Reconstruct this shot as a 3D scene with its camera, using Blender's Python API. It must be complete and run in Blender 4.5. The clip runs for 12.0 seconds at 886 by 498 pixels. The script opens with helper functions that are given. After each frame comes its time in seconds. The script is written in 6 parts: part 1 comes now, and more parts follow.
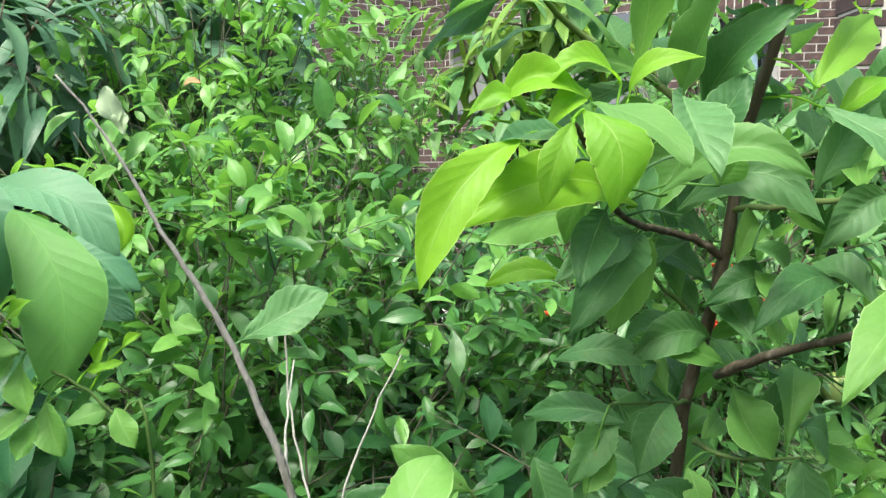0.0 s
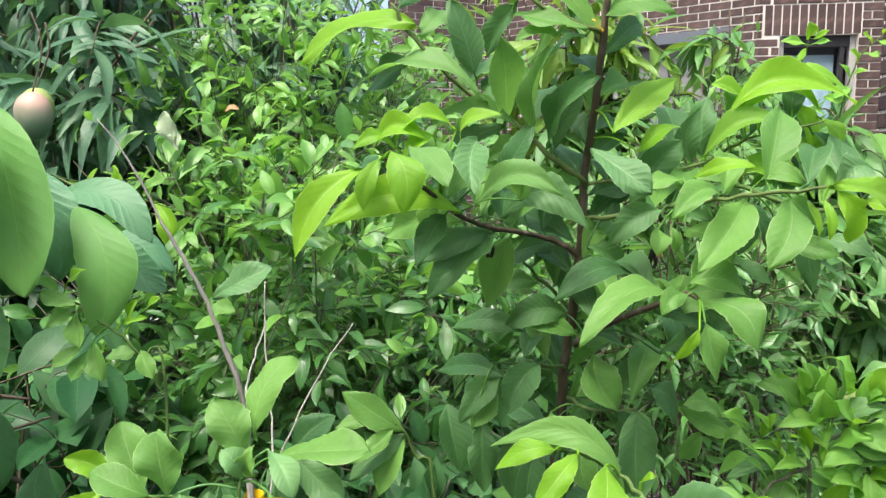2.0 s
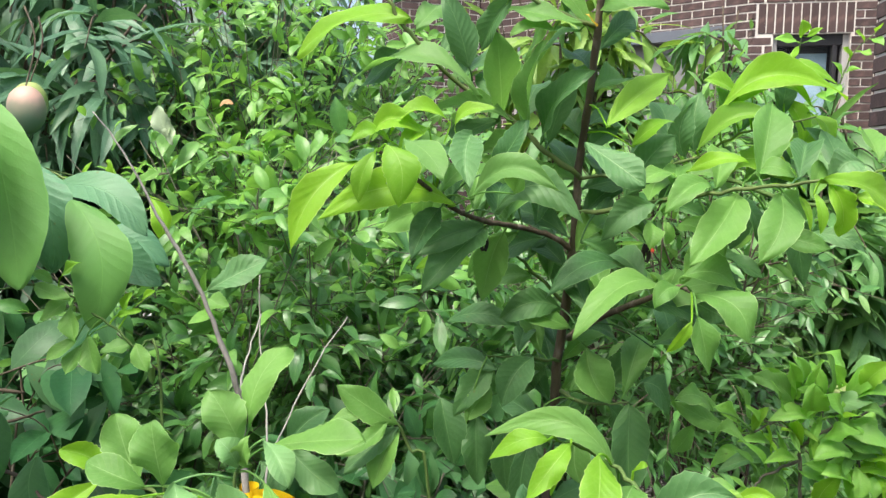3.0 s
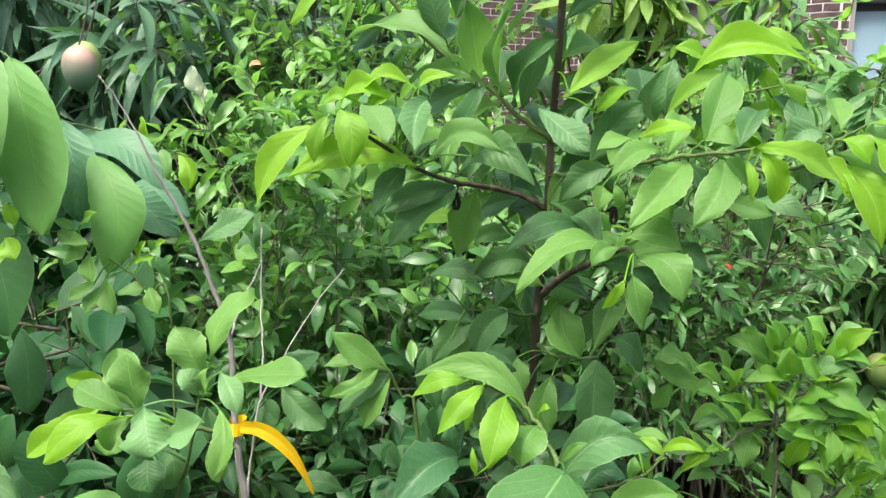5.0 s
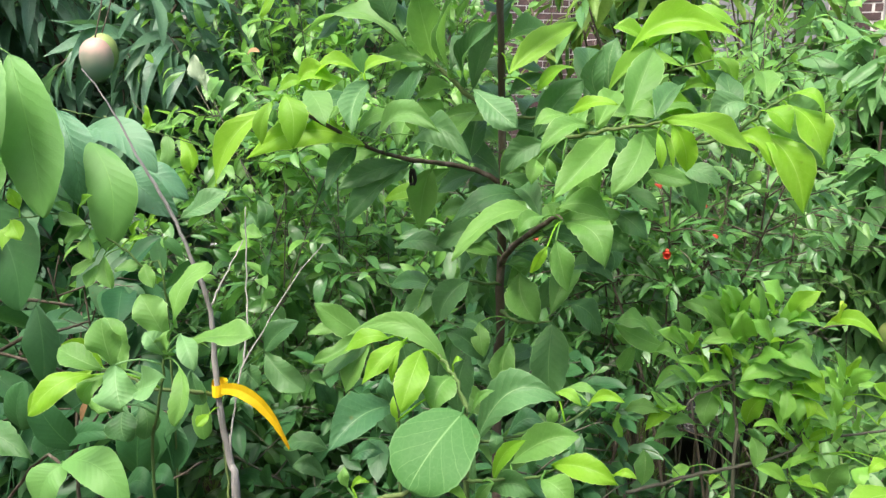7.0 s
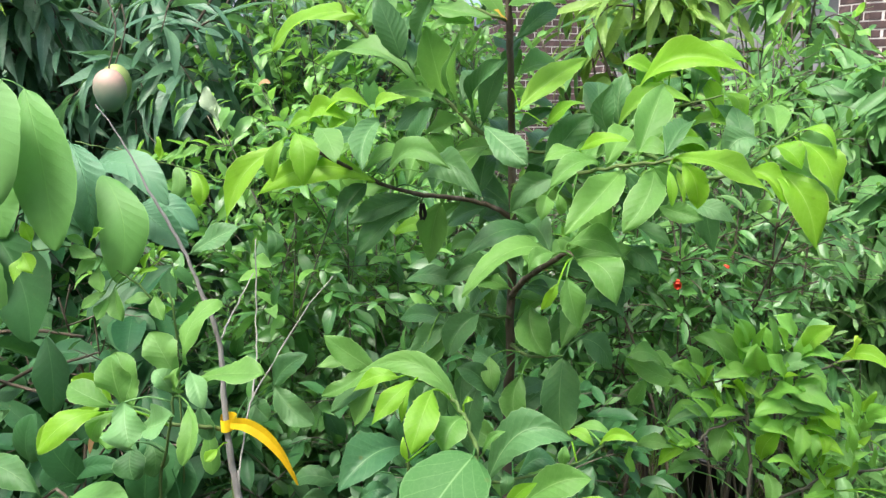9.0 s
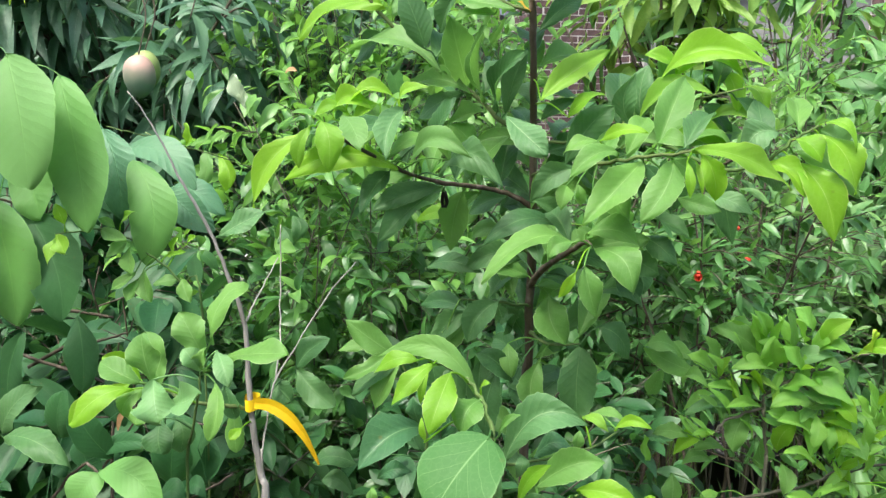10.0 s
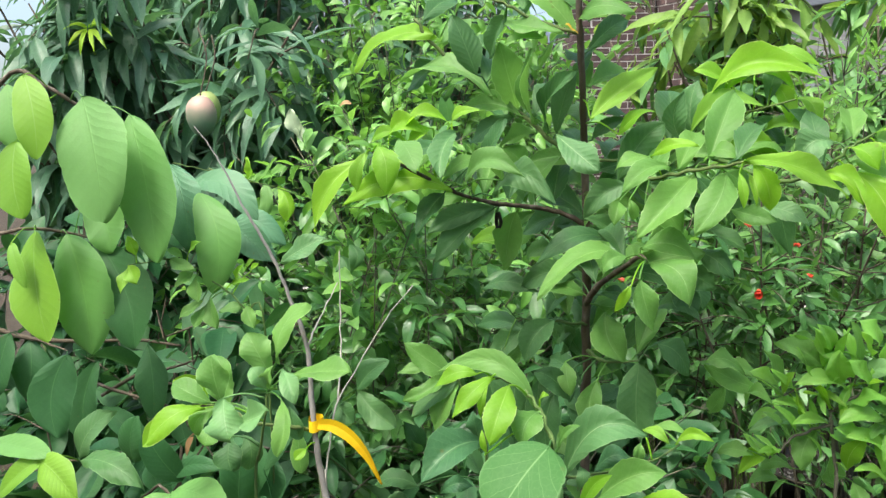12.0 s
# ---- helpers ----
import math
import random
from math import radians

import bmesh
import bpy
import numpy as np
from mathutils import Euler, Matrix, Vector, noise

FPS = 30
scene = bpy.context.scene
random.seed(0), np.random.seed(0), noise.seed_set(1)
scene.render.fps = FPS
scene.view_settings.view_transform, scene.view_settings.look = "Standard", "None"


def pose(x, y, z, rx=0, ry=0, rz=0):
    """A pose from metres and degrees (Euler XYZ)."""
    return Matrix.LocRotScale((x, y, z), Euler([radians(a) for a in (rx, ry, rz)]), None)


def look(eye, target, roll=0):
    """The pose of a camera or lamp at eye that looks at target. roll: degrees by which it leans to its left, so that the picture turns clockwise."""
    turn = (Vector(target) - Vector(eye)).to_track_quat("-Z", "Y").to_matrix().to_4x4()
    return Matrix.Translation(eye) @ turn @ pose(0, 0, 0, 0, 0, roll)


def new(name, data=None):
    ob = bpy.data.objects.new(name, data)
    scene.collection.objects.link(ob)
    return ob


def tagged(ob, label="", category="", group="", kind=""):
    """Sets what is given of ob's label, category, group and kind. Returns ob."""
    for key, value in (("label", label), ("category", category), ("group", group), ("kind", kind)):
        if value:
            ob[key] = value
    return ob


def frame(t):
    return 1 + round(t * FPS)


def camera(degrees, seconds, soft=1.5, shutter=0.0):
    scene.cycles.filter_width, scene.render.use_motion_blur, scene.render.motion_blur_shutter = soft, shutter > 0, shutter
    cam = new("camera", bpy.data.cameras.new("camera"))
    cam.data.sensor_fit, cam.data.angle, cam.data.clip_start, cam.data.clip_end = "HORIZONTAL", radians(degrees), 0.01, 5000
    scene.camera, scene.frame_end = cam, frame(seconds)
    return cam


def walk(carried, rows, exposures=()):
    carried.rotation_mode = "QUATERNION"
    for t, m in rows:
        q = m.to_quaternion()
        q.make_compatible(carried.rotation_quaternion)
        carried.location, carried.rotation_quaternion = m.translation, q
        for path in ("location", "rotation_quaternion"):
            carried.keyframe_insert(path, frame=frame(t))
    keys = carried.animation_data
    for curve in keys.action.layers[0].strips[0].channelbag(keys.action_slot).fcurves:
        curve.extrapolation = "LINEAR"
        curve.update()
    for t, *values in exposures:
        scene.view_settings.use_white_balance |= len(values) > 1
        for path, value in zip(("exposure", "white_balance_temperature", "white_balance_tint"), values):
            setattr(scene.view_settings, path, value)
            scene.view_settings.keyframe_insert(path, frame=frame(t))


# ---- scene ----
cam = camera(59.7, 12.0, soft=1.4)
PATH = [
    (0, (0.051, 0.017, 1.356), (-0.102, 1.994, 1.097), -0.8),
    (0.5, (0.114, -0.042, 1.364), (-0.002, 1.935, 1.084), 1.1),
    (1, (0.165, -0.11, 1.364), (0.0, 1.867, 1.112), 1.8),
    (1.5, (0.203, -0.16, 1.363), (-0.112, 1.801, 1.126), 0.7),
    (2, (0.215, -0.168, 1.365), (-0.141, 1.786, 1.137), 0.2),
    (2.5, (0.217, -0.171, 1.365), (-0.13, 1.785, 1.139), 0.6),
    (3, (0.215, -0.172, 1.362), (-0.125, 1.785, 1.127), 0.4),
    (5, (0.309, -0.198, 1.368), (-0.192, 1.708, 1.026), 1.1),
    (5.5, (0.379, -0.237, 1.354), (-0.232, 1.63, 0.979), 1.6),
    (6, (0.418, -0.25, 1.364), (-0.161, 1.621, 0.957), 0.9),
    (6.5, (0.416, -0.231, 1.364), (-0.146, 1.643, 0.951), 0.3),
    (7, (0.403, -0.229, 1.371), (-0.191, 1.64, 0.976), -0.5),
    (9, (0.401, -0.226, 1.381), (-0.218, 1.647, 1.048), -0.6),
    (9.5, (0.406, -0.236, 1.386), (-0.21, 1.632, 1.024), 0.7),
    (10, (0.407, -0.239, 1.382), (-0.265, 1.61, 1.021), -0.0),
    (10.5, (0.407, -0.249, 1.381), (-0.311, 1.59, 1.058), -0.2),
    (11, (0.417, -0.261, 1.375), (-0.351, 1.561, 1.074), -0.4),
    (11.5, (0.411, -0.256, 1.372), (-0.376, 1.559, 1.083), -1.1),
    (12, (0.412, -0.256, 1.374), (-0.393, 1.553, 1.094), -2.1),
]
walk(cam, [(t, look(eye, target, roll)) for t, eye, target, roll in PATH], [(0, 1.48, 6380, 0), (0.5, 1.44, 6450, 4), (1, 1.38, 6500, 8), (3, 1.38, 6500, 8), (5, 1.43, 6450, 9), (6.5, 1.48, 6480, 10), (9, 1.46, 6250, 8), (10.5, 1.43, 6330, 8), (12, 1.39, 6420, 6)])

# ---- sky and daylight ----
world = bpy.data.worlds.new("overcast_sky")
scene.world = world
world.use_nodes = True
wn, wl = world.node_tree.nodes, world.node_tree.links
sky = wn.new("ShaderNodeTexSky")
sky.sky_type, sky.sun_disc = "NISHITA", False
SUN_ELEVATION, SUN_ROTATION = radians(62), radians(200)
sky.sun_elevation, sky.sun_rotation = SUN_ELEVATION, SUN_ROTATION
sky.air_density, sky.dust_density, sky.ozone_density = 1.0, 6.0, 0.6
wl.new(sky.outputs[0], wn["Background"].inputs[0])
wn["Background"].inputs[1].default_value = 0.15
sun = new("sun", bpy.data.lights.new("sun", "SUN"))
sun.data.energy, sun.data.angle, sun.data.color = 1.5, radians(14), (1.0, 0.97, 0.92)
sun.matrix_world = look(Vector((math.sin(SUN_ROTATION) * math.cos(SUN_ELEVATION), math.cos(SUN_ROTATION) * math.cos(SUN_ELEVATION), math.sin(SUN_ELEVATION))) * 30, (0, 0, 0))
scene.view_settings.exposure = 1.29

# ---- materials ----
def nodes_of(name):
    mat = bpy.data.materials.new(name)
    mat.use_nodes = True
    return mat, mat.node_tree.nodes, mat.node_tree.links, mat.node_tree.nodes["Principled BSDF"]


def math_node(n, l, op, a, b=None, clamp=False):
    m = n.new("ShaderNodeMath")
    m.operation, m.use_clamp = op, clamp
    for i, v in enumerate((a, b)):
        if v is None:
            continue
        if isinstance(v, (int, float)):
            m.inputs[i].default_value = v
        else:
            l.new(v, m.inputs[i])
    return m.outputs[0]


def mix_node(n, l, fac, a, b, blend="MIX"):
    m = n.new("ShaderNodeMix")
    m.data_type, m.blend_type = "RGBA", blend
    for sock, v in ((m.inputs[0], fac), (m.inputs[6], a), (m.inputs[7], b)):
        if isinstance(v, (int, float)):
            sock.default_value = v
        elif isinstance(v, tuple):
            sock.default_value = (*v, 1)
        else:
            l.new(v, sock)
    return m.outputs[2]


def leaf_material(name, dark, light, vein, ribs=9, relief=0.5, rough=0.42, glow=0.35, through_colour=(0.35, 0.6, 0.06), grain=1.0, gloss=0.35, rim=0.12, sideveins=0.22):
    """A leaf blade: midrib and side veins from the blade's own UVs, mottling, a tone of its own for each leaf, light passing through."""
    mat, n, l, p = nodes_of(name)
    uv = n.new("ShaderNodeUVMap")
    sep = n.new("ShaderNodeSeparateXYZ")
    l.new(uv.outputs[0], sep.inputs[0])
    across = math_node(n, l, "ABSOLUTE", math_node(n, l, "MULTIPLY", math_node(n, l, "SUBTRACT", sep.outputs[1], 0.5), 2.0))
    mid = math_node(n, l, "SUBTRACT", 1.0, math_node(n, l, "MULTIPLY", math_node(n, l, "MULTIPLY", across, 34.0), math_node(n, l, "ADD", sep.outputs[0], 0.45)), True)
    wob = n.new("ShaderNodeTexNoise")
    wob.inputs["Scale"].default_value = 45.0
    l.new(n.new("ShaderNodeTexCoord").outputs["Object"], wob.inputs["Vector"])
    run = math_node(n, l, "ADD", math_node(n, l, "SUBTRACT", math_node(n, l, "MULTIPLY", sep.outputs[0], float(ribs)), math_node(n, l, "MULTIPLY", math_node(n, l, "POWER", across, 0.8), 2.4)), math_node(n, l, "MULTIPLY", wob.outputs[0], 0.7))
    tri = math_node(n, l, "PINGPONG", run, 0.5)
    side = math_node(n, l, "SUBTRACT", 1.0, math_node(n, l, "MULTIPLY", tri, 20.0), True)
    veins = math_node(n, l, "MAXIMUM", mid, math_node(n, l, "MULTIPLY", side, sideveins))
    coord = n.new("ShaderNodeTexCoord")
    big, fine = n.new("ShaderNodeTexNoise"), n.new("ShaderNodeTexNoise")
    big.inputs["Scale"].default_value, fine.inputs["Scale"].default_value = 28.0, 420.0
    l.new(coord.outputs["Object"], big.inputs["Vector"])
    l.new(coord.outputs["Object"], fine.inputs["Vector"])
    info, geo = n.new("ShaderNodeObjectInfo"), n.new("ShaderNodeNewGeometry")
    rnd = math_node(n, l, "FRACT", math_node(n, l, "ADD", math_node(n, l, "MULTIPLY", info.outputs["Random"], 7.0), math_node(n, l, "MULTIPLY", geo.outputs["Random Per Island"], 5.0)))
    tone = math_node(n, l, "ADD", math_node(n, l, "MULTIPLY", rnd, 0.75), math_node(n, l, "MULTIPLY", big.outputs[0], 0.35), True)
    base = mix_node(n, l, tone, dark, light)
    # pale leaf margin, with an edge highlight put into the same colour
    edge = math_node(n, l, "MULTIPLY", math_node(n, l, "SUBTRACT", across, 0.945, True), 28.0 * rim, True)
    base = mix_node(n, l, math_node(n, l, "MULTIPLY", veins, 0.9), base, vein)
    base = mix_node(n, l, edge, base, tuple(min(c * 1.35 + 0.03, 0.7) for c in vein))
    net = n.new("ShaderNodeTexVoronoi")
    net.feature = "DISTANCE_TO_EDGE"
    net.inputs["Scale"].default_value = 190.0
    l.new(coord.outputs["Object"], net.inputs["Vector"])
    mesh_lines = math_node(n, l, "SUBTRACT", 1.0, math_node(n, l, "MULTIPLY", net.outputs[0], 7.0), True)
    base = mix_node(n, l, math_node(n, l, "MULTIPLY", mesh_lines, 0.07), base, vein)
    mid_noise = n.new("ShaderNodeTexNoise")
    mid_noise.inputs["Scale"].default_value, mid_noise.inputs["Detail"].default_value = 95.0, 4.0
    l.new(coord.outputs["Object"], mid_noise.inputs["Vector"])
    base = mix_node(n, l, math_node(n, l, "MULTIPLY", math_node(n, l, "SUBTRACT", mid_noise.outputs[0], 0.45, True), 1.5 * grain, True), base, tuple(c * 0.62 for c in dark))
    rnd_b = math_node(n, l, "FRACT", math_node(n, l, "MULTIPLY", rnd, 13.7))
    base = mix_node(n, l, math_node(n, l, "MULTIPLY", math_node(n, l, "SUBTRACT", rnd_b, 0.8, True), 2.0, True), base, tuple(0.5 * c + 0.5 * g for c, g in zip(light, (0.2, 0.32, 0.17))))
    speck = math_node(n, l, "MULTIPLY", math_node(n, l, "SUBTRACT", fine.outputs[0], 0.62, True), 1.2, True)
    base = mix_node(n, l, speck, base, vein)
    # scattered brown blemishes
    spots = n.new("ShaderNodeTexVoronoi")
    spots.inputs["Scale"].default_value = 75.0
    l.new(coord.outputs["Object"], spots.inputs["Vector"])
    spot = math_node(n, l, "MULTIPLY", math_node(n, l, "SUBTRACT", 0.16, spots.outputs["Distance"], True), 14.0, True)
    spot = math_node(n, l, "MULTIPLY", spot, math_node(n, l, "MULTIPLY", math_node(n, l, "SUBTRACT", big.outputs[0], 0.56, True), 9.0, True))
    base = mix_node(n, l, math_node(n, l, "MULTIPLY", spot, 0.6), base, (0.13, 0.12, 0.035))
    l.new(base, p.inputs["Base Color"])
    p.inputs["Roughness"].default_value = rough
    p.inputs["Specular IOR Level"].default_value = gloss
    bump = n.new("ShaderNodeBump")
    bump.inputs["Strength"].default_value, bump.inputs["Distance"].default_value = relief, 0.0012
    quilt = math_node(n, l, "ADD", math_node(n, l, "MULTIPLY", math_node(n, l, "SMOOTH_MIN", tri, 0.32), 3.2), math_node(n, l, "ADD", math_node(n, l, "MULTIPLY", mid_noise.outputs[0], 2.2 * grain), math_node(n, l, "SUBTRACT", math_node(n, l, "MULTIPLY", fine.outputs[0], 0.4), math_node(n, l, "MULTIPLY", mesh_lines, 0.12))))
    l.new(math_node(n, l, "SUBTRACT", quilt, mid), bump.inputs["Height"])
    l.new(bump.outputs[0], p.inputs["Normal"])
    tr = n.new("ShaderNodeBsdfTranslucent")
    l.new(mix_node(n, l, 0.6, base, through_colour), tr.inputs[0])
    mix = n.new("ShaderNodeMixShader")
    mix.inputs[0].default_value = glow
    l.new(p.outputs[0], mix.inputs[1])
    l.new(tr.outputs[0], mix.inputs[2])
    l.new(mix.outputs[0], n["Material Output"].inputs[0])
    return mat


def rough_material(name, a, b, scale=30.0, rough=0.85, relief=0.5, depth=0.003, stretch=(1, 1, 1), stain=None, spec=0.3):
    """A matt surface with two scales of variation and relief."""
    mat, n, l, p = nodes_of(name)
    coord, mapping = n.new("ShaderNodeTexCoord"), n.new("ShaderNodeMapping")
    mapping.inputs["Scale"].default_value = stretch
    l.new(coord.outputs["Object"], mapping.inputs[0])
    t1, t2 = n.new("ShaderNodeTexNoise"), n.new("ShaderNodeTexNoise")
    for t, s in ((t1, scale), (t2, scale * 7)):
        t.inputs["Scale"].default_value, t.inputs["Detail"].default_value = s, 5
        l.new(mapping.outputs[0], t.inputs["Vector"])
    info = n.new("ShaderNodeObjectInfo")
    geo = n.new("ShaderNodeNewGeometry")
    rnd = math_node(n, l, "FRACT", math_node(n, l, "ADD", math_node(n, l, "MULTIPLY", info.outputs["Random"], 3.0), math_node(n, l, "MULTIPLY", geo.outputs["Random Per Island"], 5.0)))
    f = math_node(n, l, "ADD", math_node(n, l, "MULTIPLY", t1.outputs[0], 0.9), math_node(n, l, "MULTIPLY", math_node(n, l, "SUBTRACT", rnd, 0.5), 0.7), True)
    col = mix_node(n, l, f, a, b)
    col = mix_node(n, l, math_node(n, l, "MULTIPLY", t2.outputs[0], 0.35), col, tuple(c * 0.5 for c in a))
    if stain:
        col = mix_node(n, l, math_node(n, l, "MULTIPLY", math_node(n, l, "SUBTRACT", t1.outputs[0], 0.55, True), 4.0, True), col, stain)
    l.new(col, p.inputs["Base Color"])
    p.inputs["Roughness"].default_value = rough
    p.inputs["Specular IOR Level"].default_value = spec
    bump = n.new("ShaderNodeBump")
    bump.inputs["Strength"].default_value, bump.inputs["Distance"].default_value = relief, depth
    l.new(t2.outputs[0], bump.inputs["Height"])
    l.new(bump.outputs[0], p.inputs["Normal"])
    return mat


LEAVES = {
    "y": leaf_material("leaf_young", (0.14, 0.34, 0.02), (0.22, 0.44, 0.025), (0.42, 0.6, 0.16), 9, 0.16, 0.46, 0.45, (0.42, 0.8, 0.03), 0.6, gloss=0.3, rim=0.5),
    "m": leaf_material("leaf_green", (0.088, 0.228, 0.048), (0.165, 0.345, 0.072), (0.33, 0.52, 0.18), 9, 0.2, 0.48, 0.42, (0.31, 0.64, 0.09), 0.6, gloss=0.3, rim=0.5),
    "d": leaf_material("leaf_mature", (0.037, 0.113, 0.038), (0.08, 0.19, 0.057), (0.2, 0.37, 0.13), 10, 0.26, 0.48, 0.3, (0.19, 0.45, 0.08), 0.6, 0.3, rim=0.4),
    "g": leaf_material("leaf_grey_green", (0.07, 0.18, 0.062), (0.115, 0.25, 0.085), (0.28, 0.43, 0.2), 9, 0.3, 0.5, 0.25, (0.22, 0.5, 0.08), 0.6, rim=0.26),
    "r": leaf_material("leaf_round", (0.042, 0.14, 0.032), (0.06, 0.17, 0.038), (0.2, 0.37, 0.13), 5, 0.14, 0.55, 0.25, (0.13, 0.4, 0.04), 0.3, 0.22, rim=0.2, sideveins=0.34),
    "G": leaf_material("guava_leaf", (0.102, 0.265, 0.06), (0.146, 0.33, 0.08), (0.16, 0.35, 0.08), 12, 0.22, 0.5, 0.32, (0.28, 0.54, 0.08), 0.35, 0.3, 0.3),
    "Y": leaf_material("guava_leaf_young", (0.15, 0.33, 0.03), (0.2, 0.39, 0.04), (0.28, 0.46, 0.12), 12, 0.22, 0.5, 0.38, (0.36, 0.66, 0.04), 0.35, 0.3, 0.3),
    # mature guava leaf, its colour darkened further for the shade below the crown
    "B": leaf_material("guava_leaf_mature", (0.022, 0.088, 0.032), (0.045, 0.135, 0.042), (0.08, 0.2, 0.065), 10, 0.22, 0.55, 0.22, (0.14, 0.4, 0.05), 0.5, 0.25, 0.2),
    "p": leaf_material("leaf_pale", (0.12, 0.27, 0.09), (0.18, 0.36, 0.125), (0.28, 0.44, 0.2), 9, 0.2, 0.5, 0.28, (0.26, 0.55, 0.1), 0.5, rim=0.2),
    "V": leaf_material("guava_leaf_veined", (0.06, 0.18, 0.092), (0.1, 0.25, 0.125), (0.1, 0.25, 0.1), 10, 0.4, 0.48, 0.22, (0.2, 0.45, 0.08), 0.15, 0.35, 0.2),
    "l": leaf_material("lime_leaf", (0.16, 0.41, 0.055), (0.27, 0.55, 0.085), (0.28, 0.48, 0.1), 8, 0.2, 0.4, 0.4, (0.36, 0.72, 0.04), 0.6, 0.45),
    "b": leaf_material("leaf_blue_green", (0.036, 0.12, 0.046), (0.062, 0.165, 0.066), (0.2, 0.36, 0.15), 9, 0.2, 0.45, 0.25, (0.16, 0.42, 0.07), 0.4, rim=0.2),
    "q": leaf_material("mango_leaf_new", (0.3, 0.52, 0.02), (0.4, 0.62, 0.03), (0.45, 0.5, 0.12), 14, 0.15, 0.45, 0.35, (0.5, 0.8, 0.05), 0.5),
    "o": leaf_material("dying_leaf", (0.6, 0.36, 0.02), (0.7, 0.45, 0.04), (0.7, 0.5, 0.1), 8, 0.14, 0.5, 0.3, (0.9, 0.6, 0.05)),
    "k": leaf_material("withered_leaf", (0.3, 0.17, 0.07), (0.42, 0.26, 0.12), (0.4, 0.28, 0.15), 8, 0.14, 0.6, 0.2, (0.5, 0.3, 0.1)),
    "w": leaf_material("bleached_leaf", (0.36, 0.46, 0.28), (0.46, 0.55, 0.36), (0.5, 0.58, 0.4), 8, 0.14, 0.5, 0.3, (0.6, 0.75, 0.4)),
}
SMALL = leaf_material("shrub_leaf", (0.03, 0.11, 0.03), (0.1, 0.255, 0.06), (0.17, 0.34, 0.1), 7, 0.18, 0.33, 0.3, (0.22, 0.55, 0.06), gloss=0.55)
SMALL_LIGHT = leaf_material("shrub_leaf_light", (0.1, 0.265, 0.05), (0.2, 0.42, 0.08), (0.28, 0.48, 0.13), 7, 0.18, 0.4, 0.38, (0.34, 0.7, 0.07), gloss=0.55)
# darker copy of the shrub leaf: the shade is put into its colour
SMALL_SHADED = leaf_material("shrub_leaf_dark", (0.018, 0.07, 0.025), (0.05, 0.155, 0.046), (0.11, 0.25, 0.08), 7, 0.18, 0.4, 0.26, (0.14, 0.42, 0.05))
# bluish haze is put into this leaf colour
MANGO_HAZY = leaf_material("mango_leaf", (0.04, 0.108, 0.064), (0.1, 0.215, 0.115), (0.2, 0.32, 0.2), 16, 0.18, 0.42, 0.26, (0.18, 0.42, 0.09))
BARK = rough_material("brown_bark", (0.06, 0.047, 0.03), (0.12, 0.098, 0.068), 60, 0.85, 0.8, 0.002, (1, 1, 0.35), (0.24, 0.2, 0.17))
BARK_GREEN = rough_material("green_twig", (0.07, 0.14, 0.03), (0.12, 0.16, 0.05), 60, 0.7, 0.5, 0.001)
BARK_GREY = rough_material("grey_bark", (0.19, 0.18, 0.165), (0.34, 0.325, 0.3), 70, 0.9, 0.8, 0.002, (1, 1, 0.4), (0.09, 0.09, 0.07))
BARK_DRAB = rough_material("drab_twig_bark", (0.07, 0.07, 0.045), (0.15, 0.145, 0.105), 70, 0.9, 0.7, 0.0015, (1, 1, 0.4))
MANGO_MID = leaf_material("mango_leaf_mid", (0.07, 0.19, 0.06), (0.14, 0.31, 0.09), (0.2, 0.36, 0.14), 16, 0.18, 0.42, 0.32, (0.26, 0.52, 0.07))
SMALL_MID = leaf_material("shrub_leaf_mid", (0.085, 0.21, 0.055), (0.185, 0.36, 0.092), (0.25, 0.43, 0.14), 7, 0.18, 0.42, 0.36, (0.3, 0.62, 0.07), gloss=0.55)
MANGO_YOUNG = leaf_material("young_mango_leaf", (0.14, 0.27, 0.05), (0.23, 0.37, 0.07), (0.26, 0.4, 0.1), 16, 0.18, 0.44, 0.36, (0.4, 0.62, 0.06))
# guava leaf darkened to stand in for the shade under the canopy
SHADED_GUAVA = leaf_material("old_guava_leaf", (0.012, 0.065, 0.02), (0.035, 0.115, 0.034), (0.07, 0.17, 0.06), 11, 0.12, 0.45, 0.18, (0.1, 0.3, 0.05), gloss=0.25)
BARK_PALE = rough_material("dead_twig", (0.24, 0.23, 0.2), (0.38, 0.37, 0.33), 70, 0.9, 0.6, 0.001)
BRICK = rough_material("brown_brick", (0.052, 0.036, 0.035), (0.108, 0.072, 0.068), 9, 0.9, 0.7, 0.004, (1, 1, 1), (0.16, 0.10, 0.09))
MORTAR = rough_material("pale_mortar", (0.56, 0.53, 0.49), (0.68, 0.65, 0.6), 40, 0.95, 0.8, 0.003)
SIDING = rough_material("grey_board_paint", (0.15, 0.155, 0.155), (0.2, 0.205, 0.2), 6, 0.6, 0.2, 0.001)
TRIM = rough_material("dark_grey_trim_paint", (0.10, 0.115, 0.14), (0.14, 0.155, 0.18), 8, 0.5, 0.2, 0.001)
PALE_WALL = rough_material("beige_render", (0.5, 0.46, 0.39), (0.58, 0.54, 0.47), 5, 0.9, 0.3, 0.003)
BACK_WALL = rough_material("brown_wall_paint", (0.16, 0.12, 0.1), (0.24, 0.18, 0.15), 6, 0.9, 0.4, 0.003)
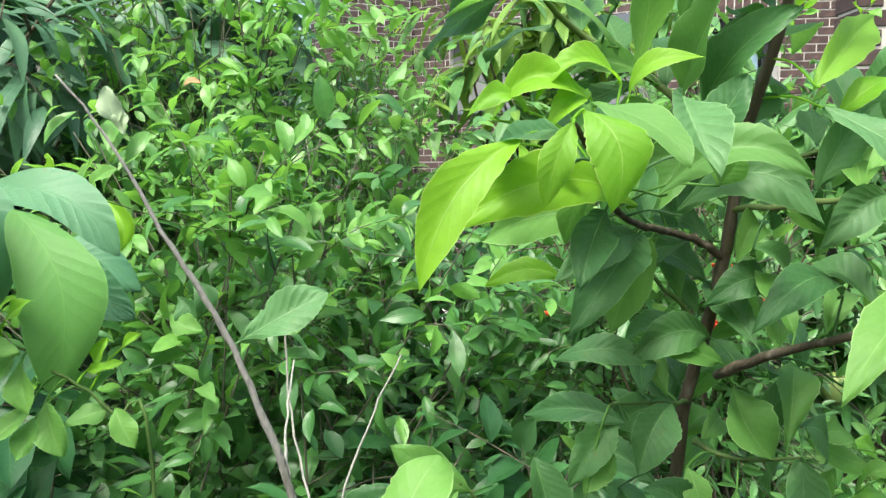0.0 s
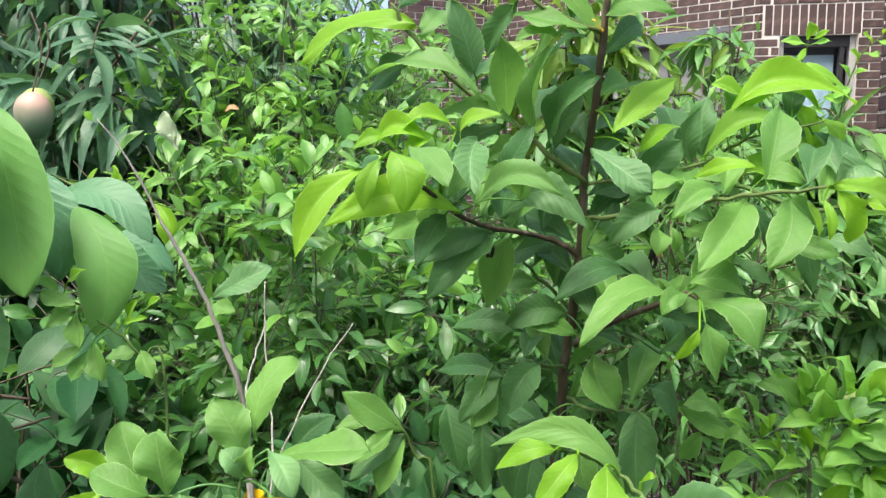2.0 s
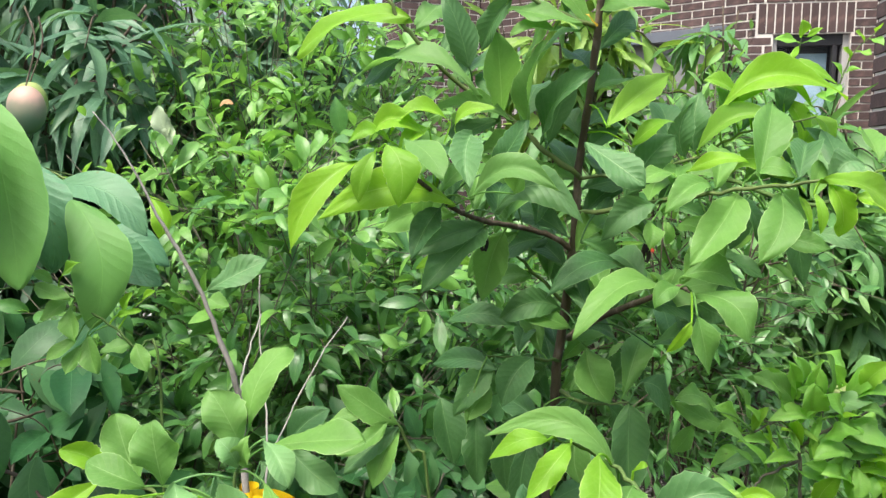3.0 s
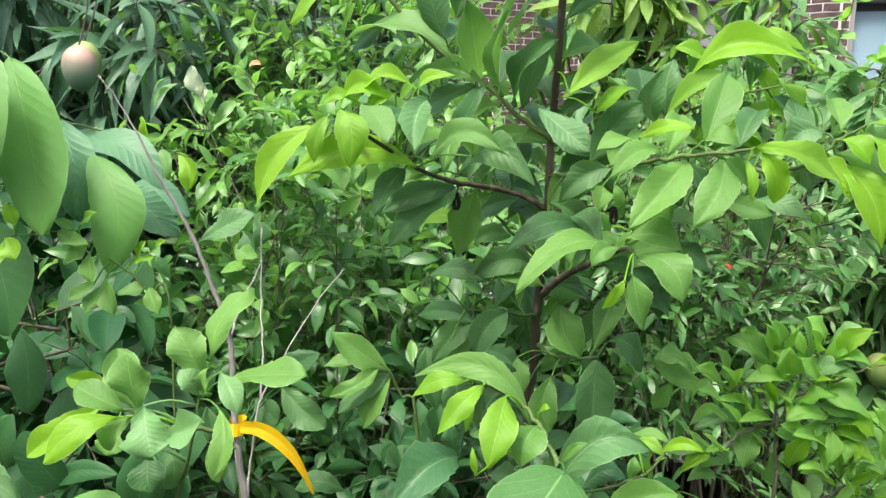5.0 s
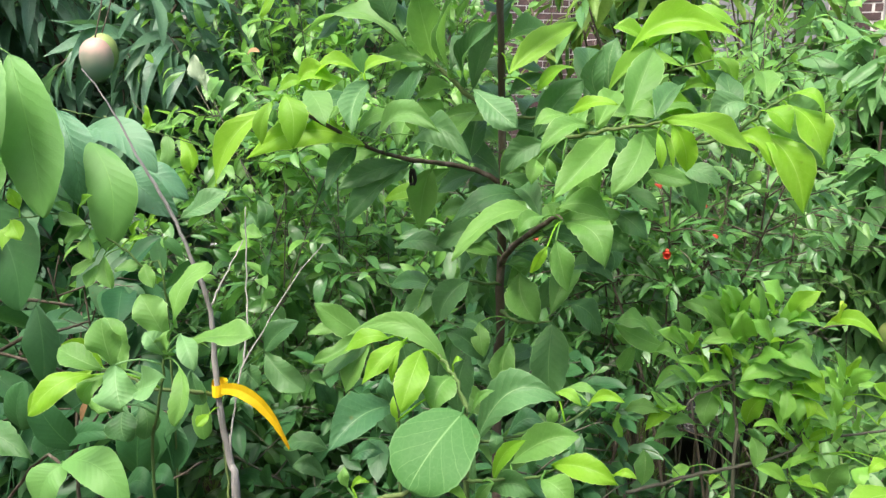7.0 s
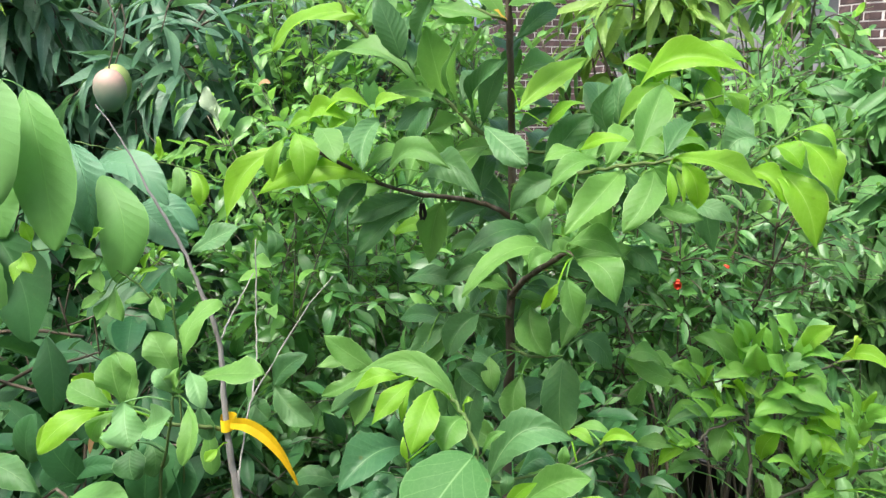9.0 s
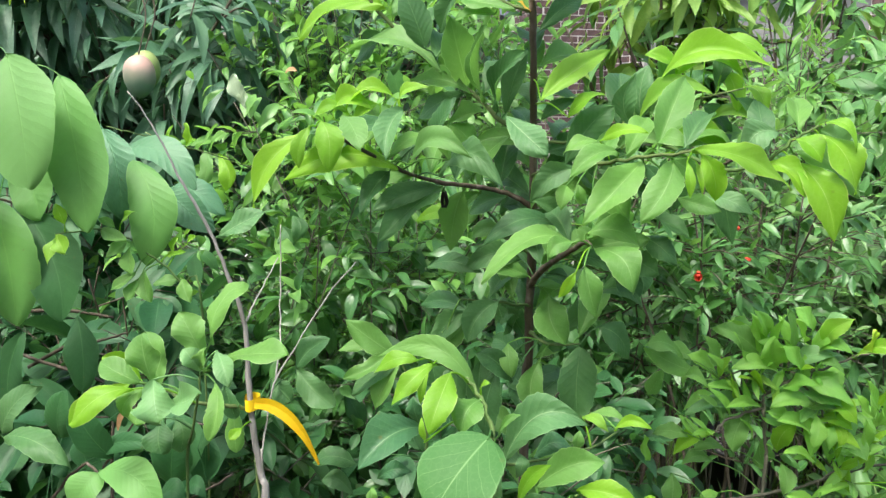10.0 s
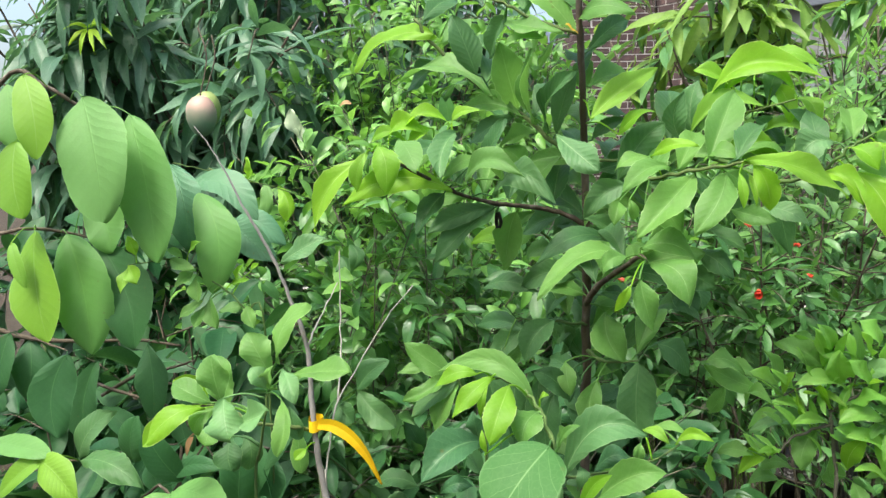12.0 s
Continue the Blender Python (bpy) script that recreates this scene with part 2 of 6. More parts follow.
SOIL = rough_material("dark_soil", (0.035, 0.026, 0.018), (0.08, 0.06, 0.04), 12, 0.95, 1.0, 0.02, (1, 1, 1), (0.05, 0.07, 0.025))
GRASS = leaf_material("grass_blade", (0.05, 0.13, 0.025), (0.13, 0.25, 0.05), (0.16, 0.28, 0.08), 2, 0.1, 0.45, 0.3, (0.3, 0.5, 0.06))
FENCE = rough_material("weathered_fence_wood", (0.07, 0.055, 0.045), (0.13, 0.10, 0.08), 10, 0.85, 0.7, 0.003, (6, 6, 0.5))
PLASTIC = rough_material("black_plastic", (0.012, 0.012, 0.014), (0.02, 0.02, 0.024), 15, 0.38, 0.15, 0.001, spec=0.5)
TAPE = rough_material("yellow_tape", (0.90, 0.60, 0.012), (0.93, 0.66, 0.02), 40, 0.45, 0.15, 0.001, spec=0.4)


def mango_skin(name, low, high):
    mat, n, l, p = nodes_of(name)
    coord, sep = n.new("ShaderNodeTexCoord"), n.new("ShaderNodeSeparateXYZ")
    l.new(coord.outputs["Object"], sep.inputs[0])
    noise_t = n.new("ShaderNodeTexNoise")
    noise_t.inputs["Scale"].default_value = 30
    l.new(coord.outputs["Object"], noise_t.inputs["Vector"])
    h = math_node(n, l, "ADD", math_node(n, l, "MULTIPLY", sep.outputs[2], 11.0), math_node(n, l, "MULTIPLY", noise_t.outputs[0], 0.35))
    ramp = n.new("ShaderNodeValToRGB")
    ramp.color_ramp.elements[0].position, ramp.color_ramp.elements[0].color = 0.4, low
    ramp.color_ramp.elements[1].position, ramp.color_ramp.elements[1].color = 1.0, high
    e = ramp.color_ramp.elements.new(0.8)
    e.color = tuple(0.6 * a + 0.4 * b for a, b in zip(low, high))
    l.new(math_node(n, l, "ADD", h, 0.5, True), ramp.inputs[0])
    l.new(ramp.outputs[0], p.inputs["Base Color"])
    p.inputs["Roughness"].default_value = 0.5
    return mat


MANGO_BLUSH = mango_skin("blushed_mango_skin", (0.10, 0.17, 0.105, 1), (0.40, 0.26, 0.2, 1))
MANGO_GREEN = mango_skin("green_mango_skin", (0.14, 0.22, 0.06, 1), (0.24, 0.31, 0.09, 1))


# ---- building blocks ----
def mesh_of(name, verts, faces, material, uvs=None, smooth=True):
    me = bpy.data.meshes.new(name)
    me.from_pydata([tuple(v) for v in verts], [], [tuple(f) for f in faces])
    if uvs is not None:
        layer = me.uv_layers.new(name="UVMap")
        loops = np.empty(len(me.loops), dtype=np.int32)
        me.loops.foreach_get("vertex_index", loops)
        layer.data.foreach_set("uv", np.asarray(uvs, dtype=np.float32)[loops].ravel())
    me.materials.append(material)
    if smooth:
        me.polygons.foreach_set("use_smooth", [True] * len(me.polygons))
    return me


def part(name, bm, material, parent, label=""):
    """Links a bmesh or a mesh as one part of a thing."""
    if isinstance(bm, bmesh.types.BMesh):
        me = bpy.data.meshes.new(name)
        bm.to_mesh(me)
        bm.free()
        me.materials.append(material)
    else:
        me = bm
    ob = new(name, me)
    ob.parent = parent
    if parent is not None:
        ob.matrix_parent_inverse = Matrix.Translation(-parent.location)
    if label:
        tagged(ob, label)
    return ob


def thing(name, place, label, category, group=""):
    ob = new(name)
    ob.location = place
    ob.empty_display_size = 0.1
    return tagged(ob, label, category, group, "thing")


def smooth_line(points, steps=5):
    """A Catmull-Rom line through the points."""
    p = [np.array(v, dtype=float) for v in points]
    p = [2 * p[0] - p[1], *p, 2 * p[-1] - p[-2]]
    out = []
    for i in range(1, len(p) - 2):
        for s in np.linspace(0, 1, steps, endpoint=False):
            a, b, c, d = p[i - 1:i + 3]
            out.append(0.5 * (2 * b + (c - a) * s + (2 * a - 5 * b + 4 * c - d) * s ** 2 + (3 * b - a - 3 * c + d) * s ** 3))
    out.append(p[-2])
    return np.array(out)


def tube_data(line, r0, r1, sides=8, knots=0.0, rng=None):
    """Vertices and faces of a tapered round stick along a line, with swollen nodes."""
    n = len(line)
    tang = np.gradient(line, axis=0)
    tang /= np.linalg.norm(tang, axis=1)[:, None] + 1e-9
    ref = np.array((0.31, 0.94, 0.11))
    verts, faces = [], []
    for i in range(n):
        a = np.cross(tang[i], ref)
        a /= np.linalg.norm(a) + 1e-9
        b = np.cross(tang[i], a)
        r = r0 + (r1 - r0) * i / (n - 1)
        if knots and rng is not None:
            r *= 1 + knots * (rng.random() - 0.3)
        for k in range(sides):
            w = 2 * math.pi * k / sides
            verts.append(line[i] + r * (math.cos(w) * a + math.sin(w) * b))
    for i in range(n - 1):
        for k in range(sides):
            k2 = (k + 1) % sides
            faces.append((i * sides + k, i * sides + k2, (i + 1) * sides + k2, (i + 1) * sides + k))
    faces.append(tuple(range(sides))[::-1])
    faces.append(tuple((n - 1) * sides + k for k in range(sides)))
    return verts, faces


STICK_RNG = np.random.default_rng(3)
WOOD, LINES = {}, {}


def stick(plant, name, points, r0, r1):
    if name in ("trunk", "stem", "cane"):
        foot = (plant.location.x * 0.5 + points[0][0] * 0.5, plant.location.y * 0.5 + points[0][1] * 0.5, -0.02)
        points = [foot, tuple((a * 0.45 + b * 0.55 for a, b in zip(foot, points[0]))), *points]
    line = smooth_line(points)
    # wood is never straight: it kinks a little from node to node
    kink = STICK_RNG.normal(0, 0.0004 if r0 > 0.003 else min(0.0008, r0 * 0.5), line.shape)
    kink[0] = kink[-1] = 0
    line = line + kink
    LINES.setdefault(plant.name, []).append(line)
    v, f = tube_data(line, r0, r1, 8, 0.22, STICK_RNG)
    return part(name, mesh_of(name, v, f, WOOD[plant.name] if name in ("trunk", "stem", "twig", "cane") or r0 > 0.0027 else WOOD[plant.name + "_young"]), None, plant)


def blade(s, c, shape):
    """Half-width of a leaf blade at s of its length: oval, pointed or blunt."""
    if shape == "oval":
        return np.power(np.clip(np.sin(math.pi * np.clip(s, 0, 1) ** 0.98), 0, 1), 0.62) * c
    if shape == "round":
        return np.sqrt(np.clip(1 - (2 * np.clip(s, 0.0, 1) - 1) ** 2, 0, 1)) * c
    if shape == "blunt":
        return np.power(np.clip(np.sin(math.pi * np.clip(s, 0, 1) ** 1.45), 0, 1), 0.62) * c
    if shape == "lance":
        return np.power(np.sin(math.pi * np.clip(s, 0, 1) ** 0.8), 0.9) * c
    return np.power(np.clip(np.sin(math.pi * np.clip(s, 0, 1) ** 1.04), 0, 1), 0.84) * c


LEAF_RNG = np.random.default_rng(11)


def leaf(plant, tone, base, tip, width, bend, shape="point", sag=None):
    """One leaf as a part: a folded, curved and slightly wavy blade with a stalk, from base to tip; sag: how far its middle bows."""
    rng = LEAF_RNG
    if tone in "GYBV":
        shape = "oval"
    if plant.name in ("grey_stemmed_sapling", "rosette_seedling"):
        shape = "blunt"
    if tone == "r":
        shape = "round"
    if plant.name == "lime_tree" and sag is None:
        width *= 0.74
    nu, nv = (44, 12) if tone in "GYBV" else (42, 8)
    b, t = np.array(base), np.array(tip)
    axis = t - b
    length = np.linalg.norm(axis)
    axis /= length
    face = np.array((0.1, -0.6, 0.8) if plant.name == "lime_tree" else (0.15, -0.8, 0.62)) + rng.normal(0, 0.16, 3)
    face -= axis * (face @ axis)
    face /= np.linalg.norm(face)
    side = np.cross(face, axis)
    s, c = np.meshgrid(0.5 - 0.5 * np.cos(math.pi * np.linspace(0, 1, nu)), np.linspace(-1, 1, nv + 1), indexing="ij")
    half = blade(s, 1.0, shape) * width * (0.56 if tone in "GYBVr" else 0.51)
    # an uneven, finely toothed margin
    margin = rng.normal(0, 0.014 if tone in "GYBVr" else 0.036, (nu, 2)) + 0.045 * np.sin(s[:, :1] * rng.uniform(5, 14, 2) + rng.uniform(0, 6, 2))
    half = half * (1 + np.where(c < 0, margin[:, :1], margin[:, 1:]) * np.abs(c) ** 4 * (1 - s ** 5))
    fold = 0.08 if tone == "r" else rng.uniform(0.08, 0.32) if tone in "GYBV" else rng.uniform(0.15, 0.75)
    wave = rng.uniform(0.03, 0.07) * width if tone in "GYBVr" else rng.uniform(0.05, 0.17) * width
    ph = rng.uniform(0, 6)
    twist = rng.normal(0, 0.1 if tone in "GYBVr" else 0.25) * (s - 0.3)
    up = fold * np.abs(c) * half + wave * np.sin(s * rng.uniform(6, 12) + ph + 1.5 * np.sign(c)) * np.abs(c) ** 2 - bend * length * ((2 * s - 1) ** 2 - 1) * 0.55
    # the blade puffs up between its side veins
    up += (0.065 if tone == "V" else 0.006 if tone in "GY" else 0.014 if tone == "B" else 0.012) * width * np.cos(2 * math.pi * ((12 if tone in "GY" else 10 if tone in "GYBV" else 9) * s - 2.4 * np.abs(c) ** 0.8) + 0.8 * np.sin(5 * s + ph)) * np.abs(c) ** 0.5 * (1 - np.abs(c) ** 4)
    up -= rng.uniform(0.0, 0.25) * width * np.abs(c) ** 3 * 0.5
    out = half * c
    x = out * np.cos(twist) - up * np.sin(twist) * 0.4
    z = up * np.cos(twist) + out * np.sin(twist)
    crook = rng.normal(0, 0.045 if sag is None else 0.015) * length * np.sin(math.pi * s)
    bow = (4 * s * (1 - s))[..., None] * np.array(sag if sag is not None else (0, 0, 0))
    p = b + bow + (s * length)[..., None] * axis + (x + crook)[..., None] * side + z[..., None] * face
    verts = list(p.reshape(-1, 3))
    w = nv + 1
    faces = [(i * w + j, i * w + j + 1, (i + 1) * w + j + 1, (i + 1) * w + j) for i in range(nu - 1) for j in range(nv)]
    uvs = np.stack([s.ravel(), (c.ravel() + 1) / 2], axis=1)
    # the stalk runs to the nearest wood
    wood = np.concatenate(LINES[plant.name])
    gap = np.linalg.norm(wood - b, axis=1)
    near = wood[int(np.argmin(gap))]
    if 0.002 < gap.min() < (0.05 if tone == "g" else 0.11):
        sv, sf = tube_data(smooth_line([near, near * 0.5 + b * 0.5 + np.array((0, 0, 0.12 * gap.min())), b, b + axis * length * 0.06], 3), 0.0009, 0.0007, 5)
        o = len(verts)
        verts += sv
        faces += [tuple(q + o for q in g) for g in sf]
        uvs = np.concatenate([uvs, np.tile((0.5, 0.8), (len(sv), 1))])
    return part("leaf", mesh_of("leaf", verts, faces, LEAVES[tone], uvs), None, plant)


def foliage(name, parent, pos, direction, facing, length, width, material, shape="point", bend=0.15, rng=None, nu=6, nv=4, label="", singles=0):
    """Many leaves in one mesh: arrays of place, direction, facing, length and width."""
    m = len(pos)
    axis = direction / (np.linalg.norm(direction, axis=1)[:, None] + 1e-9)
    face = facing - axis * np.sum(facing * axis, axis=1)[:, None]
    face /= np.linalg.norm(face, axis=1)[:, None] + 1e-9
    side = np.cross(face, axis)
    s, c = np.meshgrid(np.linspace(0, 1, nu), np.linspace(-1, 1, nv + 1), indexing="ij")
    s, c = s.ravel(), c.ravel()
    half = blade(s, 1.0, shape)
    fold = rng.uniform(0.1, 0.5, m)[:, None]
    curl = rng.uniform(0.3, 1.6, m)[:, None] * bend
    out = half[None] * c[None] * width[:, None] * 0.5
    up = fold * np.abs(out) - curl * length[:, None] * ((s - 0.25) ** 2)[None] * 1.1
    up += 0.05 * width[:, None] * np.sin(s[None] * 8 + rng.uniform(0, 6, m)[:, None]) * np.abs(c)[None]
    p = pos[:, None] + (s[None] * length[:, None])[..., None] * axis[:, None] + out[..., None] * side[:, None] + up[..., None] * face[:, None]
    k, w = nu * (nv + 1), nv + 1
    quad = np.array([(i * w + j, i * w + j + 1, (i + 1) * w + j + 1, (i + 1) * w + j) for i in range(nu - 1) for j in range(nv)])
    faces = (quad[None] + (np.arange(m) * k)[:, None, None]).reshape(-1, 4)
    if singles:
        # the leaves on the garden's near side are parts of their own
        order = np.argsort(pos[:, 1])
        one_uv = np.stack([s, (c + 1) / 2], axis=1)
        for q in order[:singles]:
            part("leaf", mesh_of("leaf", p[q], quad, material, one_uv), None, parent)
        p = p[order[singles:]]
        m = len(p)
        if not m:
            return None
        faces = (quad[None] + (np.arange(m) * k)[:, None, None]).reshape(-1, 4)
    verts = p.reshape(-1, 3).astype(np.float32)
    me = bpy.data.meshes.new(name)
    me.vertices.add(len(verts))
    me.vertices.foreach_set("co", verts.ravel())
    me.loops.add(len(faces) * 4)
    me.loops.foreach_set("vertex_index", faces.ravel().astype(np.int32))
    me.polygons.add(len(faces))
    me.polygons.foreach_set("loop_start", np.arange(0, len(faces) * 4, 4, dtype=np.int32))
    me.update(calc_edges=True)
    uv = np.stack([np.tile(s, m), np.tile((c + 1) / 2, m)], axis=1).astype(np.float32)
    layer = me.uv_layers.new(name="UVMap")
    layer.data.foreach_set("uv", uv[faces.ravel()].ravel())
    me.polygons.foreach_set("use_smooth", np.ones(len(faces), dtype=bool))
    me.materials.append(material)
    ob = part(name, me, None, parent, label)
    return tagged(ob, kind="stuff")


def shrub(name, label, category, base, centre, radii, stems, twigs, per_twig, size, ratio, material, seed, shape="point", droop=0.2, bark=None, twig_len=0.22, young=None, spread=0.12, stem_r=0.006, bend=0.2, rise=0.35, singles=0, young_from=0.45, bare=0.38):
    """A shrub or small tree: stems from the ground into the crown, twigs off them, leaves along the twigs."""
    rng = np.random.default_rng(seed)
    plant = thing(name, (base[0], base[1], 0), label, category)
    centre, radii = np.array(centre, float), np.array(radii, float)
    pos, dirs, face, lens = [], [], [], []
    tv, tf = [], []
    for i in range(stems):
        end = rng.normal(0, 1, 3)
        end /= np.linalg.norm(end)
        end[2] = abs(end[2]) * 0.9 + 0.1
        end = centre + end * radii * rng.uniform(0.75, 1.0)
        foot = np.array((base[0], base[1], 0.0)) + np.append(rng.normal(0, spread, 2), 0)
        mid = foot * 0.45 + end * 0.55 + rng.normal(0, 0.06, 3)
        mid[:2] = mid[:2] * 0.6 + foot[:2] * 0.4
        line = smooth_line([foot, foot * 0.7 + mid * 0.3 + rng.normal(0, 0.02, 3), mid, end], 7)
        v, f = tube_data(line, stem_r * rng.uniform(0.7, 1.2), stem_r * 0.25, 6, 0.2, rng)
        part("stem", mesh_of("stem", v, f, bark), None, plant)
        for _ in range(twigs):
            at = line[int(rng.uniform(bare, 1.0) * (len(line) - 1))]
            d = rng.normal(0, 1, 3) + (at - centre) / radii * 0.8
            d[2] = d[2] * 0.6 + rise
            d /= np.linalg.norm(d)
            ln = twig_len * rng.uniform(0.5, 1.3)
            tl = smooth_line([at, at + d * ln * 0.5 + rng.normal(0, 0.01, 3), at + d * ln + np.array((0, 0, -droop * ln * 0.6))], 4)
            v, f = tube_data(tl, stem_r * 0.3, stem_r * 0.1, 4)
            o = len(tv)
            tv += v
            tf += [tuple(q + o for q in g) for g in f]
            for k in range(per_twig):
                u = (k + rng.uniform(0.2, 1)) / per_twig
                q = tl[min(int(u * (len(tl) - 1) + 0.5), len(tl) - 1)] + rng.normal(0, 0.004, 3)
                a = rng.normal(0, 1, 3)
                a -= d * (a @ d)
                a /= np.linalg.norm(a)
                ld = a * 0.9 + d * 0.7
                ld[2] -= droop
                pos.append(q)
                dirs.append(ld)
                face.append(np.array((0, -0.25, 0.9)) + rng.normal(0, 0.38, 3))
                lens.append(size * rng.uniform(0.55, 1.25) * (1.0 - 0.3 * (u > 0.85)))
    part("twig_mass", mesh_of("twig_mass", tv, tf, bark), None, plant)
    tagged(plant.children[-1], kind="stuff")
    pos, dirs, face, lens = map(np.array, (pos, dirs, face, lens))
    wid = lens * ratio * rng.uniform(0.8, 1.2, len(lens))
    if young is None:
        foliage("crown", plant, pos, dirs, face, lens, wid, material, shape, bend, rng, singles=singles)
    else:
        # higher leaves take the lighter young colour, which also brightens self-shaded crowns
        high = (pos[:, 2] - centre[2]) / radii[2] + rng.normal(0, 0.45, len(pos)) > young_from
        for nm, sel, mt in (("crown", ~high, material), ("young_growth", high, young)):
            if sel.any():
                foliage(nm, plant, pos[sel], dirs[sel], face[sel], lens[sel], wid[sel], mt, shape, bend, rng, singles=singles // 2)
    return plant


def rounded_box(x0, x1, y0, y1, z0, z1, bevel=0.004):
    bm = bmesh.new()
    bmesh.ops.create_cube(bm, size=1, matrix=Matrix.Translation(((x0 + x1) / 2, (y0 + y1) / 2, (z0 + z1) / 2)) @ Matrix.Diagonal((x1 - x0, y1 - y0, z1 - z0, 1)))
    if bevel:
        bmesh.ops.bevel(bm, geom=bm.edges[:], offset=bevel, segments=1, affect="EDGES")
    return bm


# ---- ground ----
def ground_sheet():
    n = 90
    g = np.sign(np.linspace(-1, 1, n)) * np.abs(np.linspace(-1, 1, n)) ** 3 * 200
    verts = [(x, y + 1.5, 0.02 * noise.noise((x * 1.7, y * 1.7, 0)) if abs(x) < 6 and abs(y) < 6 else 0.0) for x in g for y in g]
    faces = [(i * n + j, (i + 1) * n + j, (i + 1) * n + j + 1, i * n + j + 1) for i in range(n - 1) for j in range(n - 1)]
    return tagged(new("ground", mesh_of("ground", verts, faces, SOIL)), "dark garden soil with patches of moss", "ground", kind="structure")


ground = ground_sheet()


# ---- house ----
COURSE, BRICK_L, BRICK_D = 0.075, 0.21, 0.05


def brick_mesh(w, h, d):
    bm = rounded_box(-w / 2, w / 2, -d / 2, d / 2, -h / 2, h / 2, 0.003)
    me = bpy.data.meshes.new("brick")
    bm.to_mesh(me)
    bm.free()
    me.materials.append(BRICK)
    return me


BRICK_MESHES = {}


def brick_wall(name, label, a, b, z0, z1, holes=(), near=(0, 99, 0, 99), soldier=()):
    """A brick wall from a to b on plan: a mortar core with its openings and bricks of their own in running bond.
    holes and soldier courses: (u0, u1, z0, z1) along the wall. near: the stretch whose bricks are parts."""
    a, b = Vector((*a, 0)), Vector((*b, 0))
    length = (b - a).length
    rot = math.atan2(b.y - a.y, b.x - a.x)
    core = new(name)
    rng = random.Random(len(name) * 7)
    # the mortar core, cut up round the openings
    us = sorted({0.0, length, *[h[0] for h in holes], *[h[1] for h in holes]})
    zs = sorted({z0, z1, *[h[2] for h in holes], *[h[3] for h in holes]})
    bm = bmesh.new()
    for u0, u1 in zip(us, us[1:]):
        for w0, w1 in zip(zs, zs[1:]):
            um, wm = (u0 + u1) / 2, (w0 + w1) / 2
            if any(h[0] < um < h[1] and h[2] < wm < h[3] for h in holes):
                continue
            bmesh.ops.create_cube(bm, size=1, matrix=Matrix.Translation((um, 0.1, wm)) @ Matrix.Diagonal((u1 - u0, 0.2, w1 - w0, 1)))
    me = bpy.data.meshes.new(name)
    bm.to_mesh(me)
    bm.free()
    me.materials.append(MORTAR)
    bpy.data.objects.remove(core)
    core = new(name, me)
    core.matrix_world = Matrix.Translation(a) @ Matrix.Rotation(rot, 4, "Z")
    tagged(core, label, "wall", kind="structure")
    blocked = list(holes) + list(soldier)
    places = []
    row = 0
    z = z0 + COURSE / 2
    while z < z1:
        u = -BRICK_L / 2 if row % 2 else 0.0
        while u < length:
            u0, u1 = max(u, 0), min(u + BRICK_L, length)
            spans = [(u0, u1)]
            for h in blocked:
                if h[2] - 0.02 < z < h[3] + 0.02:
                    spans = [s for p, q in spans for s in ((p, min(q, h[0])), (max(p, h[1]), q)) if s[1] - s[0] > 0.02]
            places += [(p, q, z, False) for p, q in spans if q - p > 0.02]
            u += BRICK_L
        z += COURSE
        row += 1
    for h in soldier:
        u = h[0]
        while u + COURSE <= h[1] + 0.001:
            places.append((u, u + COURSE, (h[2] + h[3]) / 2, h[3] - h[2]))
            u += COURSE
    kept, rest = 0, []
    for p, q, z, tall in places:
        if near[0] - 0.01 < p < near[1] and near[2] < z < near[3] and kept < 300:
            w, h = round(q - p - 0.012, 3), (tall - 0.012 if tall else COURSE - 0.013)
            deep = 0.226 if p < 0.001 else BRICK_D
            key = (w, round(h, 3), deep)
            if key not in BRICK_MESHES:
                BRICK_MESHES[key] = brick_mesh(w, h, deep)
            ob = new("brick", BRICK_MESHES[key])
            ob.parent = core
            ob.location = ((p + q) / 2 - (0.012 if p < 0.001 else 0), deep / 2 - 0.007 + rng.uniform(-0.002, 0.002), z)
            ob.rotation_euler = (0, rng.uniform(-0.004, 0.004), rng.uniform(-0.004, 0.004))
            kept += 1
        else:
            rest.append((p, q, z, tall))
    if rest:
        v, f = [], []
        for p, q, z, tall in rest:
            h = (tall if tall else COURSE) / 2 - 0.0065
            o = len(v)
            y0, y1 = -0.007 + rng.uniform(-0.002, 0.002), 0.03
            for y in (y0, y1):
                v += [(p + 0.006, y, z - h), (q - 0.006, y, z - h), (q - 0.006, y, z + h), (p + 0.006, y, z + h)]
            f += [(o, o + 1, o + 2, o + 3), (o + 1, o + 5, o + 6, o + 2), (o, o + 3, o + 7, o + 4), (o + 3, o + 2, o + 6, o + 7), (o, o + 4, o + 5, o + 1)]
        ob = new("brickwork", mesh_of("brickwork", v, f, BRICK, smooth=False))
        ob.parent = core
        tagged(ob, kind="stuff")
    return core


wall_main = brick_wall("wall_north", "brown brick house wall with pale mortar round a window", (1.75, 7.45), (5.5, 7.45), 0, 3.6,
                       holes=[(0.18, 0.84, 1.0, 2.5)], near=(0, 1.4, 1.8, 3.0), soldier=[(0.04, 0.865, 2.5, 2.775)])
wall_side = brick_wall("wall_northwest", "brown brick house wall standing at an angle, with a boarded opening", (-1.3, 9.2), (1.75, 7.45), 0, 3.6,
                       holes=[(0.9, 3.25, 1.75, 2.55)], near=(1.3, 3.5, 1.4, 2.95))
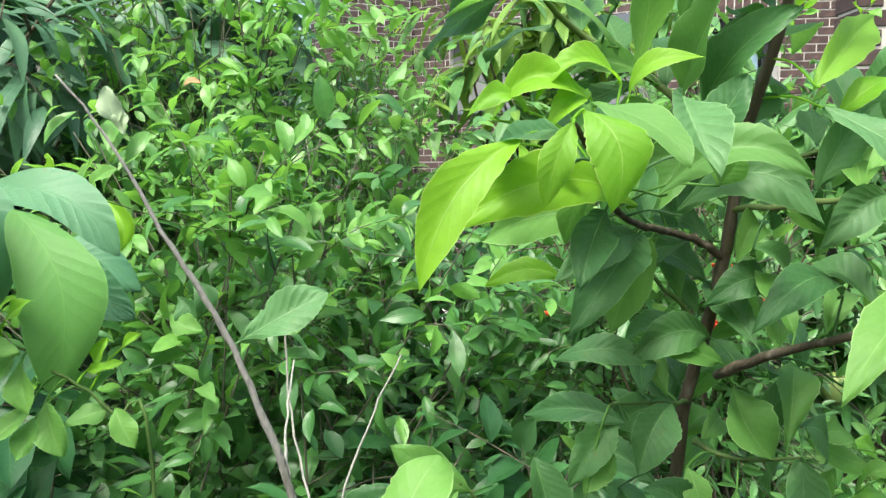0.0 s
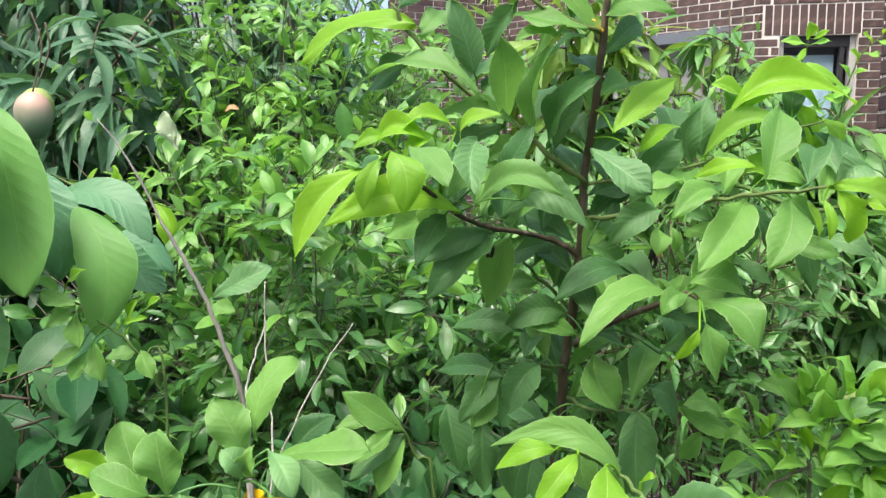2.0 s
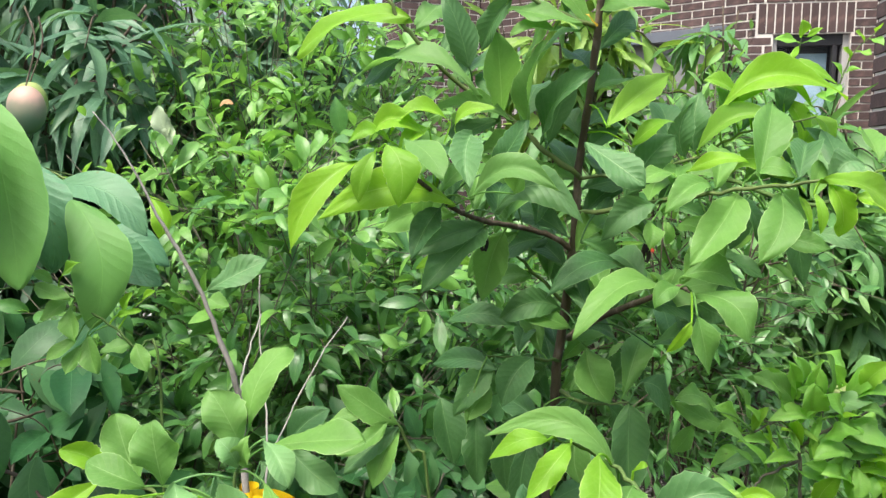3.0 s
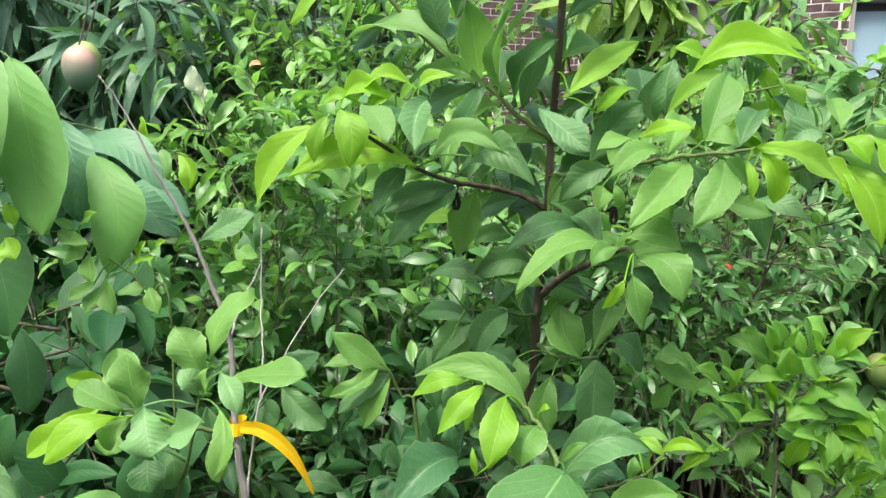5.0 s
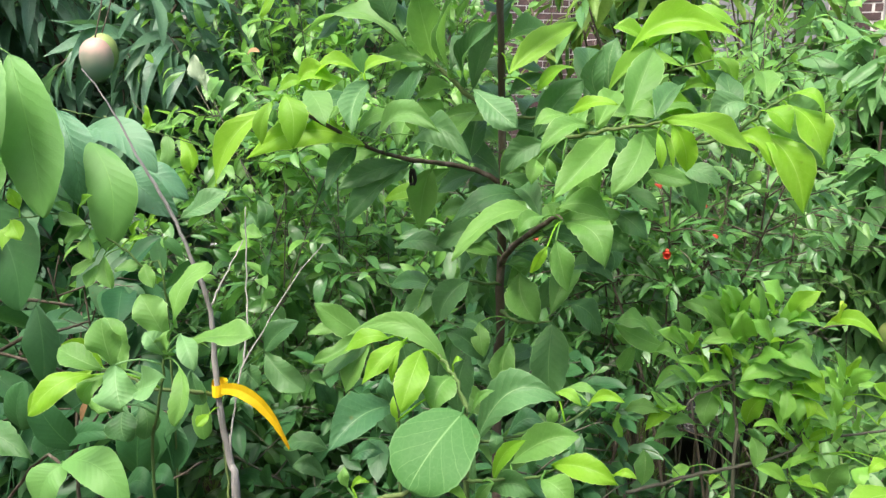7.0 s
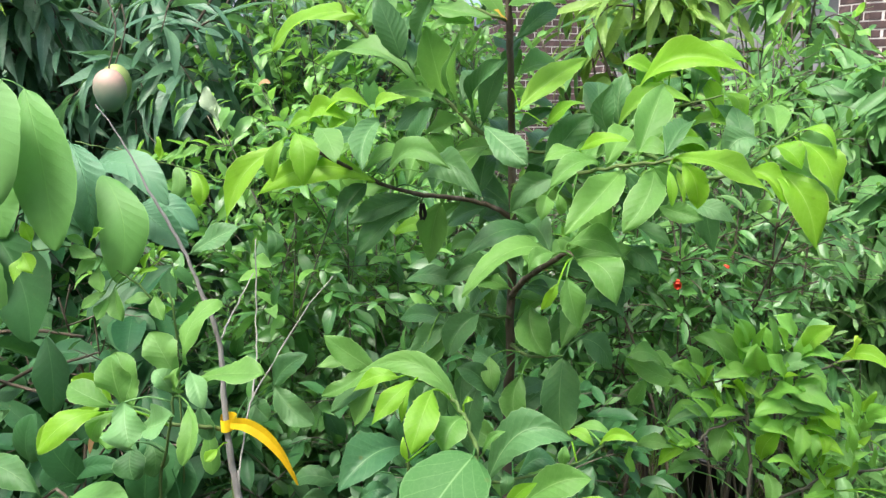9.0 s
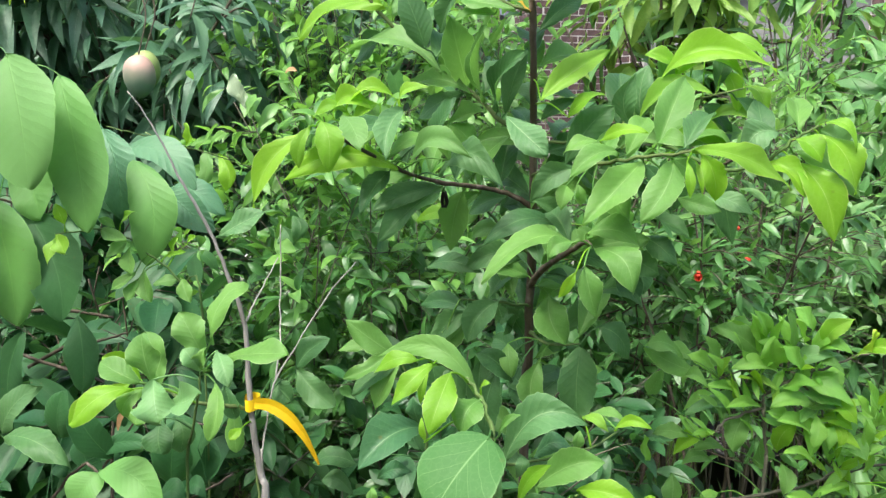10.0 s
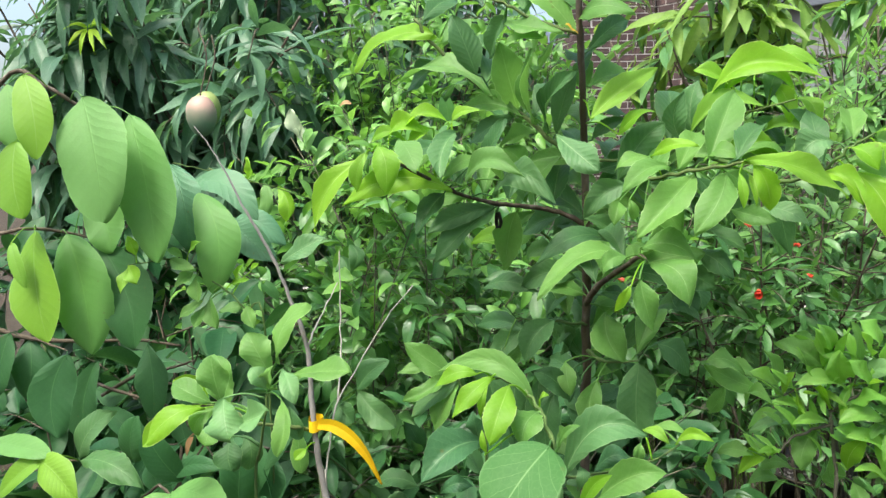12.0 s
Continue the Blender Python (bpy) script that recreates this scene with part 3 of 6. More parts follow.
wall_near = brick_wall("wall_east", "projecting brown brick wall with wide pale joints", (1.45, 3.25), (3.6, 3.25), 0, 3.4, near=(0, 0.95, 0.55, 2.6))
wall_near_side = brick_wall("wall_east_return", "return of the projecting brick wall", (3.6, 7.45), (3.6, 3.46), 0, 3.4, near=(9, 9, 9, 9))
pier = brick_wall("wall_west", "corner of a brown brick wall", (-2.1, 8.9), (-1.76, 8.4), 0, 3.4, near=(0, 2, 1.6, 3.0))
pier_side = brick_wall("wall_west_return", "shaded side of the brick corner", (-1.76, 8.4), (-0.96, 8.944), 0, 3.4, near=(0, 2, 1.6, 3.0))

# boarded opening in the angled wall: head trim, lapped boards, sill
d = Vector((3.05, -1.75, 0)).normalized()
rot = math.atan2(d.y, d.x)
boards = thing("boarded_window", (-1.3, 9.2, 1.75), "grey lapped boards under dark grey head trim", "window")
boards.rotation_euler = (0, 0, rot)


def board_part(name, u0, u1, y0, y1, z0, z1, mat, bevel=0.003):
    ob = part(name, rounded_box(u0, u1, y0, y1, z0 - 1.75, z1 - 1.75, bevel), mat, None)
    ob.parent = boards
    return ob


board_part("head_trim", 0.86, 3.29, -0.05, 0.02, 2.50, 2.60, TRIM)
board_part("sill", 0.86, 3.29, -0.04, 0.06, 1.72, 1.77, TRIM)
for i in range(7):
    ob = board_part("board", 0.9, 3.25, 0.03, 0.055, 1.77 + i * 0.105, 1.77 + i * 0.105 + 0.118, SIDING)
    ob.rotation_euler = (radians(-4), 0, 0)
    ob.location = (0, -0.006 * 0, 0)

# window in the main wall
window_1 = thing("window_1", (1.93, 7.45, 1.0), "window with pale frame and an added blue-grey sheet behind the glass", "window")
tagged(window_1, kind="structure")
FRAME_PAINT = rough_material("window_frame_paint", (0.3, 0.3, 0.29), (0.38, 0.37, 0.36), 8, 0.5, 0.15, 0.001)
WINDOW_DARK = rough_material("dark_window_metal", (0.02, 0.02, 0.022), (0.04, 0.04, 0.045), 8, 0.4, 0.1, 0.001)
PANE_SHEET = rough_material("blue_grey_blind", (0.27, 0.38, 0.46), (0.32, 0.43, 0.52), 4, 0.7, 0.15, 0.001)
part("window_frame", rounded_box(1.93, 1.98, 7.50, 7.58, 1.0, 2.5), FRAME_PAINT, window_1)
part("window_frame", rounded_box(2.54, 2.59, 7.50, 7.58, 1.0, 2.5), FRAME_PAINT, window_1)
part("window_frame", rounded_box(1.98, 2.54, 7.50, 7.58, 2.40, 2.5), WINDOW_DARK, window_1)
part("window_frame", rounded_box(1.98, 2.54, 7.50, 7.58, 1.0, 1.08), FRAME_PAINT, window_1)
part("mullion", rounded_box(2.46, 2.50, 7.505, 7.575, 1.08, 2.40), WINDOW_DARK, window_1)
glass, gn, gl, gp = nodes_of("window_glass")
gp.inputs["Base Color"].default_value, gp.inputs["Roughness"].default_value = (0.9, 0.95, 0.95, 1), 0.03
gp.inputs["Transmission Weight"].default_value = 1.0
pane = part("pane", rounded_box(1.98, 2.54, 7.54, 7.546, 1.08, 2.40, 0), glass, window_1)
pane.visible_shadow = False
# sheet added behind the glass to turn the pane pale blue
part("blind", rounded_box(1.98, 2.44, 7.60, 7.61, 1.0, 2.34, 0.002), PANE_SHEET, window_1)
# dark sheet closing the opening, in place of the unlit room
part("reveal_back", rounded_box(1.93, 2.59, 7.66, 7.68, 1.0, 2.5, 0), WINDOW_DARK, window_1)

# neighbour's house far behind the mango tree
neighbour = thing("neighbour_house", (-9, 15, 0), "pale beige rendered house behind the trees", "house")
part("wall", rounded_box(-13, -5.2, 15, 22, 0, 3.6, 0.02), PALE_WALL, neighbour)
bm = bmesh.new()
rv = [bm.verts.new(v) for v in ((-13.4, 14.6, 3.55), (-4.8, 14.6, 3.55), (-4.8, 22.4, 3.55), (-13.4, 22.4, 3.55), (-11, 18.5, 5.4), (-7.2, 18.5, 5.4))]
for q in ((0, 1, 5, 4), (1, 2, 5), (2, 3, 4, 5), (3, 0, 4), (3, 2, 1, 0)):
    bm.faces.new([rv[i] for i in q])
part("roof", bm, TRIM, neighbour)


# unseen plain wall, added behind the camera to block low sky light
wall_south = tagged(part("wall_south", rounded_box(-7, 7, -2.35, -2.2, 0, 2.3, 0.01), BACK_WALL, None), "unseen plain brown wall closing the yard, added to cut low sky light", "wall", kind="structure")


# ---- young custard apple tree in front ----
sap = thing("custard_apple_tree", (0.2, 0.62, 0), "young custard apple tree with brown stem and drooping bright green leaves", "tree")
WOOD["custard_apple_tree"], WOOD["custard_apple_tree_young"] = BARK, BARK_GREEN
# the custard apple: trunk and branches, then its leaves
stick(sap, "trunk", [(0.190, 0.660, 1.000), (0.196, 0.650, 1.080), (0.199, 0.635, 1.153), (0.206, 0.612, 1.210), (0.212, 0.588, 1.273), (0.214, 0.575, 1.317), (0.215, 0.567, 1.353), (0.222, 0.535, 1.410), (0.228, 0.502, 1.470), (0.232, 0.482, 1.520), (0.235, 0.470, 1.560)], 0.0062, 0.0025)
stick(sap, "branch", [(0.216, 0.565, 1.345), (0.185, 0.551, 1.368), (0.156, 0.548, 1.394), (0.125, 0.550, 1.415), (0.090, 0.550, 1.443), (0.060, 0.535, 1.475), (0.040, 0.525, 1.505)], 0.00269, 0.0017)
stick(sap, "branch", [(0.213, 0.588, 1.273), (0.190, 0.575, 1.288), (0.165, 0.555, 1.297), (0.145, 0.511, 1.304), (0.121, 0.470, 1.315), (0.105, 0.420, 1.335), (0.090, 0.370, 1.355), (0.080, 0.345, 1.366)], 0.0031, 0.0012)
stick(sap, "branch", [(0.228, 0.502, 1.470), (0.185, 0.490, 1.487), (0.160, 0.485, 1.502), (0.140, 0.480, 1.510)], 0.0020, 0.0012)
stick(sap, "branch", [(0.210, 0.590, 1.185), (0.235, 0.540, 1.215), (0.270, 0.480, 1.245), (0.295, 0.442, 1.263), (0.302, 0.430, 1.262)], 0.0038, 0.0014)
stick(sap, "branch", [(0.214, 0.575, 1.310), (0.260, 0.520, 1.320), (0.318, 0.466, 1.335), (0.345, 0.450, 1.340), (0.383, 0.410, 1.348)], 0.0024, 0.0011)
stick(sap, "branch", [(0.215, 0.567, 1.343), (0.270, 0.570, 1.350), (0.325, 0.580, 1.365), (0.360, 0.575, 1.385), (0.420, 0.565, 1.400)], 0.0018, 0.0009)
stick(sap, "branch", [(0.345, 0.580, 1.345), (0.410, 0.540, 1.325), (0.441, 0.535, 1.332), (0.464, 0.535, 1.352), (0.485, 0.535, 1.366)], 0.0022, 0.0011)
stick(sap, "branch", [(0.206, 0.610, 1.215), (0.172, 0.600, 1.250), (0.134, 0.607, 1.285)], 0.0022, 0.0010)
stick(sap, "branch", [(0.203, 0.625, 1.120), (0.230, 0.600, 1.115), (0.270, 0.580, 1.126)], 0.0024, 0.0010)
stick(sap, "branch", [(0.200, 0.633, 1.150), (0.170, 0.600, 1.160), (0.130, 0.580, 1.165)], 0.0020, 0.0010)
leaf(sap, "m", (0.126, 0.530, 1.418), (0.004, 0.545, 1.437), 0.033, 0.06, sag=(0.007, -0.004, 0.022))
leaf(sap, "m", (0.153, 0.545, 1.396), (0.071, 0.562, 1.400), 0.024, 0.06, sag=(0.003, -0.004, 0.012))
leaf(sap, "d", (0.182, 0.544, 1.377), (0.224, 0.493, 1.435), 0.034, 0.06, sag=(-0.007, -0.004, 0.003))
leaf(sap, "m", (0.168, 0.545, 1.387), (0.184, 0.487, 1.459), 0.030, 0.06, sag=(-0.002, -0.004, -0.000))
leaf(sap, "m", (0.142, 0.567, 1.403), (0.142, 0.511, 1.471), 0.037, 0.06, sag=(-0.001, -0.004, -0.001))
leaf(sap, "y", (0.061, 0.370, 1.361), (0.015, 0.345, 1.294), 0.023, 0.06, sag=(-0.005, -0.004, 0.006))
leaf(sap, "y", (0.080, 0.335, 1.366), (0.068, 0.335, 1.331), 0.014, 0.06, sag=(-0.001, -0.004, 0.002))
leaf(sap, "y", (0.085, 0.345, 1.371), (0.096, 0.335, 1.329), 0.025, 0.06, sag=(0.009, -0.004, 0.005))
leaf(sap, "m", (0.091, 0.375, 1.375), (0.127, 0.335, 1.348), 0.023, 0.06, sag=(0.005, -0.004, 0.002))
leaf(sap, "g", (0.137, 0.400, 1.380), (0.142, 0.350, 1.340), 0.023, 0.06, sag=(-0.004, -0.004, 0.002))
leaf(sap, "y", (0.121, 0.425, 1.325), (0.022, 0.385, 1.315), 0.029, 0.06, sag=(0.003, -0.004, 0.019))
leaf(sap, "d", (0.136, 0.502, 1.302), (0.082, 0.449, 1.281), 0.024, 0.06, sag=(-0.003, -0.004, 0.006))
leaf(sap, "d", (0.136, 0.510, 1.299), (0.089, 0.449, 1.251), 0.035, 0.06, sag=(0.006, -0.004, 0.008))
leaf(sap, "d", (0.149, 0.440, 1.352), (0.175, 0.425, 1.391), 0.025, 0.06, sag=(0.002, -0.004, 0.000))
leaf(sap, "m", (0.165, 0.440, 1.334), (0.171, 0.425, 1.358), 0.020, 0.06, sag=(0.003, -0.004, 0.001))
leaf(sap, "m", (0.132, 0.425, 1.330), (0.200, 0.400, 1.340), 0.024, 0.06, sag=(-0.000, -0.004, 0.018))
leaf(sap, "d", (0.148, 0.460, 1.317), (0.218, 0.430, 1.314), 0.030, 0.06, sag=(0.003, -0.004, 0.026))
leaf(sap, "y", (0.104, 0.680, 1.242), (0.036, 0.680, 1.237), 0.022, 0.06, sag=(0.002, -0.004, 0.011))
leaf(sap, "g", (0.219, 0.441, 1.375), (0.264, 0.417, 1.342), 0.027, 0.06, sag=(0.004, -0.004, -0.004))
leaf(sap, "y", (0.238, 0.500, 1.389), (0.294, 0.556, 1.438), 0.025, 0.06, sag=(-0.006, -0.004, 0.001))
leaf(sap, "y", (0.260, 0.523, 1.373), (0.295, 0.526, 1.394), 0.020, 0.06, sag=(0.002, -0.004, 0.006))
leaf(sap, "y", (0.338, 0.573, 1.400), (0.448, 0.571, 1.417), 0.031, 0.06, sag=(-0.011, -0.004, 0.024))
leaf(sap, "y", (0.322, 0.575, 1.370), (0.392, 0.562, 1.395), 0.026, 0.06, sag=(-0.004, -0.004, 0.016))
leaf(sap, "g", (0.323, 0.598, 1.370), (0.327, 0.602, 1.426), 0.028, 0.06, sag=(-0.005, -0.004, 0.000))
leaf(sap, "y", (0.371, 0.600, 1.353), (0.452, 0.585, 1.365), 0.027, 0.06, sag=(-0.003, -0.004, 0.017))
leaf(sap, "g", (0.453, 0.535, 1.359), (0.423, 0.520, 1.334), 0.029, 0.06, sag=(-0.005, -0.004, 0.010))
leaf(sap, "y", (0.419, 0.600, 1.402), (0.442, 0.585, 1.368), 0.017, 0.06, sag=(0.003, -0.004, 0.009))
leaf(sap, "y", (0.463, 0.535, 1.353), (0.488, 0.520, 1.334), 0.022, 0.06, sag=(0.001, -0.004, 0.005))
leaf(sap, "y", (0.382, 0.600, 1.427), (0.443, 0.585, 1.430), 0.020, 0.06, sag=(-0.005, -0.004, 0.017))
leaf(sap, "y", (0.485, 0.535, 1.358), (0.517, 0.520, 1.307), 0.031, 0.06, sag=(0.005, -0.004, 0.008))
leaf(sap, "y", (0.484, 0.535, 1.366), (0.515, 0.520, 1.344), 0.011, 0.06, sag=(0.005, -0.004, 0.012))
leaf(sap, "y", (0.464, 0.535, 1.334), (0.504, 0.520, 1.263), 0.031, 0.06, sag=(0.006, -0.004, 0.009))
leaf(sap, "y", (0.441, 0.535, 1.332), (0.477, 0.520, 1.302), 0.023, 0.06, sag=(0.002, -0.004, 0.007))
leaf(sap, "m", (0.339, 0.466, 1.336), (0.297, 0.411, 1.284), 0.030, 0.06, sag=(0.003, -0.004, 0.002))
leaf(sap, "m", (0.366, 0.450, 1.338), (0.345, 0.408, 1.289), 0.029, 0.06, sag=(0.005, -0.004, 0.000))
leaf(sap, "y", (0.389, 0.413, 1.346), (0.402, 0.424, 1.307), 0.019, 0.06, sag=(0.004, -0.004, 0.003))
leaf(sap, "y", (0.379, 0.409, 1.339), (0.383, 0.402, 1.311), 0.008, 0.06, sag=(0.001, -0.004, 0.001))
leaf(sap, "y", (0.383, 0.470, 1.336), (0.391, 0.455, 1.308), 0.006, 0.06, sag=(0.001, -0.004, 0.002))
leaf(sap, "y", (0.383, 0.407, 1.349), (0.462, 0.466, 1.314), 0.023, 0.06, sag=(-0.001, -0.004, 0.008))
leaf(sap, "m", (0.318, 0.466, 1.342), (0.281, 0.432, 1.322), 0.023, 0.06, sag=(0.001, -0.004, 0.008))
leaf(sap, "m", (0.298, 0.514, 1.346), (0.264, 0.486, 1.339), 0.018, 0.06, sag=(0.001, -0.004, 0.007))
leaf(sap, "m", (0.323, 0.470, 1.297), (0.324, 0.455, 1.271), 0.020, 0.06, sag=(-0.002, -0.004, 0.000))
leaf(sap, "d", (0.278, 0.487, 1.325), (0.235, 0.479, 1.294), 0.024, 0.06, sag=(-0.000, -0.004, 0.008))
leaf(sap, "y", (0.300, 0.470, 1.352), (0.343, 0.455, 1.361), 0.013, 0.06, sag=(-0.000, -0.004, 0.005))
leaf(sap, "m", (0.273, 0.460, 1.312), (0.271, 0.444, 1.292), 0.016, 0.06, sag=(0.001, -0.004, 0.002))
leaf(sap, "m", (0.283, 0.459, 1.314), (0.286, 0.462, 1.294), 0.010, 0.06, sag=(0.001, -0.004, -0.000))
leaf(sap, "m", (0.295, 0.470, 1.310), (0.330, 0.455, 1.280), 0.028, 0.06, sag=(0.002, -0.004, 0.009))
leaf(sap, "d", (0.324, 0.560, 1.272), (0.379, 0.545, 1.258), 0.027, 0.06, sag=(-0.004, -0.004, 0.006))
leaf(sap, "g", (0.393, 0.470, 1.305), (0.432, 0.455, 1.293), 0.019, 0.06, sag=(0.001, -0.004, 0.004))
leaf(sap, "m", (0.369, 0.470, 1.304), (0.407, 0.455, 1.295), 0.018, 0.06, sag=(0.000, -0.004, -0.001))
leaf(sap, "m", (0.282, 0.452, 1.261), (0.214, 0.389, 1.232), 0.029, 0.06, sag=(0.002, -0.004, 0.019))
leaf(sap, "m", (0.291, 0.408, 1.269), (0.272, 0.392, 1.256), 0.015, 0.06, sag=(-0.003, -0.004, 0.005))
leaf(sap, "m", (0.302, 0.398, 1.252), (0.313, 0.401, 1.206), 0.020, 0.06, sag=(-0.002, -0.004, 0.002))
leaf(sap, "m", (0.304, 0.433, 1.260), (0.341, 0.409, 1.229), 0.030, 0.06, sag=(0.008, -0.004, 0.009))
leaf(sap, "y", (0.297, 0.387, 1.248), (0.281, 0.396, 1.222), 0.009, 0.06, sag=(0.002, -0.004, 0.002))
leaf(sap, "d", (0.267, 0.518, 1.259), (0.193, 0.455, 1.251), 0.026, 0.06, sag=(0.001, -0.004, 0.020))
leaf(sap, "m", (0.295, 0.441, 1.271), (0.343, 0.458, 1.257), 0.024, 0.06, sag=(0.002, -0.004, 0.011))
leaf(sap, "d", (0.219, 0.545, 1.287), (0.259, 0.585, 1.245), 0.024, 0.06, sag=(0.001, -0.004, 0.009))
leaf(sap, "d", (0.330, 0.560, 1.252), (0.369, 0.545, 1.228), 0.024, 0.06, sag=(0.001, -0.004, 0.006))
leaf(sap, "d", (0.317, 0.560, 1.234), (0.352, 0.545, 1.218), 0.025, 0.06, sag=(0.003, -0.004, -0.001))
leaf(sap, "d", (0.306, 0.560, 1.219), (0.329, 0.545, 1.182), 0.027, 0.06, sag=(0.005, -0.004, 0.001))
leaf(sap, "y", (0.114, 0.440, 1.389), (0.068, 0.425, 1.380), 0.018, 0.06, sag=(0.000, -0.004, 0.014))
leaf(sap, "y", (0.118, 0.440, 1.380), (0.153, 0.425, 1.400), 0.013, 0.06, sag=(-0.008, -0.004, 0.006))
leaf(sap, "y", (0.097, 0.440, 1.385), (0.074, 0.425, 1.365), 0.015, 0.06, sag=(0.002, -0.004, 0.005))
leaf(sap, "m", (0.151, 0.580, 1.332), (0.124, 0.565, 1.363), 0.025, 0.06, sag=(0.001, -0.004, 0.006))
leaf(sap, "m", (0.362, 0.600, 1.384), (0.339, 0.585, 1.428), 0.022, 0.06, sag=(-0.006, -0.004, 0.006))
leaf(sap, "m", (0.413, 0.580, 1.342), (0.373, 0.565, 1.351), 0.020, 0.06, sag=(0.004, -0.004, 0.007))
leaf(sap, "y", (0.401, 0.600, 1.419), (0.416, 0.585, 1.377), 0.018, 0.06, sag=(0.004, -0.004, 0.001))
leaf(sap, "m", (0.346, 0.470, 1.346), (0.380, 0.455, 1.346), 0.016, 0.06, sag=(-0.002, -0.004, 0.010))
leaf(sap, "m", (0.239, 0.580, 1.291), (0.215, 0.565, 1.274), 0.022, 0.06, sag=(-0.001, -0.004, 0.015))
leaf(sap, "d", (0.271, 0.580, 1.123), (0.273, 0.565, 1.042), 0.047, 0.06, sag=(-0.003, -0.004, 0.001))
leaf(sap, "m", (0.225, 0.580, 1.101), (0.227, 0.565, 1.044), 0.029, 0.06, sag=(-0.009, -0.004, -0.000))
leaf(sap, "m", (0.188, 0.580, 1.118), (0.197, 0.565, 1.083), 0.021, 0.06, sag=(0.001, -0.004, 0.002))
leaf(sap, "d", (0.141, 0.576, 1.152), (0.067, 0.614, 1.144), 0.024, 0.06, sag=(0.004, -0.004, 0.008))
leaf(sap, "d", (0.176, 0.581, 1.166), (0.148, 0.553, 1.122), 0.033, 0.06, sag=(-0.004, -0.004, 0.006))
leaf(sap, "m", (0.112, 0.565, 1.102), (0.132, 0.596, 1.130), 0.025, 0.06, sag=(-0.002, -0.004, 0.001))
leaf(sap, "m", (0.228, 0.609, 1.172), (0.253, 0.587, 1.121), 0.038, 0.06, sag=(-0.006, -0.004, -0.002))
leaf(sap, "d", (0.285, 0.614, 1.137), (0.316, 0.647, 1.093), 0.035, 0.06, sag=(0.003, -0.004, 0.010))
leaf(sap, "d", (0.202, 0.580, 1.216), (0.141, 0.565, 1.203), 0.030, 0.06, sag=(0.001, -0.004, 0.013))
leaf(sap, "d", (0.089, 0.580, 1.198), (0.161, 0.565, 1.201), 0.023, 0.06, sag=(-0.001, -0.004, 0.009))
leaf(sap, "d", (0.193, 0.580, 1.072), (0.154, 0.565, 1.107), 0.026, 0.06, sag=(0.003, -0.004, 0.012))
leaf(sap, "d", (0.176, 0.580, 1.084), (0.170, 0.565, 1.007), 0.032, 0.06, sag=(-0.006, -0.004, 0.001))
leaf(sap, "d", (0.286, 0.560, 1.188), (0.337, 0.545, 1.183), 0.029, 0.06, sag=(0.005, -0.004, 0.013))
leaf(sap, "d", (0.245, 0.580, 1.255), (0.193, 0.565, 1.243), 0.026, 0.06, sag=(0.004, -0.004, 0.012))
leaf(sap, "y", (0.062, 0.528, 1.487), (-0.058, 0.559, 1.458), 0.038, 0.06, sag=(0.001, -0.004, 0.013))
leaf(sap, "d", (0.120, 0.500, 1.439), (0.101, 0.485, 1.498), 0.032, 0.06, sag=(-0.001, -0.004, -0.000))
leaf(sap, "m", (0.151, 0.500, 1.488), (0.215, 0.485, 1.472), 0.021, 0.06, sag=(-0.005, -0.004, 0.000))
leaf(sap, "m", (0.192, 0.500, 1.470), (0.156, 0.485, 1.464), 0.018, 0.06, sag=(-0.000, -0.004, 0.001))
leaf(sap, "m", (0.224, 0.500, 1.483), (0.283, 0.485, 1.483), 0.025, 0.06, sag=(-0.003, -0.004, 0.008))
leaf(sap, "o", (0.227, 0.500, 1.471), (0.218, 0.485, 1.479), 0.011, 0.06, sag=(0.000, -0.004, -0.001))
leaf(sap, "d", (0.076, 0.620, 1.107), (0.094, 0.605, 1.038), 0.036, 0.06, sag=(-0.001, -0.004, 0.005))
leaf(sap, "d", (0.115, 0.620, 1.092), (0.119, 0.605, 1.018), 0.032, 0.06, sag=(-0.003, -0.004, 0.005))
leaf(sap, "d", (0.145, 0.620, 1.083), (0.150, 0.605, 1.013), 0.032, 0.06, sag=(-0.002, -0.004, 0.003))
leaf(sap, "m", (0.218, 0.600, 1.340), (0.145, 0.585, 1.345), 0.024, 0.06, sag=(-0.001, -0.004, 0.004))
leaf(sap, "m", (0.295, 0.590, 1.333), (0.355, 0.575, 1.345), 0.019, 0.06, sag=(-0.004, -0.004, 0.009))
leaf(sap, "y", (0.348, 0.590, 1.342), (0.418, 0.575, 1.335), 0.027, 0.06, sag=(-0.009, -0.004, 0.024))
leaf(sap, "g", (0.314, 0.590, 1.363), (0.317, 0.575, 1.414), 0.023, 0.06, sag=(-0.009, -0.004, 0.000))
leaf(sap, "y", (0.355, 0.590, 1.402), (0.394, 0.575, 1.428), 0.022, 0.06, sag=(-0.008, -0.004, 0.011))
leaf(sap, "y", (0.371, 0.590, 1.425), (0.419, 0.575, 1.410), 0.019, 0.06, sag=(0.000, -0.004, 0.011))
leaf(sap, "y", (0.364, 0.590, 1.415), (0.326, 0.575, 1.434), 0.019, 0.06, sag=(-0.003, -0.004, 0.005))
leaf(sap, "g", (0.292, 0.590, 1.341), (0.288, 0.575, 1.321), 0.019, 0.06, sag=(0.011, -0.004, 0.000))
leaf(sap, "y", (0.046, 0.440, 1.371), (0.096, 0.425, 1.380), 0.021, 0.06, sag=(-0.003, -0.004, 0.015))
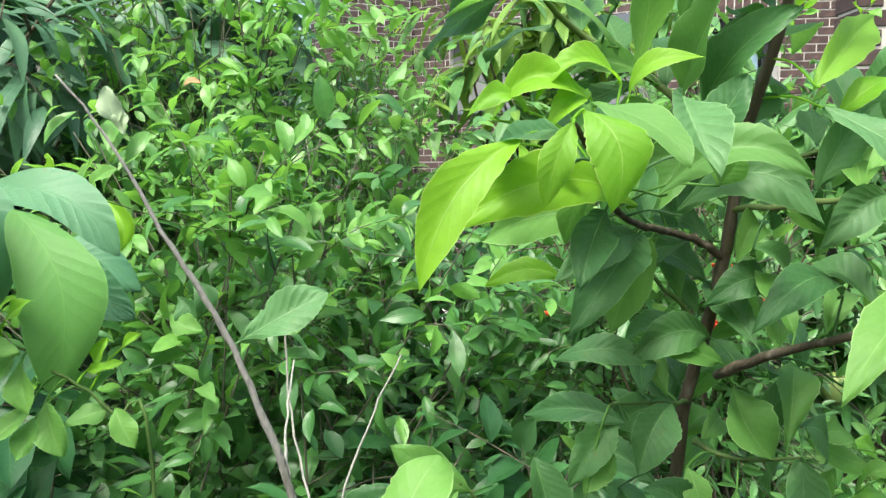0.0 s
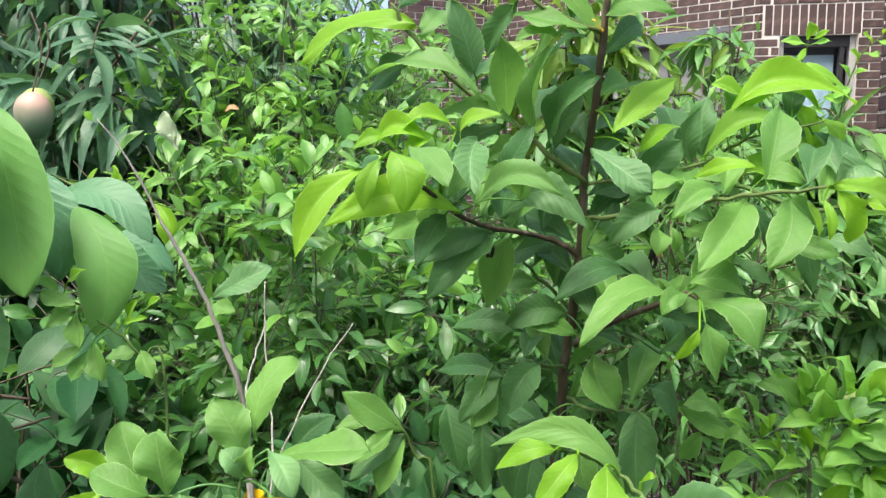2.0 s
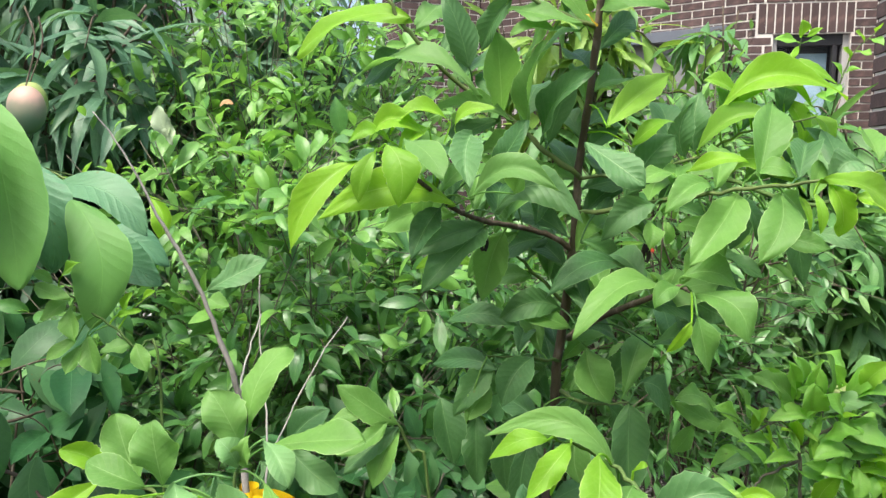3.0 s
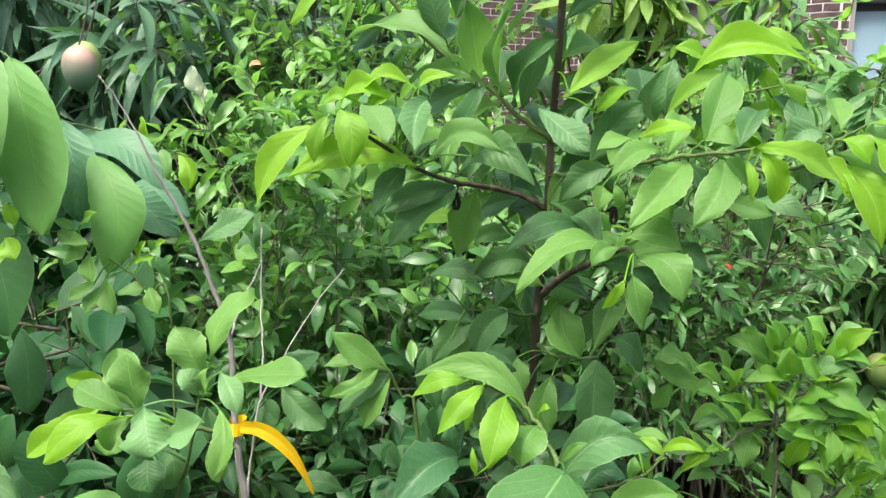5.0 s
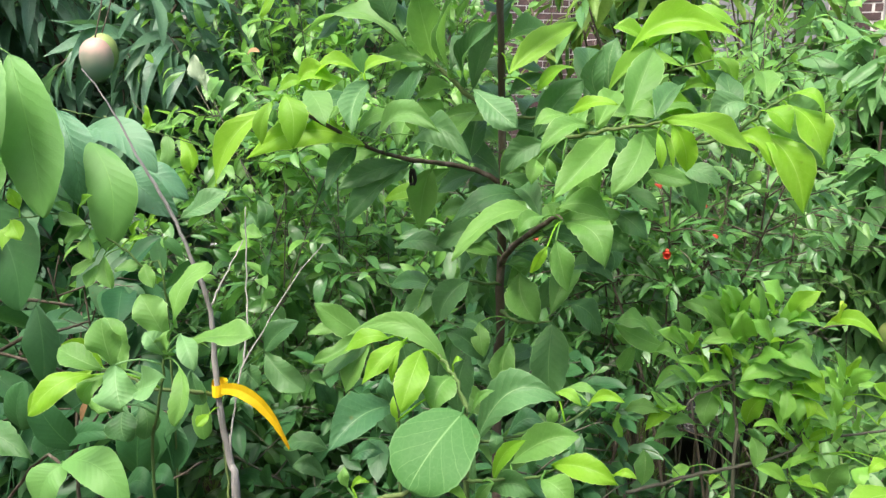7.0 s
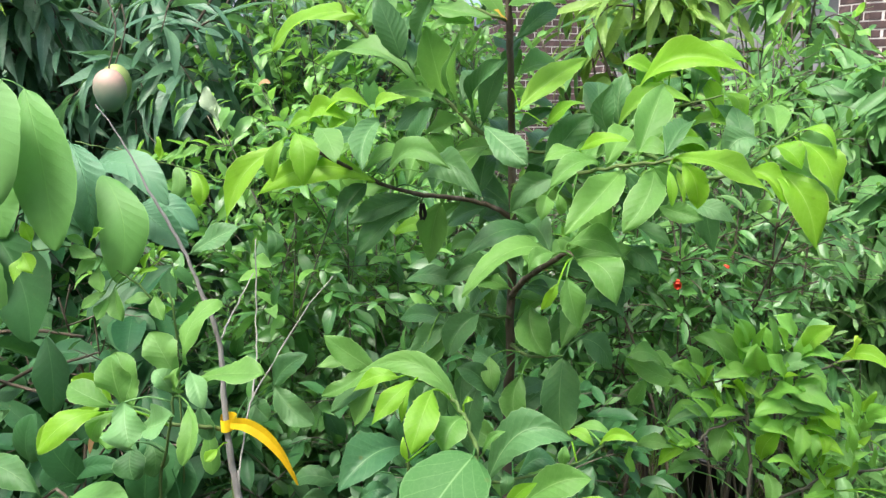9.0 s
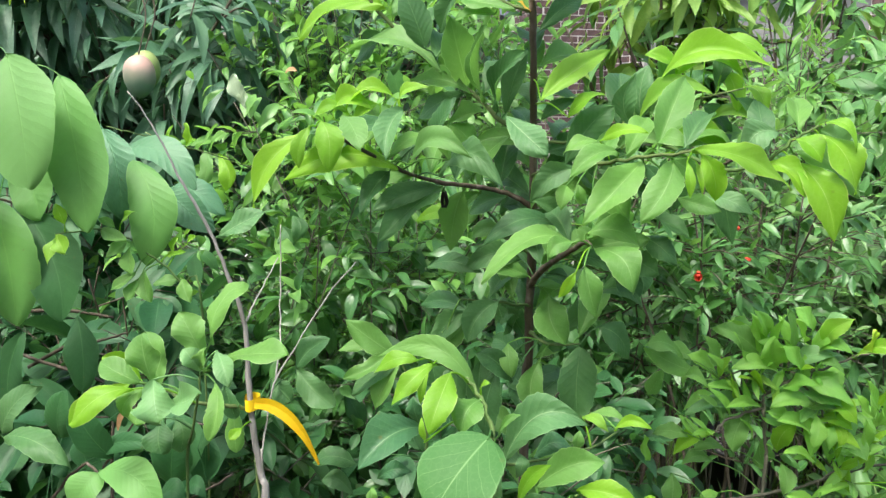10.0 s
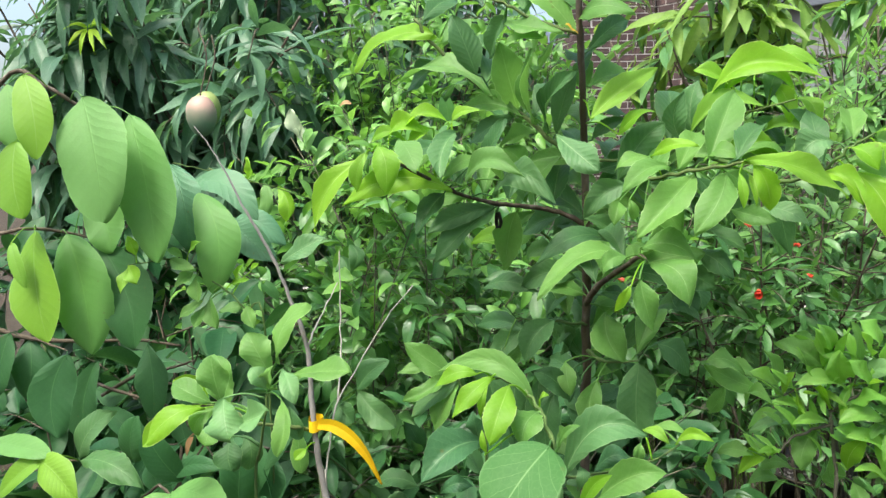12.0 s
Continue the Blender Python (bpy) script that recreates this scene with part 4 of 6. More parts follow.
leaf(sap, "y", (0.065, 0.440, 1.375), (0.033, 0.425, 1.372), 0.013, 0.06, sag=(0.001, -0.004, 0.011))
leaf(sap, "y", (0.060, 0.440, 1.358), (0.068, 0.425, 1.325), 0.008, 0.06, sag=(0.001, -0.004, 0.001))


def fill_leaves(plant, gap, size, seed):
    """More leaves on the plant's own twigs, in two ranks as they grow, set back behind the larger ones."""
    rng = np.random.default_rng(seed)
    for line in LINES[plant.name]:
        run = np.concatenate([[0], np.cumsum(np.linalg.norm(np.diff(line, axis=0), axis=1))])
        for k, d in enumerate(np.arange(run[-1] * 0.1, run[-1], gap)):
            p = np.array([np.interp(d, run, line[:, q]) for q in range(3)])
            if p[2] < 0.86:
                continue
            along = np.array([np.interp(min(d + 0.01, run[-1]), run, line[:, q]) for q in range(3)]) - np.array([np.interp(d - 0.01, run, line[:, q]) for q in range(3)])
            along /= np.linalg.norm(along) + 1e-9
            rank = np.cross(along, (0.1, -1.0, 0.2)) * (1 if k % 2 else -1)
            way = rank * 0.85 + along * 0.5 + np.array((0, rng.uniform(0.5, 1.5), -0.15)) + rng.normal(0, 0.25, 3)
            way /= np.linalg.norm(way)
            ln = size * rng.uniform(0.65, 1.15)
            b = p + way * 0.008 + np.array((0, 0.006, 0))
            sag = np.array((0, 0, 0.10 * ln)) * rng.uniform(0.2, 1.3)
            leaf(plant, rng.choice(["d", "d", "d", "m", "m"]), tuple(b), tuple(b + way * ln), ln * rng.uniform(0.34, 0.44), rng.uniform(0.04, 0.12), sag=tuple(sag))


fill_leaves(sap, 0.017, 0.074, 4)

fore = thing("seedling_tree", (0.3, 0.2, 0), "low fruit seedling with yellow-green new shoots and one round leaf", "sapling")
WOOD["seedling_tree"], WOOD["seedling_tree_young"] = BARK_GREEN, BARK_GREEN
# the low seedling
stick(fore, "stem", [(0.267, 0.250, 1.095), (0.266, 0.250, 1.111), (0.266, 0.250, 1.138), (0.266, 0.250, 1.155), (0.253, 0.268, 1.173), (0.240, 0.280, 1.181), (0.220, 0.285, 1.190), (0.204, 0.288, 1.190)], 0.0024, 0.001)
stick(fore, "branch", [(0.207, 0.180, 1.110), (0.248, 0.190, 1.128), (0.263, 0.210, 1.126), (0.266, 0.250, 1.107)], 0.0017, 0.0012)
stick(fore, "branch", [(0.266, 0.250, 1.106), (0.284, 0.260, 1.103), (0.313, 0.270, 1.105), (0.332, 0.272, 1.113)], 0.0016, 0.0009)
stick(fore, "branch", [(0.266, 0.250, 1.136), (0.262, 0.300, 1.111), (0.280, 0.310, 1.111), (0.315, 0.340, 1.114), (0.335, 0.400, 1.108)], 0.0014, 0.0008)
leaf(fore, "m", (0.244, 0.288, 1.165), (0.162, 0.286, 1.191), 0.018, 0.06, sag=(0.011, -0.004, 0.026))
leaf(fore, "y", (0.202, 0.272, 1.197), (0.167, 0.268, 1.184), 0.013, 0.06, sag=(0.002, -0.004, 0.007))
leaf(fore, "y", (0.215, 0.268, 1.197), (0.191, 0.245, 1.170), 0.015, 0.06, sag=(0.002, -0.004, 0.004))
leaf(fore, "y", (0.207, 0.280, 1.187), (0.204, 0.270, 1.163), 0.006, 0.06, sag=(0.000, -0.004, 0.002))
leaf(fore, "y", (0.231, 0.262, 1.194), (0.228, 0.225, 1.162), 0.022, 0.06, sag=(0.001, -0.004, 0.003))
leaf(fore, "m", (0.251, 0.268, 1.174), (0.245, 0.245, 1.156), 0.024, 0.06, sag=(-0.002, -0.004, 0.004))
leaf(fore, "r", (0.274, 0.215, 1.171), (0.251, 0.175, 1.135), 0.051, 0.06, sag=(-0.001, -0.004, 0.001))
leaf(fore, "b", (0.193, 0.300, 1.131), (0.161, 0.250, 1.113), 0.033, 0.06, sag=(0.001, -0.004, 0.010))
leaf(fore, "b", (0.189, 0.310, 1.127), (0.186, 0.300, 1.155), 0.015, 0.06, sag=(-0.000, -0.004, 0.001))
leaf(fore, "g", (0.259, 0.306, 1.108), (0.324, 0.312, 1.147), 0.030, 0.06, sag=(-0.003, -0.004, 0.024))
leaf(fore, "m", (0.291, 0.282, 1.106), (0.340, 0.282, 1.133), 0.024, 0.06, sag=(0.002, -0.004, 0.010))
leaf(fore, "y", (0.283, 0.262, 1.101), (0.308, 0.250, 1.141), 0.011, 0.06, sag=(-0.001, -0.004, 0.008))
leaf(fore, "y", (0.323, 0.270, 1.115), (0.369, 0.260, 1.113), 0.018, 0.06, sag=(0.002, -0.004, 0.008))
leaf(fore, "y", (0.365, 0.270, 1.114), (0.381, 0.265, 1.116), 0.006, 0.06, sag=(0.001, -0.004, 0.005))
leaf(fore, "m", (0.320, 0.246, 1.116), (0.343, 0.236, 1.104), 0.020, 0.06, sag=(0.001, -0.004, 0.006))
leaf(fore, "d", (0.279, 0.270, 1.089), (0.314, 0.260, 1.096), 0.018, 0.06, sag=(0.001, -0.004, 0.010))
leaf(fore, "y", (0.255, 0.190, 1.131), (0.287, 0.180, 1.130), 0.008, 0.06, sag=(0.003, -0.004, 0.007))
leaf(fore, "m", (0.287, 0.245, 1.109), (0.276, 0.240, 1.092), 0.008, 0.06, sag=(0.000, -0.004, 0.005))
leaf(fore, "m", (0.266, 0.265, 1.149), (0.283, 0.262, 1.169), 0.006, 0.06, sag=(0.000, -0.004, 0.006))
leaf(fore, "y", (0.251, 0.270, 1.182), (0.259, 0.268, 1.187), 0.004, 0.06, sag=(0.001, -0.004, 0.004))
leaf(fore, "m", (0.206, 0.185, 1.124), (0.204, 0.185, 1.138), 0.007, 0.06, sag=(0.000, -0.004, 0.003))
leaf(fore, "y", (0.209, 0.185, 1.125), (0.223, 0.180, 1.133), 0.005, 0.06, sag=(0.002, -0.004, 0.006))
leaf(fore, "y", (0.216, 0.250, 1.144), (0.213, 0.250, 1.162), 0.005, 0.06, sag=(0.000, -0.004, 0.001))
leaf(fore, "y", (0.311, 0.360, 1.133), (0.333, 0.350, 1.128), 0.009, 0.06, sag=(0.001, -0.004, 0.005))
leaf(fore, "m", (0.311, 0.340, 1.112), (0.312, 0.340, 1.130), 0.009, 0.06, sag=(0.000, -0.004, 0.002))
leaf(fore, "b", (0.276, 0.330, 1.102), (0.308, 0.335, 1.114), 0.016, 0.06, sag=(0.001, -0.004, 0.013))
leaf(fore, "d", (0.260, 0.300, 1.104), (0.262, 0.290, 1.073), 0.010, 0.06, sag=(-0.003, -0.004, 0.002))
leaf(fore, "y", (0.332, 0.400, 1.108), (0.364, 0.390, 1.118), 0.010, 0.06, sag=(-0.001, -0.004, 0.010))
leaf(fore, "m", (0.308, 0.420, 1.113), (0.340, 0.410, 1.113), 0.009, 0.06, sag=(0.002, -0.004, 0.006))
leaf(fore, "d", (0.271, 0.310, 1.117), (0.271, 0.300, 1.101), 0.010, 0.06, sag=(0.005, -0.004, 0.004))
leaf(fore, "b", (0.154, 0.300, 1.080), (0.183, 0.300, 1.091), 0.014, 0.06, sag=(0.002, -0.004, 0.008))

tri = thing("slender_seedling", (0.05, 0.7, 0), "slender seedling with three light green pointed leaves", "sapling")
WOOD["slender_seedling"], WOOD["slender_seedling_young"] = BARK_GREEN, BARK_GREEN
# the slender seedling
stick(tri, "stem", [(0.055, 0.663, 0.977), (0.035, 0.654, 1.033), (0.019, 0.643, 1.069), (-0.006, 0.636, 1.080)], 0.0026, 0.0012)
leaf(tri, "m", (0.023, 0.644, 1.064), (-0.042, 0.627, 1.111), 0.033, 0.10)
leaf(tri, "m", (-0.004, 0.636, 1.080), (-0.049, 0.617, 1.072), 0.016, 0.10)
leaf(tri, "m", (0.013, 0.641, 1.070), (-0.037, 0.605, 1.039), 0.022, 0.10)
leaf(tri, "m", (0.022, 0.653, 1.055), (-0.001, 0.623, 0.996), 0.030, 0.10)
leaf(tri, "d", (0.023, 0.654, 1.059), (-0.034, 0.623, 1.011), 0.030, 0.10)
leaf(tri, "d", (-0.018, 0.600, 0.927), (-0.076, 0.590, 0.924), 0.029, 0.06, sag=(0.002, -0.004, 0.012))
leaf(tri, "d", (-0.033, 0.620, 0.871), (-0.076, 0.610, 0.888), 0.025, 0.06, sag=(0.002, -0.004, 0.016))

pot = thing("grey_stemmed_sapling", (-0.1, 0.45, 0), "thin grey-barked sapling, its stem tied with yellow tape", "sapling")
WOOD["grey_stemmed_sapling"], WOOD["grey_stemmed_sapling_young"] = BARK_GREY, BARK_GREEN
# the grey-stemmed sapling
stick(pot, "stem", [(-0.049, 0.439, 0.921), (-0.057, 0.445, 0.978), (-0.067, 0.448, 1.029), (-0.073, 0.453, 1.080), (-0.078, 0.457, 1.143), (-0.092, 0.454, 1.195), (-0.112, 0.450, 1.251), (-0.138, 0.443, 1.301), (-0.164, 0.438, 1.356), (-0.193, 0.432, 1.399)], 0.0050, 0.0006)
stick(pot, "branch", [(-0.070, 0.450, 1.051), (-0.087, 0.427, 1.064), (-0.110, 0.398, 1.075), (-0.139, 0.390, 1.090), (-0.155, 0.374, 1.099)], 0.0024, 0.0014)
stick(pot, "stake", [(-0.053, 0.434, 0.905), (-0.062, 0.445, 0.969), (-0.075, 0.461, 1.034)], 0.0015, 0.0013)
leaf(pot, "y", (-0.160, 0.372, 1.100), (-0.212, 0.334, 1.060), 0.026, 0.10)
leaf(pot, "y", (-0.159, 0.383, 1.099), (-0.191, 0.365, 1.126), 0.021, 0.10)
leaf(pot, "m", (-0.138, 0.390, 1.091), (-0.164, 0.401, 1.146), 0.034, 0.10)
leaf(pot, "m", (-0.148, 0.373, 1.078), (-0.149, 0.359, 1.059), 0.026, 0.10)
leaf(pot, "d", (-0.070, 0.543, 1.064), (-0.028, 0.556, 1.108), 0.029, 0.10)
leaf(pot, "d", (-0.069, 0.544, 1.072), (-0.013, 0.537, 1.030), 0.032, 0.10)
leaf(pot, "d", (-0.085, 0.515, 1.064), (-0.056, 0.511, 1.041), 0.027, 0.10)
leaf(pot, "d", (-0.094, 0.438, 1.082), (-0.081, 0.437, 1.045), 0.021, 0.10)
leaf(pot, "m", (-0.096, 0.454, 1.050), (-0.090, 0.447, 0.999), 0.022, 0.10)
leaf(pot, "y", (-0.069, 0.430, 1.039), (-0.075, 0.415, 1.031), 0.012, 0.10)
leaf(pot, "g", (-0.106, 0.456, 1.243), (-0.053, 0.466, 1.271), 0.027, 0.10)

ros = thing("rosette_seedling", (0.05, 0.25, 0), "seedling crowned by a rosette of pale blunt leaves", "sapling")
WOOD["rosette_seedling"], WOOD["rosette_seedling_young"] = BARK_GREEN, BARK_GREEN
# the rosette seedling
stick(ros, "stem", [(-0.024, 0.284, 1.037), (-0.012, 0.278, 1.100), (-0.000, 0.273, 1.140), (0.004, 0.273, 1.161)], 0.0016, 0.0010)
leaf(ros, "y", (-0.051, 0.255, 1.148), (-0.087, 0.220, 1.123), 0.024, 0.06, sag=(0.003, -0.004, 0.010))
leaf(ros, "m", (-0.061, 0.275, 1.145), (-0.100, 0.270, 1.161), 0.023, 0.06, sag=(0.003, -0.004, 0.000))
leaf(ros, "m", (-0.048, 0.275, 1.146), (-0.052, 0.270, 1.191), 0.031, 0.06, sag=(0.001, -0.004, 0.003))
leaf(ros, "p", (-0.029, 0.255, 1.159), (-0.009, 0.235, 1.131), 0.031, 0.06, sag=(0.003, -0.004, 0.000))
leaf(ros, "p", (-0.009, 0.250, 1.142), (0.024, 0.245, 1.157), 0.025, 0.06, sag=(0.004, -0.004, -0.001))
leaf(ros, "m", (0.007, 0.275, 1.177), (-0.011, 0.270, 1.215), 0.026, 0.06, sag=(0.004, -0.004, 0.002))
leaf(ros, "m", (0.010, 0.280, 1.187), (0.026, 0.310, 1.235), 0.027, 0.06, sag=(-0.003, -0.004, 0.005))
leaf(ros, "m", (0.023, 0.283, 1.176), (0.089, 0.272, 1.189), 0.025, 0.06, sag=(0.004, -0.004, -0.000))
leaf(ros, "p", (0.024, 0.270, 1.185), (0.048, 0.250, 1.164), 0.016, 0.06, sag=(0.005, -0.004, 0.004))
leaf(ros, "m", (0.028, 0.260, 1.162), (0.038, 0.235, 1.123), 0.017, 0.06, sag=(0.009, -0.004, 0.004))
leaf(ros, "d", (-0.036, 0.270, 1.118), (-0.026, 0.255, 1.093), 0.027, 0.06, sag=(0.000, -0.004, 0.000))
leaf(ros, "p", (0.008, 0.268, 1.166), (-0.001, 0.260, 1.187), 0.017, 0.06, sag=(0.003, -0.004, 0.003))
leaf(ros, "m", (0.015, 0.272, 1.166), (0.017, 0.265, 1.188), 0.013, 0.06, sag=(-0.002, -0.004, 0.000))
leaf(ros, "d", (-0.040, 0.290, 1.111), (-0.028, 0.280, 1.083), 0.023, 0.06, sag=(0.010, -0.004, 0.006))
leaf(ros, "m", (-0.048, 0.265, 1.145), (-0.060, 0.250, 1.124), 0.020, 0.06, sag=(-0.003, -0.004, 0.003))

dry = thing("dead_twigs", (-0.05, 0.55, 0), "bare pale dead twigs standing beside the grey stem", "twigs")
WOOD["dead_twigs"], WOOD["dead_twigs_young"] = BARK_PALE, BARK_PALE
# dead canes and twigs
stick(dry, "cane", [(-0.056, 0.448, 0.963), (-0.058, 0.452, 1.008), (-0.071, 0.498, 1.064), (-0.069, 0.549, 1.098), (-0.050, 0.598, 1.150), (-0.034, 0.643, 1.185)], 0.0013, 0.0007)
stick(dry, "twig", [(-0.073, 0.507, 1.068), (-0.094, 0.551, 1.102), (-0.118, 0.596, 1.163), (-0.121, 0.607, 1.235)], 0.0011, 0.0007)
stick(dry, "twig", [(-0.082, 0.466, 1.148), (-0.098, 0.517, 1.167), (-0.106, 0.574, 1.199)], 0.0012, 0.0006)

gua = thing("guava_tree", (-0.75, 0.5, 0), "guava tree with large deeply veined oval leaves", "tree")
WOOD["guava_tree"], WOOD["guava_tree_young"] = BARK, BARK
# the guava: branches and large leaves
stick(gua, "trunk", [(-0.791, 0.500, 1.184), (-0.673, 0.500, 1.397), (-0.564, 0.500, 1.486), (-0.506, 0.500, 1.467), (-0.480, 0.520, 1.445), (-0.460, 0.570, 1.409), (-0.425, 0.620, 1.354), (-0.412, 0.660, 1.318), (-0.375, 0.700, 1.263)], 0.0045, 0.0012)
stick(gua, "branch", [(-0.685, 0.500, 1.332), (-0.648, 0.500, 1.266), (-0.565, 0.500, 1.271), (-0.535, 0.540, 1.261), (-0.509, 0.570, 1.246)], 0.0034, 0.0015)
stick(gua, "branch", [(-0.825, 0.550, 1.117), (-0.684, 0.580, 1.082), (-0.580, 0.620, 1.076), (-0.531, 0.660, 1.070), (-0.474, 0.680, 1.060)], 0.0040, 0.0020)
stick(gua, "branch", [(-0.615, 0.640, 0.975), (-0.544, 0.660, 1.013), (-0.493, 0.670, 1.024), (-0.447, 0.680, 1.038)], 0.0030, 0.0016)
stick(gua, "branch", [(-0.756, 0.500, 0.951), (-0.500, 0.420, 0.971), (-0.403, 0.410, 0.986)], 0.0026, 0.0013)
stick(gua, "branch", [(-0.716, 0.600, 1.036), (-0.589, 0.640, 0.988), (-0.451, 0.620, 0.981), (-0.385, 0.600, 0.958), (-0.283, 0.570, 0.962), (-0.233, 0.580, 0.957)], 0.0026, 0.0013)
stick(gua, "branch", [(-0.879, 0.600, 1.063), (-0.703, 0.585, 1.081), (-0.598, 0.570, 1.071)], 0.0026, 0.0013)
stick(gua, "branch", [(-0.396, 0.440, 0.863), (-0.298, 0.420, 0.956), (-0.244, 0.400, 0.971), (-0.203, 0.430, 0.913), (-0.164, 0.460, 0.924), (-0.134, 0.500, 0.941)], 0.002, 0.0012)
leaf(gua, "G", (-0.402, 0.470, 1.444), (-0.354, 0.440, 1.288), 0.094, 0.06, sag=(0.015, -0.004, 0.003))
leaf(gua, "G", (-0.376, 0.520, 1.422), (-0.312, 0.480, 1.233), 0.068, 0.06, sag=(0.013, -0.004, -0.003))
leaf(gua, "G", (-0.504, 0.560, 1.326), (-0.440, 0.530, 1.236), 0.053, 0.04, sag=(0.015, -0.004, -0.006))
leaf(gua, "V", (-0.390, 0.600, 1.354), (-0.342, 0.570, 1.236), 0.050, 0.06, sag=(0.020, -0.004, 0.005))
leaf(gua, "G", (-0.315, 0.570, 1.315), (-0.278, 0.540, 1.183), 0.053, 0.06, sag=(0.030, -0.004, 0.006))
leaf(gua, "V", (-0.394, 0.640, 1.323), (-0.266, 0.630, 1.272), 0.044, 0.06, sag=(0.014, -0.004, 0.019))
leaf(gua, "V", (-0.375, 0.700, 1.261), (-0.292, 0.700, 1.201), 0.045, 0.04, sag=(-0.009, -0.004, 0.002))
leaf(gua, "V", (-0.396, 0.740, 1.260), (-0.308, 0.750, 1.220), 0.041, 0.04, sag=(-0.001, -0.004, 0.014))
leaf(gua, "Y", (-0.514, 0.470, 1.271), (-0.473, 0.440, 1.127), 0.079, 0.04, sag=(-0.006, -0.004, -0.001))
leaf(gua, "G", (-0.502, 0.510, 1.263), (-0.443, 0.480, 1.103), 0.075, 0.04, sag=(0.016, -0.004, 0.005))
leaf(gua, "B", (-0.479, 0.540, 1.249), (-0.396, 0.510, 1.106), 0.069, 0.04, sag=(0.026, -0.004, 0.003))
leaf(gua, "Y", (-0.464, 0.440, 1.474), (-0.432, 0.420, 1.368), 0.045, 0.04, sag=(0.011, -0.004, 0.000))
leaf(gua, "G", (-0.536, 0.470, 1.468), (-0.513, 0.450, 1.384), 0.043, 0.04, sag=(0.006, -0.004, -0.004))
leaf(gua, "Y", (-0.505, 0.450, 1.392), (-0.483, 0.430, 1.293), 0.053, 0.04, sag=(-0.001, -0.004, -0.001))
leaf(gua, "Y", (-0.522, 0.440, 1.260), (-0.492, 0.430, 1.202), 0.019, 0.04, sag=(0.001, -0.004, 0.004))
leaf(gua, "B", (-0.589, 0.560, 1.069), (-0.591, 0.530, 0.946), 0.066, 0.04, sag=(-0.017, -0.004, 0.001))
leaf(gua, "B", (-0.694, 0.580, 1.079), (-0.689, 0.560, 0.986), 0.053, 0.04, sag=(0.012, -0.004, 0.002))
leaf(gua, "B", (-0.700, 0.550, 1.097), (-0.726, 0.530, 0.995), 0.045, 0.04, sag=(0.003, -0.004, -0.001))
leaf(gua, "d", (-0.415, 0.420, 0.983), (-0.346, 0.420, 1.055), 0.040, 0.04, sag=(-0.004, -0.004, 0.005))
leaf(gua, "d", (-0.389, 0.400, 0.992), (-0.279, 0.390, 0.977), 0.035, 0.04, sag=(0.007, -0.004, 0.015))
leaf(gua, "Y", (-0.402, 0.360, 1.007), (-0.466, 0.340, 0.958), 0.030, 0.04, sag=(0.011, -0.004, 0.013))
leaf(gua, "Y", (-0.413, 0.360, 1.007), (-0.329, 0.340, 0.974), 0.038, 0.04, sag=(0.006, -0.004, 0.008))
leaf(gua, "G", (-0.508, 0.370, 1.013), (-0.387, 0.360, 1.015), 0.029, 0.04, sag=(0.009, -0.004, 0.005))
leaf(gua, "B", (-0.405, 0.500, 0.946), (-0.384, 0.490, 1.018), 0.040, 0.04, sag=(-0.005, -0.004, -0.000))
leaf(gua, "B", (-0.379, 0.540, 0.949), (-0.367, 0.520, 0.888), 0.045, 0.04, sag=(-0.022, -0.004, 0.000))
leaf(gua, "B", (-0.597, 0.620, 1.040), (-0.606, 0.600, 0.904), 0.055, 0.04, sag=(-0.015, -0.004, -0.005))
leaf(gua, "B", (-0.485, 0.620, 1.077), (-0.467, 0.600, 0.968), 0.049, 0.04, sag=(0.015, -0.004, -0.002))
leaf(gua, "B", (-0.273, 0.560, 0.980), (-0.246, 0.540, 0.894), 0.042, 0.04, sag=(0.023, -0.004, 0.013))
leaf(gua, "B", (-0.415, 0.620, 1.003), (-0.394, 0.600, 0.923), 0.039, 0.04, sag=(-0.013, -0.004, -0.000))
leaf(gua, "B", (-0.243, 0.580, 0.951), (-0.234, 0.560, 0.879), 0.038, 0.04, sag=(0.013, -0.004, 0.003))
leaf(gua, "B", (-0.573, 0.660, 0.983), (-0.650, 0.660, 0.975), 0.038, 0.04, sag=(0.010, -0.004, -0.007))
leaf(gua, "B", (-0.322, 0.500, 0.931), (-0.358, 0.480, 1.006), 0.042, 0.06, sag=(-0.001, -0.004, 0.002))
leaf(gua, "B", (-0.203, 0.470, 0.924), (-0.180, 0.460, 1.018), 0.044, 0.06, sag=(-0.003, -0.004, 0.004))
leaf(gua, "B", (-0.161, 0.470, 0.983), (-0.105, 0.470, 1.057), 0.022, 0.06, sag=(0.006, -0.004, 0.005))
leaf(gua, "B", (-0.362, 0.510, 0.921), (-0.252, 0.500, 0.959), 0.023, 0.06, sag=(0.004, -0.004, 0.015))
leaf(gua, "G", (-0.231, 0.390, 0.980), (-0.130, 0.370, 0.954), 0.037, 0.06, sag=(0.012, -0.004, 0.021))
leaf(gua, "G", (-0.234, 0.390, 0.975), (-0.253, 0.370, 0.928), 0.040, 0.06, sag=(-0.001, -0.004, 0.011))
leaf(gua, "B", (-0.202, 0.430, 0.917), (-0.143, 0.420, 0.934), 0.027, 0.06, sag=(0.012, -0.004, 0.026))
leaf(gua, "B", (-0.177, 0.460, 0.930), (-0.137, 0.450, 0.935), 0.019, 0.06, sag=(0.006, -0.004, 0.014))
